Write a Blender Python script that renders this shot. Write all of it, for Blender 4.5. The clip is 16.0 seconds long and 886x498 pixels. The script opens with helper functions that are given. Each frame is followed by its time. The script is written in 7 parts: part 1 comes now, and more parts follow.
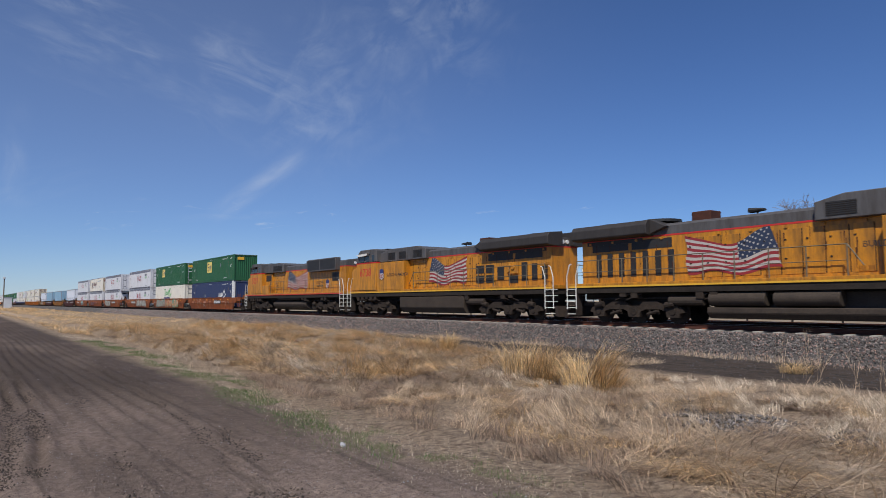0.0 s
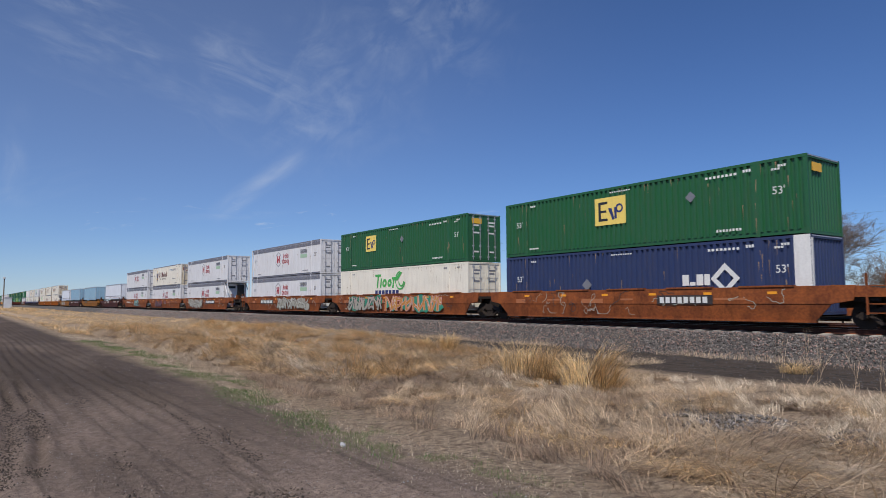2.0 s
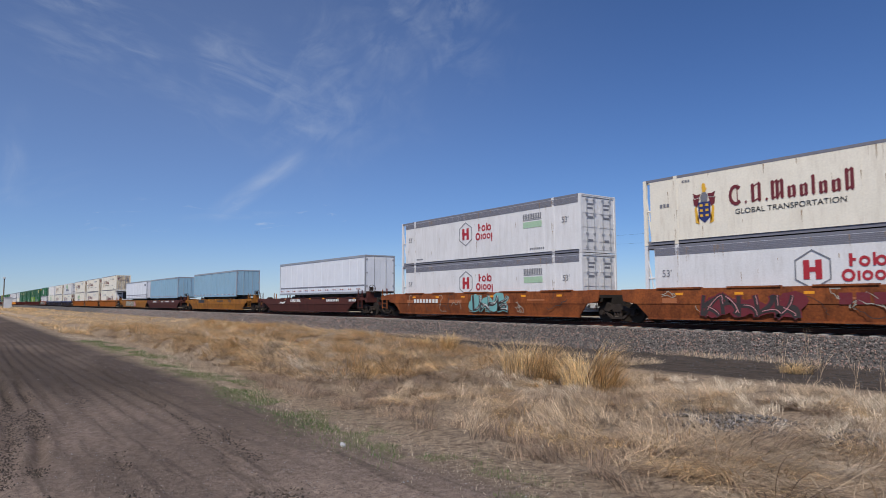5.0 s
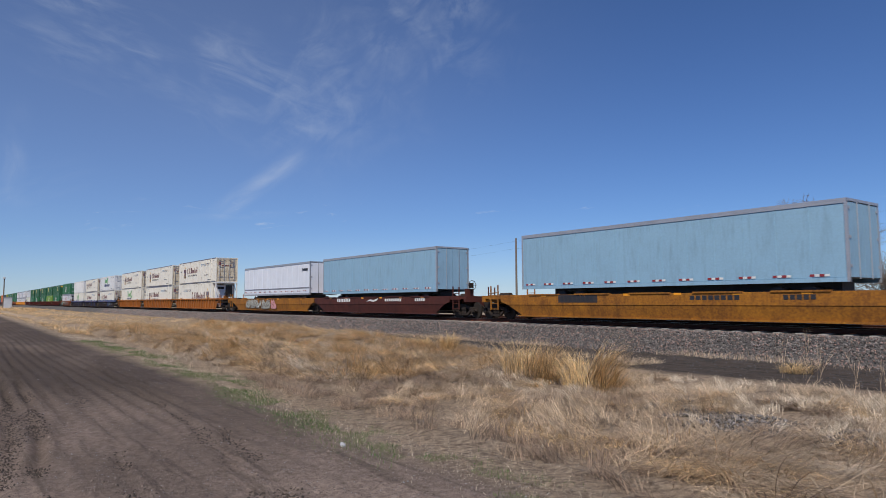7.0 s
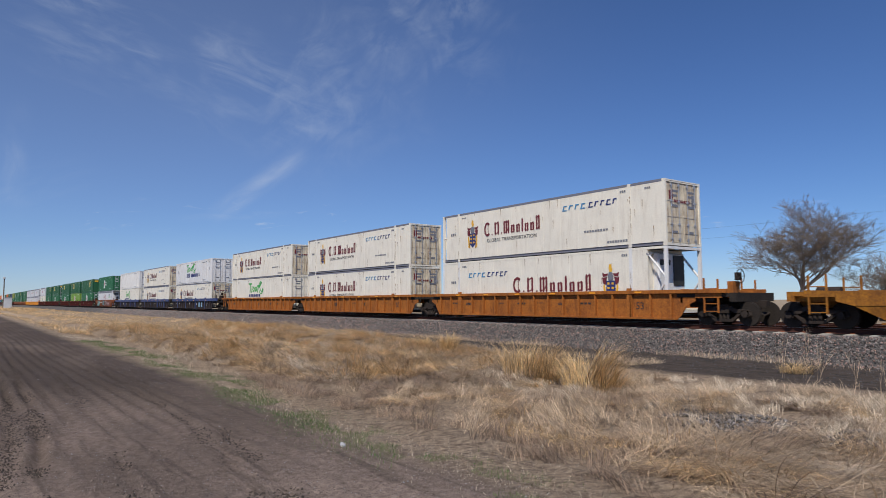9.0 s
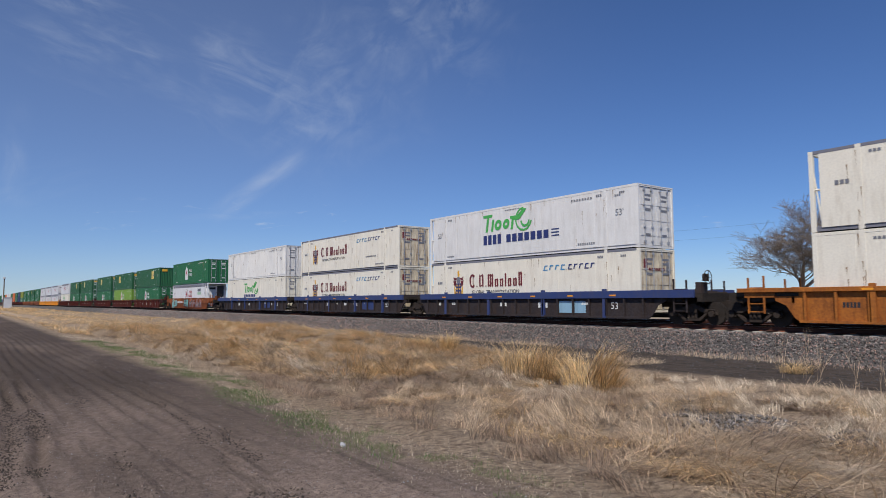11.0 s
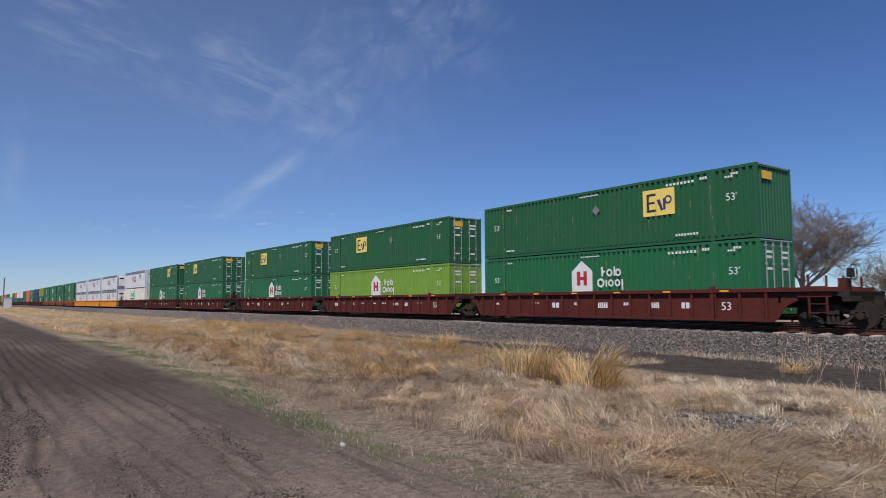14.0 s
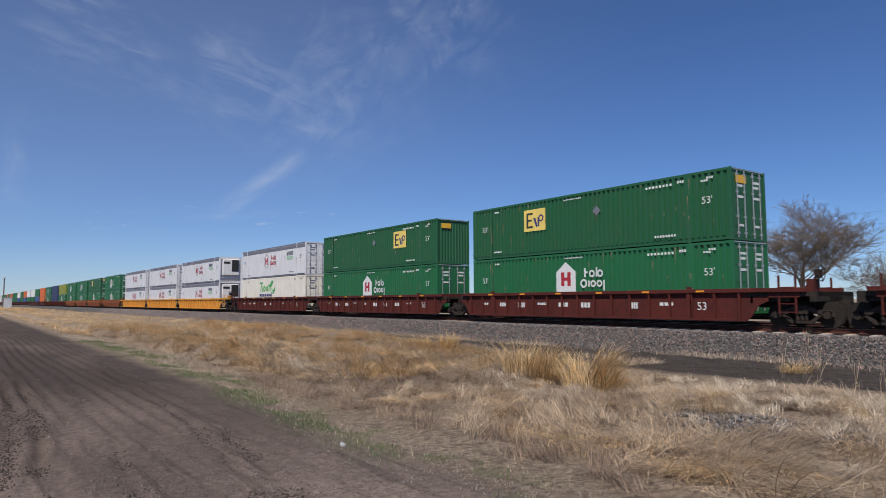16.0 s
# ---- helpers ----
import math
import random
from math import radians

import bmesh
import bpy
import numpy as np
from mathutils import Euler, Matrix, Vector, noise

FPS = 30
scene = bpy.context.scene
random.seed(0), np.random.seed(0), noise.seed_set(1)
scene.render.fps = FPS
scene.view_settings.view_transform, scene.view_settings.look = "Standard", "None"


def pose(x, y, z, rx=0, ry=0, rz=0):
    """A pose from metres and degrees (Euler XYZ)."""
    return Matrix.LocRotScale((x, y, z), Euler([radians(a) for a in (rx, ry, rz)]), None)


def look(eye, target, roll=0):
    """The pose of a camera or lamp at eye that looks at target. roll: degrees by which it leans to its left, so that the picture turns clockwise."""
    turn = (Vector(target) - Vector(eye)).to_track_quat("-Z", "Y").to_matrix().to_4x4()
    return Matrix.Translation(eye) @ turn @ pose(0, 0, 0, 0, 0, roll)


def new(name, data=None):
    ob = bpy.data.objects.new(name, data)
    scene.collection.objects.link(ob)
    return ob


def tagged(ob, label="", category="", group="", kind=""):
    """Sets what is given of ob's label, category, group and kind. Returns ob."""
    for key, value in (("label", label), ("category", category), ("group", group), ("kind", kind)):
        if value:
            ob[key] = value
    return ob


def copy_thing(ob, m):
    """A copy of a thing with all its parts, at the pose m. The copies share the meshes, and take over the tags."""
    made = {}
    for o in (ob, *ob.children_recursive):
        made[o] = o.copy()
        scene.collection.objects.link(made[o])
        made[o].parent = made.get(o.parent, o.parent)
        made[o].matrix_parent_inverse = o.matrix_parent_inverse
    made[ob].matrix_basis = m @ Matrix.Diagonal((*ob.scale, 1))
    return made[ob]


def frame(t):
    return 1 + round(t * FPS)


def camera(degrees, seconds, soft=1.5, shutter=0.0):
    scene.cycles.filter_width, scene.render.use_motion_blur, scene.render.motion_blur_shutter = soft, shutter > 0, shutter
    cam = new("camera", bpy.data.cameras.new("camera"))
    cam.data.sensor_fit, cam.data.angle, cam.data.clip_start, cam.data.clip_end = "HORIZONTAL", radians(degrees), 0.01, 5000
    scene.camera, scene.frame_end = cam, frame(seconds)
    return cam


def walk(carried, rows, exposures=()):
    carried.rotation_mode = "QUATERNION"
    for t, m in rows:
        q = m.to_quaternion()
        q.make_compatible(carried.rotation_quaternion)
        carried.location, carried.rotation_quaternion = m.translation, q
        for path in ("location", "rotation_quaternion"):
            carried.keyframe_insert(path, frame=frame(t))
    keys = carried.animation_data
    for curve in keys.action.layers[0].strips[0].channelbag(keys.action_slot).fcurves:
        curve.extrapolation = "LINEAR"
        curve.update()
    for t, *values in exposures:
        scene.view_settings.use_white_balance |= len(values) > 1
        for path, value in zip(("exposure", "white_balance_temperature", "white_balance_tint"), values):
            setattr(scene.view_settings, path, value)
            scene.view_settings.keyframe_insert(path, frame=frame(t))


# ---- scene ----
YAW, PITCH, EYE_Z = radians(36.269), radians(4.505), 1.65
EYE = Vector((0, 0, EYE_Z))
AIM = EYE + Vector((-math.cos(YAW) * math.cos(PITCH), math.sin(YAW) * math.cos(PITCH), math.sin(PITCH)))
cam = camera(67.886, 16.0, soft=0.7, shutter=0.05)
walk(cam, [(0.0, look(EYE, AIM, -0.257)), (16.0, look(EYE, AIM, -0.257))])
scene.view_settings.exposure = -0.1

# ---- sky and sun ----
SUN = Vector((0.36, -0.50, 0.78)).normalized()
world = bpy.data.worlds.new("sky")
scene.world = world
world.use_nodes = True


def wire(tree, a, out, b, inp):
    tree.links.new(a.outputs[out], b.inputs[inp])


def node(tree, kind, **sets):
    n = tree.nodes.new(kind)
    for key, value in sets.items():
        if key == "ops":
            n.operation = value
        elif key == "blend":
            n.blend_type = value
        elif key == "dtype":
            n.data_type = value
    return n


def sky_world():
    tree = world.node_tree
    tree.nodes.clear()
    out = node(tree, "ShaderNodeOutputWorld")
    back = node(tree, "ShaderNodeBackground")
    sky = node(tree, "ShaderNodeTexSky")
    sky.sky_type, sky.sun_disc = "NISHITA", False
    sky.sun_elevation = math.asin(SUN.z)
    sky.sun_rotation = math.atan2(SUN.x, SUN.y)
    sky.altitude, sky.air_density, sky.dust_density, sky.ozone_density = 1200.0, 1.0, 0.05, 4.0
    back.inputs["Strength"].default_value = 0.082
    # thin cirrus: noise stretched along one slanted direction, broken by a wider noise
    coord = node(tree, "ShaderNodeTexCoord")

    def toward(px, py):
        # a way of the view, by its place across and down the picture
        f = (AIM - EYE).normalized()
        r = f.cross(Vector((0, 0, 1))).normalized()
        return (f + r * ((px - 784) / 1164.8) + r.cross(f) * ((441 - py) / 1164.8)).normalized()

    def axes(a, b):
        """Two dot products: along the way from a to b on the sky, and across it."""
        a, b = toward(*a), toward(*b)
        c = (a + b).normalized()
        u = (b - a).normalized()
        w = c.cross(u)
        outs = []
        for v in (u, w):
            n = node(tree, "ShaderNodeVectorMath", ops="DOT_PRODUCT")
            wire(tree, coord, "Generated", n, 0)
            n.inputs[1].default_value = v
            outs.append(n)
        return outs, (a.dot(u), b.dot(u))

    def band(src, lo, hi, soft):
        """1 between lo and hi, falling off over soft."""
        a = node(tree, "ShaderNodeMapRange")
        b = node(tree, "ShaderNodeMapRange")
        for r, p, q in ((a, lo - soft, lo + soft), (b, hi + soft, hi - soft)):
            r.interpolation_type = "SMOOTHSTEP"
            r.inputs["From Min"].default_value, r.inputs["From Max"].default_value = p, q
            wire(tree, src, "Value", r, "Value")
        k = node(tree, "ShaderNodeMath", ops="MULTIPLY")
        wire(tree, a, "Result", k, 0)
        wire(tree, b, "Result", k, 1)
        return k

    def times(a, b):
        k = node(tree, "ShaderNodeMath", ops="MULTIPLY")
        wire(tree, a, 0, k, 0)
        if isinstance(b, float):
            k.inputs[1].default_value = b
        else:
            wire(tree, b, 0, k, 1)
        return k

    def plus(a, b):
        k = node(tree, "ShaderNodeMath", ops="ADD")
        wire(tree, a, 0, k, 0)
        wire(tree, b, 0, k, 1)
        return k

    def streaks(ax, along, across, lo, hi, seed=0.0, detail=8.0):
        c = node(tree, "ShaderNodeCombineXYZ")
        for i, (n, k) in enumerate(zip(ax, (along, across))):
            m = node(tree, "ShaderNodeMath", ops="MULTIPLY")
            wire(tree, n, "Value", m, 0)
            m.inputs[1].default_value = k
            wire(tree, m, 0, c, i)
        c.inputs[2].default_value = seed
        n = node(tree, "ShaderNodeTexNoise")
        n.inputs["Scale"].default_value, n.inputs["Detail"].default_value = 1.0, detail
        n.inputs["Roughness"].default_value, n.inputs["Distortion"].default_value = 0.6, 0.8
        wire(tree, c, 0, n, "Vector")
        r = node(tree, "ShaderNodeMapRange")
        r.inputs["From Min"].default_value, r.inputs["From Max"].default_value = lo, hi
        wire(tree, n, "Fac", r, "Value")
        return r

    def arm(a, b, along, across, half, strength, seed, lo=0.42, hi=0.78):
        """One drawn-out bank of cirrus from a to b: fine fibres, broken by wider gaps."""
        v, (c0, c1) = axes(a, b)
        fibre = streaks(v, along, across, lo, hi, seed)
        gaps = streaks(v, along * 0.7, across * 0.35, 0.36, 0.62, seed + 11.0, 3.0)
        k = times(times(fibre, gaps), band(v[1], -half, half, half * 0.9))
        return times(times(k, band(v[0], c0, c1, 0.07)), strength)

    veil = arm((60, 0), (560, 205), 10.0, 34.0, 0.055, 0.27, 1.0)
    veil = plus(veil, arm((150, 70), (330, 130), 12.0, 60.0, 0.03, 0.16, 5.0))
    veil = plus(veil, arm((900, -60), (500, 235), 13.0, 22.0, 0.085, 0.25, 2.0))
    veil = plus(veil, arm((700, 110), (560, 240), 20.0, 26.0, 0.05, 0.15, 9.0))
    ax, (s0, s1) = axes((0, 260), (760, 60))
    veil = plus(veil, times(times(band(ax[1], -0.30, 0.30, 0.28), band(ax[0], s0 - 0.3, s1, 0.35)), 0.095))
    ay, (t0, t1) = axes((392, 374), (530, 276))
    tail = times(times(streaks(ay, 9.0, 40.0, 0.25, 0.75, 4.0), band(ay[1], -0.010, 0.008, 0.012)), band(ay[0], t0, t1, 0.03))
    tail = times(tail, 0.36)
    tail = plus(tail, arm((365, 383), (465, 379), 16.0, 130.0, 0.004, 0.30, 6.0, 0.3, 0.7))
    wisp = arm((24, 300), (28, 248), 16.0, 30.0, 0.012, 0.30, 7.0, 0.3, 0.7)
    wisp = plus(wisp, arm((0, 350), (110, 320), 10.0, 40.0, 0.02, 0.16, 8.0))
    ah, (q0, q1) = axes((340, 395), (1500, 395))
    puffs = times(streaks(ah, 16.0, 70.0, 0.63, 0.74, 2.0, 4.0), band(ah[1], -0.03, 0.008, 0.012))
    puffs = times(puffs, 0.30)
    haze = times(band(ah[1], 0.09, 0.70, 0.09), 0.36)
    veil = plus(plus(plus(veil, tail), plus(wisp, puffs)), haze)
    amount = node(tree, "ShaderNodeMath", ops="MULTIPLY")
    wire(tree, veil, 0, amount, 0)
    amount.inputs[1].default_value = 1.0
    amount.use_clamp = True
    mix = node(tree, "ShaderNodeMix", dtype="RGBA")
    wire(tree, amount, 0, mix, 0)
    tone = node(tree, "ShaderNodeMix", dtype="RGBA", blend="MULTIPLY")
    tone.inputs[0].default_value = 1.0
    tone.inputs[7].default_value = (0.685, 0.87, 1.20, 1)
    wire(tree, sky, 0, tone, 6)
    wire(tree, tone, 2, mix, 6)
    mix.inputs[7].default_value = (7.5, 8.3, 9.6, 1)
    wire(tree, mix, 2, back, 0)
    wire(tree, back, 0, out, 0)


sky_world()
lamp = bpy.data.lights.new("sun", "SUN")
lamp.energy, lamp.angle, lamp.color = 4.4, radians(0.55), (1.0, 0.95, 0.87)
sun = new("sun", lamp)
sun.matrix_world = look(SUN * 50, (0, 0, 0))

# ---- materials ----


def lin(r, g, b):
    return tuple(((c / 255 + 0.055) / 1.055) ** 2.4 if c > 10 else c / 3294.6 for c in (r, g, b))


def surface(name, base, other, rough=0.6, metal=0.0, size=1.5, fine=30.0, bump=0.2, dirt=None, amount=0.0,
            streak=(1.0, 1.0, 1.0), island=0.0, cover=(0.5, 0.75)):
    """Two tones mixed by a wide and a fine noise, dirt in streaks, bump; island: how much each loose piece varies."""
    m = bpy.data.materials.new(name)
    m.use_nodes = True
    tree = m.node_tree
    shade = tree.nodes["Principled BSDF"]
    coord = node(tree, "ShaderNodeTexCoord")
    wide = node(tree, "ShaderNodeTexNoise")
    wide.inputs["Scale"].default_value, wide.inputs["Detail"].default_value = size, 5.0
    wide.inputs["Roughness"].default_value = 0.65
    wire(tree, coord, "Object", wide, "Vector")
    small = node(tree, "ShaderNodeTexNoise")
    small.inputs["Scale"].default_value, small.inputs["Detail"].default_value = fine, 3.0
    wire(tree, coord, "Object", small, "Vector")
    add = node(tree, "ShaderNodeMath", ops="ADD")
    wire(tree, wide, "Fac", add, 0)
    wire(tree, small, "Fac", add, 1)
    span = node(tree, "ShaderNodeMapRange")
    span.inputs["From Min"].default_value, span.inputs["From Max"].default_value = 0.75, 1.25
    wire(tree, add, 0, span, "Value")
    mix = node(tree, "ShaderNodeMix", dtype="RGBA")
    wire(tree, span, "Result", mix, 0)
    mix.inputs[6].default_value, mix.inputs[7].default_value = (*base, 1), (*other, 1)
    last, slot = mix, 2
    if island:
        geo = node(tree, "ShaderNodeNewGeometry")
        r = node(tree, "ShaderNodeMapRange")
        r.inputs["To Min"].default_value, r.inputs["To Max"].default_value = 1 - island, 1 + island
        wire(tree, geo, "Random Per Island", r, "Value")
        k = node(tree, "ShaderNodeMix", dtype="RGBA", blend="MULTIPLY")
        k.inputs[0].default_value = 1.0
        wire(tree, last, slot, k, 6)
        wire(tree, r, "Result", k, 7)
        last, slot = k, 2
    if dirt:
        mp = node(tree, "ShaderNodeMapping")
        mp.inputs["Scale"].default_value = streak
        wire(tree, coord, "Object", mp, "Vector")
        st = node(tree, "ShaderNodeTexNoise")
        st.inputs["Scale"].default_value, st.inputs["Detail"].default_value = 2.0, 6.0
        st.inputs["Roughness"].default_value = 0.7
        wire(tree, mp, "Vector", st, "Vector")
        r = node(tree, "ShaderNodeMapRange")
        r.inputs["From Min"].default_value, r.inputs["From Max"].default_value = cover
        r.inputs["To Max"].default_value = amount
        wire(tree, st, "Fac", r, "Value")
        k = node(tree, "ShaderNodeMix", dtype="RGBA")
        wire(tree, r, "Result", k, 0)
        wire(tree, last, slot, k, 6)
        k.inputs[7].default_value = (*dirt, 1)
        last, slot = k, 2
    wire(tree, last, slot, shade, "Base Color")
    shade.inputs["Roughness"].default_value, shade.inputs["Metallic"].default_value = rough, metal
    if bump:
        b = node(tree, "ShaderNodeBump")
        b.inputs["Strength"].default_value, b.inputs["Distance"].default_value = bump, 0.02
        wire(tree, add, 0, b, "Height")
        wire(tree, b, "Normal", shade, "Normal")
    return m


RUST = (0.10, 0.045, 0.025)
GRIME = (0.10, 0.075, 0.055)


def paint(name, r, g, b, amount=0.35, rough=0.5, dirt=GRIME, cover=(0.5, 0.78)):
    c = lin(r, g, b)
    return surface(name, c, tuple(v * 0.86 + 0.012 for v in c), rough, 0.0, 0.7, 14.0, 0.06, dirt, amount,
                   (2.2, 2.2, 0.35), 0.0, cover)


M = {
    "green": paint("green_paint", 30, 92, 55, 0.25),
    "green_hub": paint("bright_green_paint", 28, 104, 62, 0.2),
    "lime": paint("lime_green_paint", 120, 158, 58, 0.25),
    "olive": paint("olive_paint", 140, 145, 50, 0.25),
    "navy": paint("navy_paint", 42, 56, 96, 0.25),
    "white": paint("white_paint", 230, 228, 225, 0.3, 0.5, (0.34, 0.29, 0.24), (0.46, 0.76)),
    "hub_white": paint("cool_white_paint", 226, 225, 226, 0.3, 0.5, (0.34, 0.30, 0.26), (0.46, 0.76)),
    "cream": paint("cream_paint", 238, 231, 215, 0.3, 0.55, (0.34, 0.24, 0.15)),
    "cream_end": paint("rust_stained_cream_paint", 222, 210, 185, 0.8, 0.6, (0.22, 0.12, 0.06), (0.42, 0.66)),
    "orange_box": paint("orange_paint", 214, 110, 50, 0.25),
    "blue_box": paint("blue_paint", 60, 90, 140, 0.25),
    "grey_band": paint("grey_band_paint", 122, 122, 132, 0.3),
    "silver": surface("silver_metal", (0.5, 0.5, 0.52), (0.4, 0.4, 0.42), 0.4, 0.5, 2.0, 30.0, 0.1),
    "trailer_blue": paint("pale_blue_trailer_paint", 142, 178, 200, 0.45, 0.5, (0.13, 0.19, 0.24)),
    "trailer_white": paint("trailer_white_paint", 226, 229, 236, 0.12),
    "yellow": paint("locomotive_yellow_paint", 206, 136, 26, 0.75, 0.45, (0.11, 0.058, 0.02), (0.40, 0.70)),
    "loco_grey": paint("locomotive_grey_paint", 88, 86, 86, 0.75, 0.6, (0.045, 0.036, 0.030), (0.40, 0.68)),
    "soot": paint("sooty_grey_paint", 52, 48, 46, 0.7, 0.7, (0.022, 0.018, 0.016), (0.4, 0.7)),
    "red_stripe": paint("red_stripe_paint", 200, 44, 36, 0.2),
    "rust_well": surface("rusty_brown_paint", lin(156, 88, 46), lin(118, 64, 40), 0.75, 0.0, 0.9, 12.0, 0.2, lin(72, 40, 28), 0.7, (1.2, 1.2, 0.6), 0.0, (0.45, 0.7)),
    "red_well": surface("oxide_red_paint", lin(98, 44, 36), lin(78, 38, 34), 0.7, 0.0, 0.9, 12.0, 0.15, lin(50, 34, 30), 0.5, (1.4, 1.4, 0.5), 0.0, (0.45, 0.7)),
    "orange_well": surface("weathered_orange_paint", lin(180, 110, 46), lin(142, 84, 42), 0.65, 0.0, 0.9, 12.0, 0.15, lin(96, 56, 32), 0.7, (1.4, 1.4, 0.5), 0.0, (0.45, 0.7)),
    "yellow_well": surface("yellow_well_paint", lin(228, 160, 60), lin(206, 138, 50), 0.6, 0.0, 0.9, 12.0, 0.15, lin(120, 76, 40), 0.5, (1.4, 1.4, 0.5), 0.0, (0.48, 0.72)),
    "blue_well": surface("dark_blue_grey_paint", lin(64, 58, 60), lin(44, 38, 38), 0.7, 0.0, 0.9, 12.0, 0.15, lin(70, 54, 44), 0.6, (1.4, 1.4, 0.5), 0.0, (0.45, 0.7)),
    "blue_chord": paint("blue_chord_paint", 44, 60, 110, 0.4),
    "brown_well": surface("dark_brown_paint", lin(92, 50, 42), lin(74, 42, 38), 0.65, 0.0, 0.9, 12.0, 0.12, lin(46, 32, 28), 0.5, (1.4, 1.4, 0.5), 0.0, (0.45, 0.7)),
    "ochre_well": surface("ochre_brown_paint", lin(176, 116, 40), lin(128, 82, 40), 0.65, 0.0, 0.9, 12.0, 0.12, lin(84, 54, 34), 0.6, (1.4, 1.4, 0.5), 0.0, (0.45, 0.7)),
    "under": surface("grimy_steel", (0.022, 0.018, 0.015), (0.042, 0.033, 0.027), 0.8, 0.0, 3.0, 30.0, 0.3),
    "truck": surface("dusty_brown_steel", (0.052, 0.038, 0.030), (0.026, 0.020, 0.017), 0.8, 0.0, 3.0, 30.0, 0.3),
    "tank": surface("dusty_grey_steel", (0.075, 0.057, 0.043), (0.045, 0.035, 0.028), 0.7, 0.0, 1.2, 20.0, 0.15),
    "wheel": surface("wheel_steel", (0.022, 0.018, 0.015), (0.04, 0.031, 0.026), 0.75, 0.0, 4.0, 30.0, 0.1),
    "black": surface("black_grille", (0.016, 0.016, 0.017), (0.028, 0.027, 0.026), 0.6, 0.0, 3.0, 30.0, 0.1),
    "rail_side": surface("rusted_rail", lin(86, 52, 42), lin(64, 42, 36), 0.8, 0.0, 3.0, 40.0, 0.2),
    "rail_top": surface("polished_rail", (0.35, 0.34, 0.33), (0.25, 0.24, 0.23), 0.3, 0.9, 3.0, 40.0, 0.0),
    "concrete": surface("tie_concrete", lin(196, 190, 180), lin(160, 152, 142), 0.85, 0.0, 4.0, 40.0, 0.2),
    "clip": surface("rusty_clip", lin(150, 84, 52), lin(110, 60, 40), 0.8, 0.0, 9.0, 60.0, 0.1),
    "handrail": paint("handrail_white_paint", 226, 224, 216, 0.3),
    "rail_grey": surface("handrail_grey", (0.11, 0.09, 0.06), (0.16, 0.13, 0.08), 0.6, 0.0, 4.0, 30.0, 0.05),
    "ink_white": paint("white_lettering", 226, 226, 222, 0.2),
    "ink_red": paint("red_lettering", 176, 40, 52, 0.15),
    "ink_maroon": paint("maroon_lettering", 112, 36, 44, 0.15),
    "ink_navy": paint("navy_lettering", 40, 52, 110, 0.15),
    "ink_sky": paint("sky_blue_lettering", 70, 140, 186, 0.15),
    "ink_green": paint("green_lettering", 76, 176, 84, 0.15),
    "ink_pale_green": paint("pale_green_decal", 170, 200, 170, 0.2),
    "ink_faded": paint("faded_orange_stencil", 172, 104, 62, 0.5),
    "ink_grey": paint("grey_lettering", 120, 122, 130, 0.15),
    "ink_black": paint("black_lettering", 40, 40, 44, 0.15),
    "ink_gold": paint("gold_decal", 232, 178, 50, 0.15),
    "ink_pale": paint("pale_yellow_decal", 244, 214, 110, 0.15),
    "flag_red": paint("flag_red_paint", 146, 42, 48, 0.2),
    "flag_white": paint("flag_white_paint", 188, 182, 174, 0.2),
    "flag_blue": paint("flag_blue_paint", 42, 54, 78, 0.2),
    "reflector": paint("orange_reflector", 246, 160, 30, 0.1),
    "spray_grey": paint("grey_spray_paint", 168, 164, 150, 0.3),
    "spray_teal": paint("teal_spray_paint", 120, 178, 176, 0.3),
    "spray_pink": paint("pink_spray_paint", 214, 150, 150, 0.3),
    "spray_dark": paint("dark_spray_paint", 54, 46, 44, 0.3),
    "spray_green": paint("sea_green_spray_paint", 52, 140, 112, 0.4),
    "spray_gold": paint("amber_spray_paint", 196, 132, 48, 0.4),
    "rust_run": surface("faint_rust_stain", (0.34, 0.23, 0.14), (0.26, 0.17, 0.10), 0.8, 0.0, 3.0, 20.0, 0.0),
    "pale_rock": surface("pale_rock", (0.42, 0.41, 0.42), (0.3, 0.29, 0.3), 0.9, 0.0, 12.0, 60.0, 0.3),
    "loco_truck": surface("brown_dusty_steel", (0.055, 0.040, 0.030), (0.022, 0.017, 0.014), 0.85, 0.0, 2.5, 25.0, 0.3),
    "tuft": surface("pale_golden_blades", (0.74, 0.52, 0.26), (0.46, 0.31, 0.15), 0.65, 0.0, 0.8, 6.0, 0.0, None, 0, (1, 1, 1), 0.7),
    "bark": surface("tree_bark", (0.26, 0.205, 0.165), (0.17, 0.135, 0.11), 0.9, 0.0, 3.0, 20.0, 0.3),
    "pole": surface("weathered_wood_pole", (0.2, 0.16, 0.12), (0.13, 0.1, 0.08), 0.9, 0.0, 3.0, 20.0, 0.2),
    "cabinet": paint("light_grey_cabinet_paint", 200, 202, 204, 0.2),
    "cable": surface("cable_black", (0.03, 0.03, 0.03), (0.05, 0.05, 0.05), 0.6, 0.0, 3.0, 20.0, 0.0),
    "stones": surface("ballast_stone", (0.22, 0.195, 0.18), (0.115, 0.104, 0.10), 0.9, 0.0, 5.0, 60.0, 0.3, None, 0, (1, 1, 1), 0.75),
    "ballast": surface("ballast_bed", (0.15, 0.135, 0.125), (0.05, 0.046, 0.044), 0.95, 0.0, 6.0, 16.0, 1.0),
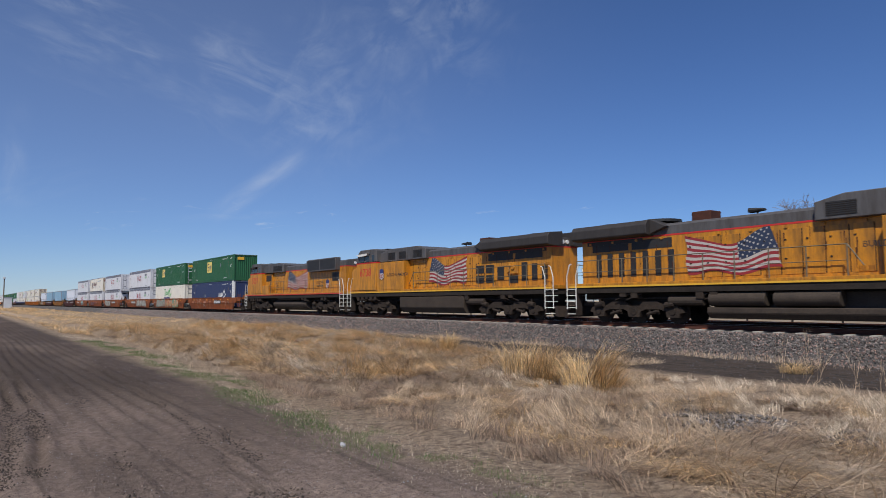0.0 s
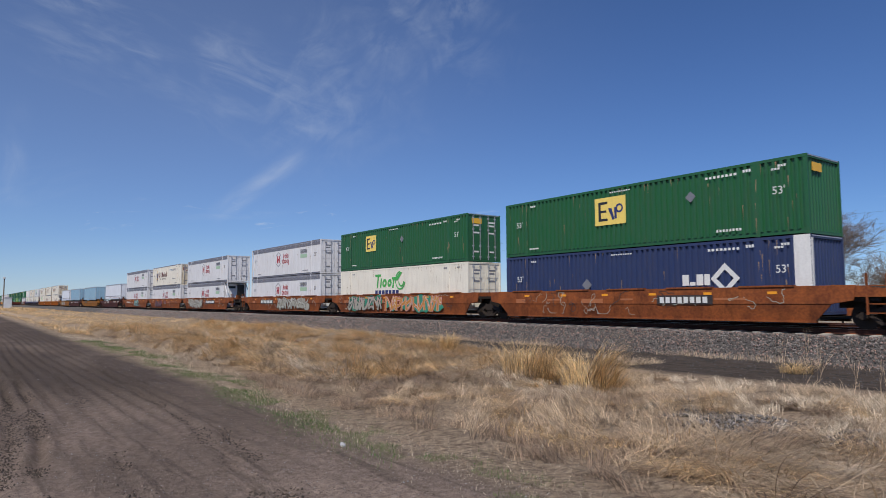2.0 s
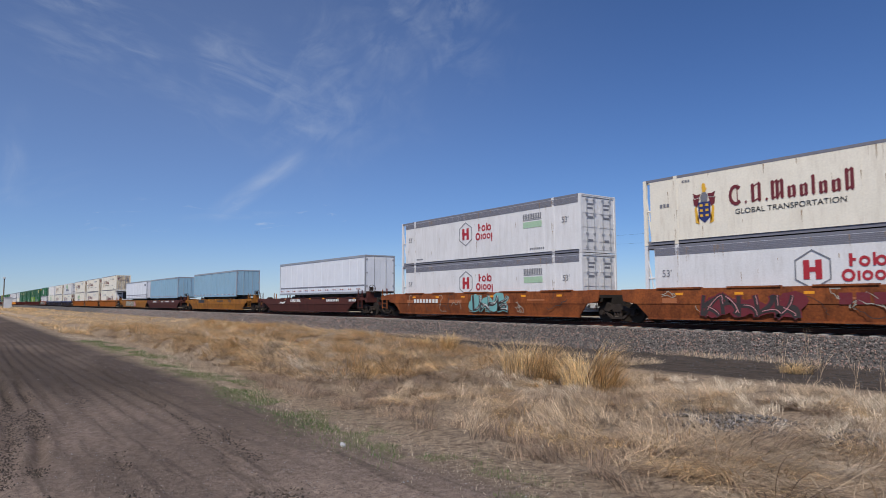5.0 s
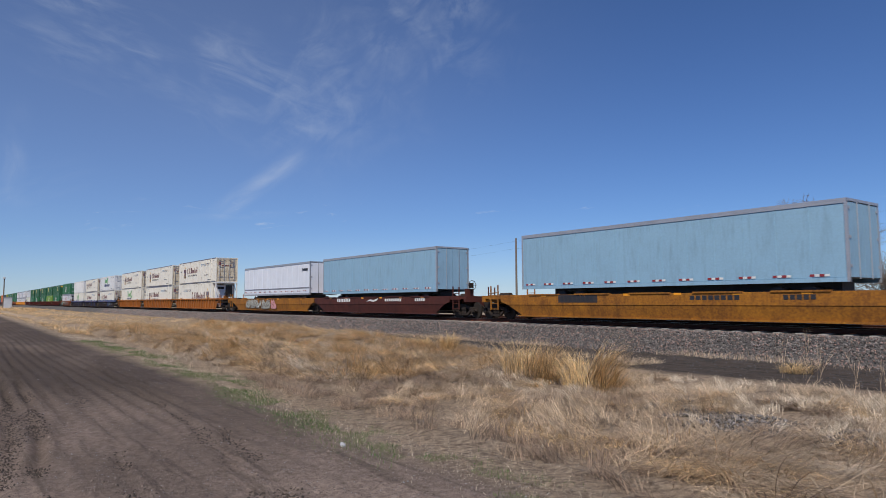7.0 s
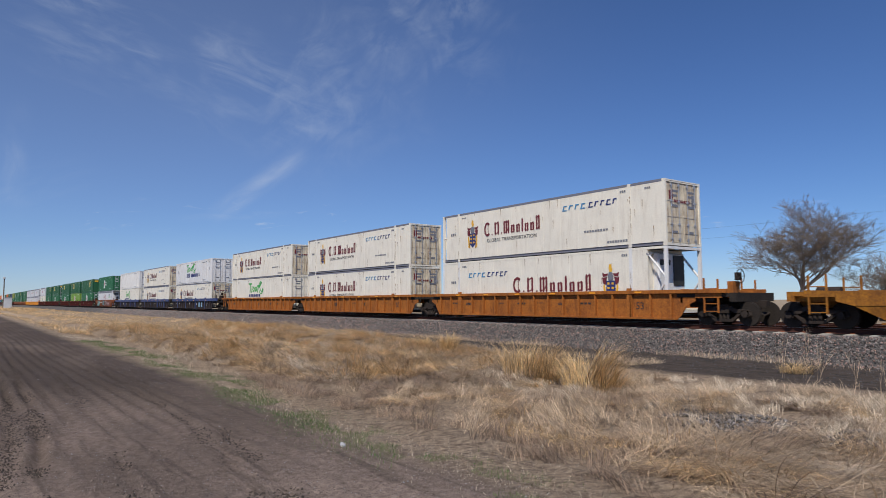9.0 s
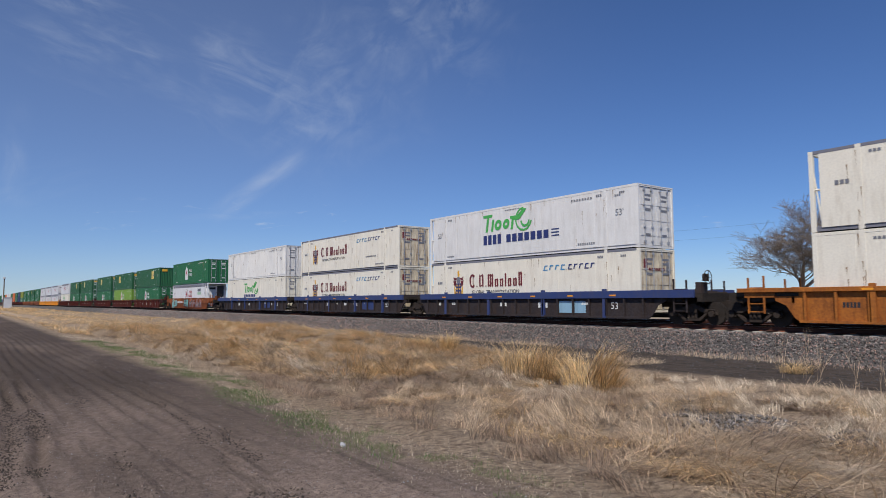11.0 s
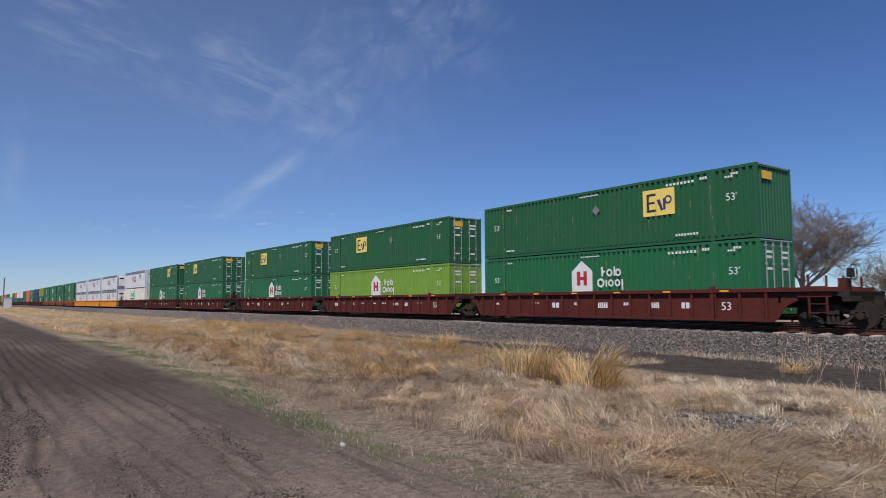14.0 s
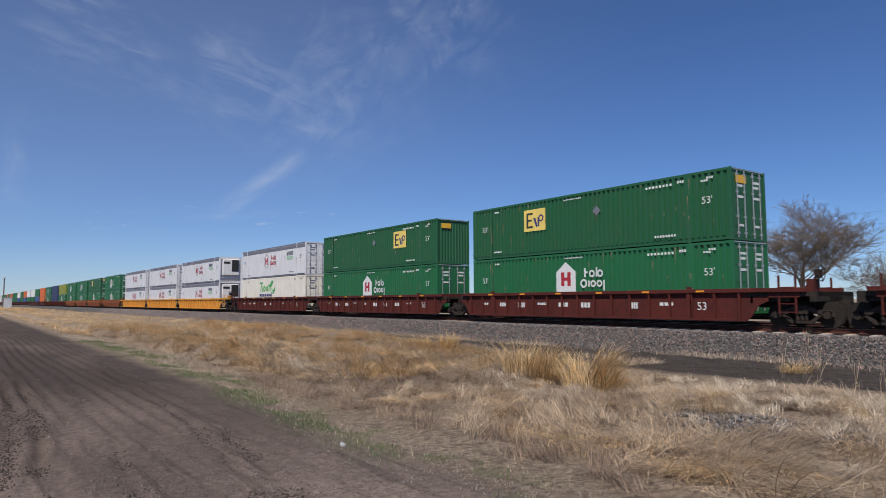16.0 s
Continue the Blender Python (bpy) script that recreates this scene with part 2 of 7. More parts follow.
    "straw": surface("straw_blades", (0.66, 0.50, 0.34), (0.38, 0.285, 0.195), 0.7, 0.0, 0.35, 3.0, 0.0, (0.46, 0.40, 0.32), 0.8, (0.25, 0.25, 0.25), 0.72),
    "gold_straw": surface("golden_straw_blades", (0.80, 0.56, 0.29), (0.56, 0.39, 0.21), 0.65, 0.0, 0.5, 3.0, 0.0, None, 0, (1, 1, 1), 0.65),
    "pale_straw": surface("bleached_straw_blades", (0.76, 0.64, 0.49), (0.52, 0.43, 0.325), 0.75, 0.0, 0.5, 3.0, 0.0, None, 0, (1, 1, 1), 0.65),
    "dead_straw": surface("brown_dead_blades", (0.36, 0.25, 0.17), (0.17, 0.118, 0.082), 0.75, 0.0, 0.9, 5.0, 0.0, None, 0, (1, 1, 1), 0.6),
    "green_grass": surface("green_grass_blades", (0.085, 0.15, 0.035), (0.14, 0.18, 0.055), 0.6, 0.0, 0.6, 3.0, 0.0, None, 0, (1, 1, 1), 0.4),
    "glass": surface("dark_window_glass", (0.02, 0.024, 0.03), (0.03, 0.034, 0.04), 0.06, 0.0, 2.0, 8.0, 0.0),
    "far_wood": surface("far_tree_line", (0.09, 0.085, 0.08), (0.07, 0.07, 0.065), 0.95, 0.0, 0.05, 0.4, 0.0),
}


def leafy(m, share):
    """Lets some light through thin blades."""
    t = m.node_tree
    shade, out = t.nodes["Principled BSDF"], t.nodes["Material Output"]
    through_ = node(t, "ShaderNodeBsdfTranslucent")
    mix = node(t, "ShaderNodeMixShader")
    mix.inputs[0].default_value = share
    t.links.new(shade.inputs["Base Color"].links[0].from_socket, through_.inputs["Color"])
    wire(t, shade, 0, mix, 1)
    wire(t, through_, 0, mix, 2)
    wire(t, mix, 0, out, 0)


for key in ("under", "truck", "loco_truck", "tank", "wheel", "rail_side", "rust_well", "red_well", "orange_well", "brown_well", "ochre_well", "blue_well", "stones", "ballast"):
    M[key].node_tree.nodes["Principled BSDF"].inputs["Specular IOR Level"].default_value = 0.2
for key in ("tuft", "straw", "dead_straw", "gold_straw", "pale_straw", "green_grass"):
    leafy(M[key], 0.25)

# ---- mesh helpers ----


def box(bm, x0, x1, y0, y1, z0, z1):
    v = [bm.verts.new((x, y, z)) for x in (x0, x1) for y in (y0, y1) for z in (z0, z1)]
    for f in ((0, 1, 3, 2), (4, 6, 7, 5), (0, 4, 5, 1), (2, 3, 7, 6), (0, 2, 6, 4), (1, 5, 7, 3)):
        bm.faces.new([v[i] for i in f])


def prism(bm, points, y0, y1):
    """A polygon of (x, z) points drawn out from y0 to y1."""
    a = [bm.verts.new((x, y0, z)) for x, z in points]
    b = [bm.verts.new((x, y1, z)) for x, z in points]
    bm.faces.new(a)
    bm.faces.new(b[::-1])
    for i in range(len(a)):
        j = (i + 1) % len(a)
        bm.faces.new((a[j], a[i], b[i], b[j]))


def profile(bm, points, x0, x1):
    """A polygon of (y, z) points drawn out from x0 to x1."""
    a = [bm.verts.new((x0, y, z)) for y, z in points]
    b = [bm.verts.new((x1, y, z)) for y, z in points]
    bm.faces.new(a)
    bm.faces.new(b[::-1])
    for i in range(len(a)):
        j = (i + 1) % len(a)
        bm.faces.new((a[j], a[i], b[i], b[j]))


def tube(bm, a, b, r, sides=6, r2=None):
    a, b = Vector(a), Vector(b)
    d = (b - a).normalized()
    u = d.cross(Vector((0, 0, 1)) if abs(d.z) < 0.9 else Vector((1, 0, 0))).normalized()
    w = d.cross(u)
    rings = []
    for p, rr in ((a, r), (b, r if r2 is None else r2)):
        rings.append([bm.verts.new(p + (u * math.cos(t) + w * math.sin(t)) * rr) for t in (2 * math.pi * i / sides for i in range(sides))])
    for i in range(sides):
        j = (i + 1) % sides
        bm.faces.new((rings[0][i], rings[0][j], rings[1][j], rings[1][i]))
    bm.faces.new(rings[0][::-1])
    bm.faces.new(rings[1])


def quad(bm, pts):
    bm.faces.new([bm.verts.new(p) for p in pts])


def mesh_of(name, bm, material, soften=0.0):
    bmesh.ops.recalc_face_normals(bm, faces=bm.faces)
    if soften:
        bmesh.ops.bevel(bm, geom=list(bm.edges), offset=soften, segments=1, affect="EDGES", clamp_overlap=True)
    me = bpy.data.meshes.new(name)
    bm.to_mesh(me)
    bm.free()
    me.materials.append(material)
    return me


def part(name, bm, material, parent, label="", soften=0.0):
    ob = new(name, mesh_of(name, bm, material, soften))
    ob.parent = parent
    if label:
        ob["label"] = label
    return ob


def thing(name, label, category, group="", kind=""):
    return tagged(new(name), label, category, group, kind)


def flat(name, shapes, material, parent, side=-1, y=1.301, label=""):
    """Thin painted shapes, polygons of (x, z), on the side face of a thing; side -1 faces the field."""
    bm = bmesh.new()
    for i, pts in enumerate(shapes):
        lift = y + 0.0004 * (i % 9)      # strokes that cross lie over one another
        vs = [bm.verts.new((x, side * lift, z)) for x, z in pts]
        f = bm.faces.new(vs)
        bmesh.ops.triangulate(bm, faces=[f])
    me = bpy.data.meshes.new(name)
    bm.normal_update()
    for f in bm.faces:
        if f.normal.y * side < 0:
            f.normal_flip()
    bm.to_mesh(me)
    bm.free()
    me.materials.append(material)
    ob = new(name, me)
    ob.parent = parent
    if label:
        ob["label"] = label
    if name in ("stencil", "car_mark", "slogan", "logo_word", "reflective_tape", "graffiti_fill", "door_mark", "patch"):
        ob["kind"] = "stuff"
    return ob


def rect(x0, x1, z0, z1):
    return [(x0, z0), (x1, z0), (x1, z1), (x0, z1)]


def ring(cx, cz, r, w, n=6, turn=math.pi / 2):
    out = []
    for i in range(n):
        a, b = turn + 2 * math.pi * i / n, turn + 2 * math.pi * (i + 1) / n
        out.append([(cx + q * math.cos(t), cz + q * math.sin(t)) for t, q in ((a, r), (b, r), (b, r - w), (a, r - w))])
    return out


def bars(x0, x1, z0, z1, n, gap=0.25):
    """A word that cannot be read, or must not be: n blocks in a row."""
    step = (x1 - x0) / n
    return [rect(x0 + i * step, x0 + (i + 1 - gap) * step, z0, z1) for i in range(n)]


LETTERS = {}


def lettering(text, size, material, parent, x, z, y=-1.303, bold=0.0, name="lettering", wide=1.0, yaw=0.0):
    key = (text, material.name, bold)
    if key not in LETTERS:
        cu = bpy.data.curves.new("lettering", "FONT")
        cu.body, cu.offset, cu.extrude = text, bold, 0.0
        ob = bpy.data.objects.new("lettering", cu)
        scene.collection.objects.link(ob)
        bpy.context.view_layer.update()
        me = bpy.data.meshes.new_from_object(ob.evaluated_get(bpy.context.evaluated_depsgraph_get()))
        bpy.data.objects.remove(ob)
        me.materials.clear()
        me.materials.append(material)
        LETTERS[key] = me
    ob = new(name, LETTERS[key])
    ob.parent = parent
    ob.matrix_basis = pose(x, y, z, 90, 0, yaw) @ Matrix.Diagonal((size * wide, size, size, 1))
    return ob


# ---- ground ----


def vnoise(x, y, seed=0):
    """Smooth value noise on a unit grid, -1 to 1."""
    xi, yi = np.floor(x).astype(np.int64), np.floor(y).astype(np.int64)
    fx, fy = x - xi, y - yi
    fx, fy = fx * fx * (3 - 2 * fx), fy * fy * (3 - 2 * fy)

    def h(a, b):
        n = (a * 374761393 + b * 668265263 + seed * 982451653) & 0x7FFFFFFF
        n = ((n ^ (n >> 13)) * 1274126177) & 0x7FFFFFFF
        return ((n ^ (n >> 16)) & 0xFFFF) / 32767.5 - 1

    return (h(xi, yi) * (1 - fx) + h(xi + 1, yi) * fx) * (1 - fy) + (h(xi, yi + 1) * (1 - fx) + h(xi + 1, yi + 1) * fx) * fy


def edge_y(x):
    """Where the field ends and the verge begins."""
    return 3.35 + 0.9 * np.clip((-x - 5) / 12, 0, 1) + 0.16 * vnoise(x * 0.7, x * 0 + 3, 5) + 0.08 * vnoise(x * 2.3, x * 0, 6)


def rut_y(x):
    """The line of the deepest wheel rut."""
    return np.interp(x, [-40, -21.6, -13.8, -9.2, -7.0, -5.0], [1.5, 1.24, 1.0, 0.85, 0.62, 0.3])


def ground_z(x, y):
    left = np.clip((-x - 13) / 16, 0, 1)
    left = left * left * (3 - 2 * left)
    z = np.interp(y, [-60, 3.6, 4.4, 6, 8.5, 11.5], [0, 0, -0.02, -0.16, -0.26, -0.25])
    bank = -0.33 + 0.50 * left
    z = np.where(y > 11.5, -0.25 + (bank + 0.25) * np.clip((y - 11.5) / 2.0, 0, 1), z)
    z = np.where(y > 15.2, bank + (-0.36 - bank) * np.clip((y - 15.2) / 1.6, 0, 1), z)
    z = np.where(y > 16.8, -0.36 - 0.05 * np.clip((y - 16.8) / 6, 0, 1), z)
    verge = np.clip((y - 3.9) / 1.0, 0, 1) * np.clip((16.2 - y) / 1.2, 0, 1)
    z = z + verge * (0.09 * vnoise(x * 0.45, y * 0.6, 1) + 0.07 * vnoise(x * 1.1, y * 1.3, 2) + 0.03 * vnoise(x * 3.2, y * 3.4, 3))
    field = np.clip((3.8 - y) / 0.8, 0, 1) * np.clip((y + 60) / 20, 0, 1)
    rows = y + 0.10 * vnoise(x * 0.12, x * 0, 9)
    far = np.clip((-x - 7) / 6, 0.25, 1)
    z = z + field * (0.034 * far * np.sin(rows * 2 * np.pi / 0.27) * (0.55 + 0.45 * vnoise(x * 0.3, y * 1.7, 11)) + 0.014 * vnoise(x * 2.1, y * 4, 4) + 0.011 * vnoise(x * 7, y * 9, 7) + 0.008 * vnoise(x * 17, y * 19, 8))
    for shift, deep in ((-0.28, 0.03), (0.0, 0.05), (0.75, 0.02), (1.75, 0.03), (2.0, 0.022)):
        d = y - rut_y(x) - shift
        z = z + field * deep * (0.5 + 0.5 * vnoise(x * 1.6, y * 0 + shift * 9, 12)) * (0.6 * np.exp(-((np.abs(d) - 0.11) / 0.05) ** 2) - np.exp(-(d / 0.065) ** 2))
    # scarp where the bank of matted grass begins
    scarp = 6.5 + 0.35 * vnoise(x * 0.35, x * 0 + 1, 13) + 0.15 * vnoise(x * 1.2, x * 0, 14)
    z = z + 0.30 * left * np.clip((y - scarp) / 0.45, 0, 1) * np.clip((13.5 - y) / 4.0, 0, 1) - 0.10 * left * np.exp(-((y - scarp + 0.12) / 0.22) ** 2)
    return z


def grid_mesh(name, xs, ys, zf, material):
    gx, gy = np.meshgrid(xs, ys, indexing="ij")
    co = np.stack([gx, gy, zf(gx, gy)], -1).reshape(-1, 3)
    nx, ny = len(xs), len(ys)
    i = (np.arange(nx - 1)[:, None] * ny + np.arange(ny - 1)[None]).ravel()
    quads = np.stack([i, i + ny, i + ny + 1, i + 1], -1)
    return raw_mesh(name, co, quads, material)


def raw_mesh(name, co, faces, material):
    """A mesh from numpy arrays; faces all of one size."""
    k = faces.shape[1]
    me = bpy.data.meshes.new(name)
    me.vertices.add(len(co))
    me.vertices.foreach_set("co", co.astype(np.float32).ravel())
    me.loops.add(faces.size)
    me.loops.foreach_set("vertex_index", faces.astype(np.int32).ravel())
    me.polygons.add(len(faces))
    me.polygons.foreach_set("loop_start", np.arange(0, faces.size, k, dtype=np.int32))
    me.update(calc_edges=True)
    me.validate()
    me.materials.append(material)
    return me


def ground_material():
    """Dark tilled soil, matted litter under the verge, damp wheel-packed dirt by the track, pale land beyond."""
    m = bpy.data.materials.new("soil")
    m.use_nodes = True
    t = m.node_tree
    shade = t.nodes["Principled BSDF"]
    co = node(t, "ShaderNodeTexCoord")
    sep = node(t, "ShaderNodeSeparateXYZ")
    wire(t, co, "Object", sep, 0)

    def noise_at(scale, detail=5.0, stretch=None, rough=0.6):
        n = node(t, "ShaderNodeTexNoise")
        n.inputs["Scale"].default_value, n.inputs["Detail"].default_value, n.inputs["Roughness"].default_value = scale, detail, rough
        if stretch:
            mp = node(t, "ShaderNodeMapping")
            mp.inputs["Scale"].default_value = stretch
            wire(t, co, "Object", mp, 0)
            wire(t, mp, 0, n, "Vector")
        else:
            wire(t, co, "Object", n, "Vector")
        return n

    def ramp(src, out, lo, hi, a=0.0, b=1.0):
        r = node(t, "ShaderNodeMapRange")
        r.inputs["From Min"].default_value, r.inputs["From Max"].default_value = lo, hi
        r.inputs["To Min"].default_value, r.inputs["To Max"].default_value = a, b
        wire(t, src, out, r, "Value")
        return r

    def blend(fac, a, b):
        k = node(t, "ShaderNodeMix", dtype="RGBA")
        wire(t, fac, 0, k, 0)
        for slot, v in ((6, a), (7, b)):
            if isinstance(v, tuple):
                k.inputs[slot].default_value = (*v, 1)
            else:
                wire(t, v, 2, k, slot)
        return k

    clods = ramp(noise_at(9.0, 8.0, None, 0.75), "Fac", 0.32, 0.68)
    soil = blend(clods, (0.19, 0.141, 0.114), (0.46, 0.35, 0.285))
    grit = ramp(noise_at(42.0, 4.0, None, 0.8), "Fac", 0.36, 0.50)
    soil = blend(ramp(noise_at(42.0, 4.0, None, 0.8), "Fac", 0.46, 0.34, 0.0, 0.7), soil, (0.075, 0.055, 0.045))
    furrow = ramp(noise_at(1.0, 4.0, (0.22, 5.5, 1.0)), "Fac", 0.56, 0.66, 0.0, 0.55)
    soil = blend(furrow, soil, (0.082, 0.062, 0.051))
    damp = ramp(noise_at(0.22, 3.0, (0.5, 1.3, 1.0)), "Fac", 0.50, 0.66, 0.0, 0.65)
    soil = blend(damp, soil, (0.11, 0.083, 0.068))
    near = node(t, "ShaderNodeMath", ops="MULTIPLY")
    wire(t, ramp(sep, "Y", 1.4, 3.4), 0, near, 0)
    wire(t, ramp(noise_at(0.5, 4.0, (0.5, 1.0, 1.0)), "Fac", 0.42, 0.62, 0.0, 0.7), 0, near, 1)
    soil = blend(near, soil, (0.12, 0.09, 0.072))
    band = node(t, "ShaderNodeMath", ops="MULTIPLY")
    wire(t, ramp(sep, "X", -9.0, -15.0), 0, band, 0)
    wire(t, ramp(noise_at(0.16, 4.0, (0.6, 1.6, 1.0)), "Fac", 0.30, 0.55, 0.45, 0.95), 0, band, 1)
    soil = blend(band, soil, (0.085, 0.064, 0.053))
    pale = ramp(noise_at(70.0, 2.0), "Fac", 0.66, 0.72)
    soil = blend(pale, soil, (0.40, 0.32, 0.27))
    litter = blend(ramp(noise_at(14.0, 6.0, (1.0, 0.5, 1.0)), "Fac", 0.35, 0.65), (0.20, 0.148, 0.11), (0.48, 0.365, 0.255))
    wob = node(t, "ShaderNodeMath", ops="MULTIPLY_ADD")
    wire(t, noise_at(1.1, 4.0), "Fac", wob, 0)
    wob.inputs[1].default_value = 0.9
    wire(t, sep, "Y", wob, 2)
    soil = blend(ramp(wob, 0, 4.2, 4.9), soil, litter)
    track = blend(ramp(noise_at(3.0, 6.0, (0.3, 1.0, 1.0)), "Fac", 0.35, 0.65), (0.055, 0.044, 0.038), (0.115, 0.09, 0.075))
    soil = blend(ramp(wob, 0, 15.9, 16.8), soil, track)
    far = blend(ramp(noise_at(0.15, 5.0), "Fac", 0.35, 0.65), (0.36, 0.29, 0.21), (0.30, 0.23, 0.15))
    soil = blend(ramp(sep, "Y", 31.0, 33.0), soil, far)
    wire(t, soil, 2, shade, "Base Color")
    shade.inputs["Roughness"].default_value = 0.95
    shade.inputs["Specular IOR Level"].default_value = 0.15
    b = node(t, "ShaderNodeBump")
    b.inputs["Strength"].default_value, b.inputs["Distance"].default_value = 0.9, 0.02
    lump = node(t, "ShaderNodeMath", ops="ADD")
    wire(t, clods, 0, lump, 0)
    wire(t, grit, 0, lump, 1)
    wire(t, lump, 0, b, "Height")
    wire(t, b, 0, shade, "Normal")
    return m


def build_ground():
    xs = np.concatenate([[-4500, -2500, -1500, -900, -650, -480], np.arange(-380, -90, 8.0), np.arange(-90, -40, 1.2), np.arange(-40, -16, 0.35), np.arange(-16, 3.0, 0.1),
                         [3.5, 5, 8, 14, 25, 50, 100, 250, 800, 2500, 4500]])
    ys = np.concatenate([[-4500, -1500, -500, -150, -60, -30, -15, -9], np.arange(-6, -1.0, 0.25), np.arange(-1.0, 4.2, 0.035), np.arange(4.2, 6.0, 0.07), np.arange(6, 17.6, 0.16),
                         [18, 19, 20, 21, 22, 24, 27, 30, 32, 36, 45, 60, 90, 150, 300, 700, 1500, 4500]])
    tagged(new("ground", grid_mesh("ground", xs, ys, ground_z, ground_material())), "dark tilled field soil beside a dry grassy verge", "ground", kind="structure")


build_ground()

# ---- track ----
YC, ZR = 25.6, 0.62      # track centre line, top of rail


def build_track():
    bm = bmesh.new()
    profile(bm, [(22.0, -0.55), (22.25, -0.40), (23.75, 0.34), (24.05, 0.39), (25.0, 0.41), (32.0, 0.40), (32.4, 0.355), (33.8, -0.36), (34.0, -0.55)], -1500, 300)
    tagged(new("ballast_bed", mesh_of("ballast_bed", bm, M["ballast"])), "grey crushed-stone ballast bank under the railway track", "ballast", kind="structure")
    track = thing("railway_track", "railway tracks with rusted rails on concrete ties", "railway track", kind="structure")
    for y in (YC - 0.755, YC + 0.755, YC + 3.6, YC + 5.11):
        bm = bmesh.new()
        profile(bm, [(y - 0.07, ZR - 0.175), (y + 0.07, ZR - 0.175), (y + 0.07, ZR - 0.16), (y + 0.012, ZR - 0.13), (y + 0.012, ZR - 0.045), (y + 0.036, ZR - 0.03),
                     (y + 0.036, ZR - 0.004), (y - 0.036, ZR - 0.004), (y - 0.036, ZR - 0.03), (y - 0.012, ZR - 0.045), (y - 0.012, ZR - 0.13), (y - 0.07, ZR - 0.16)], -1500, 300)
        part("rail", bm, M["rail_side"], track, "rust-brown steel rail")
        bm = bmesh.new()
        box(bm, -1500, 300, y - 0.03, y + 0.03, ZR - 0.003, ZR)
        part("rail_head", bm, M["rail_top"], track, "polished running surface")
    step = 0.80
    bm = bmesh.new()
    prof = [(-1.3, 0.0), (1.3, 0.0), (1.3, 0.2), (0.9, 0.215), (0.5, 0.17), (-0.5, 0.17), (-0.9, 0.215), (-1.3, 0.2)]
    profile(bm, prof, -0.14, 0.14)
    tie = mesh_of("tie", bm, M["concrete"])
    bm = bmesh.new()
    for s in (-1, 1):
        for o in (-0.12, 0.12):
            box(bm, -0.07, 0.07, s * 0.755 + o - 0.05, s * 0.755 + o + 0.05, 0.21, 0.25)
    clip = mesh_of("rail_clip", bm, M["clip"])
    rest = bmesh.new()
    for i in range(560):
        x = 14.0 - i * step
        if i < 150:
            ob = new("tie", tie)
            ob.parent, ob.location = track, (x, YC, ZR - 0.385)
            c = new("rail_clip", clip)
            c.parent = ob
        else:
            box(rest, x - 0.14, x + 0.14, YC - 1.3, YC + 1.3, ZR - 0.385, ZR - 0.18)
    tagged(part("far_ties", rest, M["concrete"], track), kind="stuff")


build_track()


def stones_mesh(name, pos, size, material):
    """Angular stones: squashed octahedra, turned and jittered."""
    n = len(pos)
    base = np.array([[1, 0, 0], [0, 1, 0], [-1, 0, 0], [0, -1, 0], [0, 0, 0.8], [0, 0, -0.8]], float)
    rng = np.random.default_rng(7)
    v = base[None] * size[:, None, None] * rng.uniform(0.6, 1.25, (n, 6, 1)) + rng.normal(0, 0.18, (n, 6, 3)) * size[:, None, None]
    a = rng.uniform(0, 2 * np.pi, n)
    c, s = np.cos(a)[:, None], np.sin(a)[:, None]
    v = np.stack([v[..., 0] * c - v[..., 1] * s, v[..., 0] * s + v[..., 1] * c, v[..., 2]], -1) + pos[:, None]
    f = np.array([[0, 1, 4], [1, 2, 4], [2, 3, 4], [3, 0, 4], [1, 0, 5], [2, 1, 5], [3, 2, 5], [0, 3, 5]])
    faces = (np.arange(n)[:, None, None] * 6 + f[None]).reshape(-1, 3)
    return raw_mesh(name, v.reshape(-1, 3), faces, material)


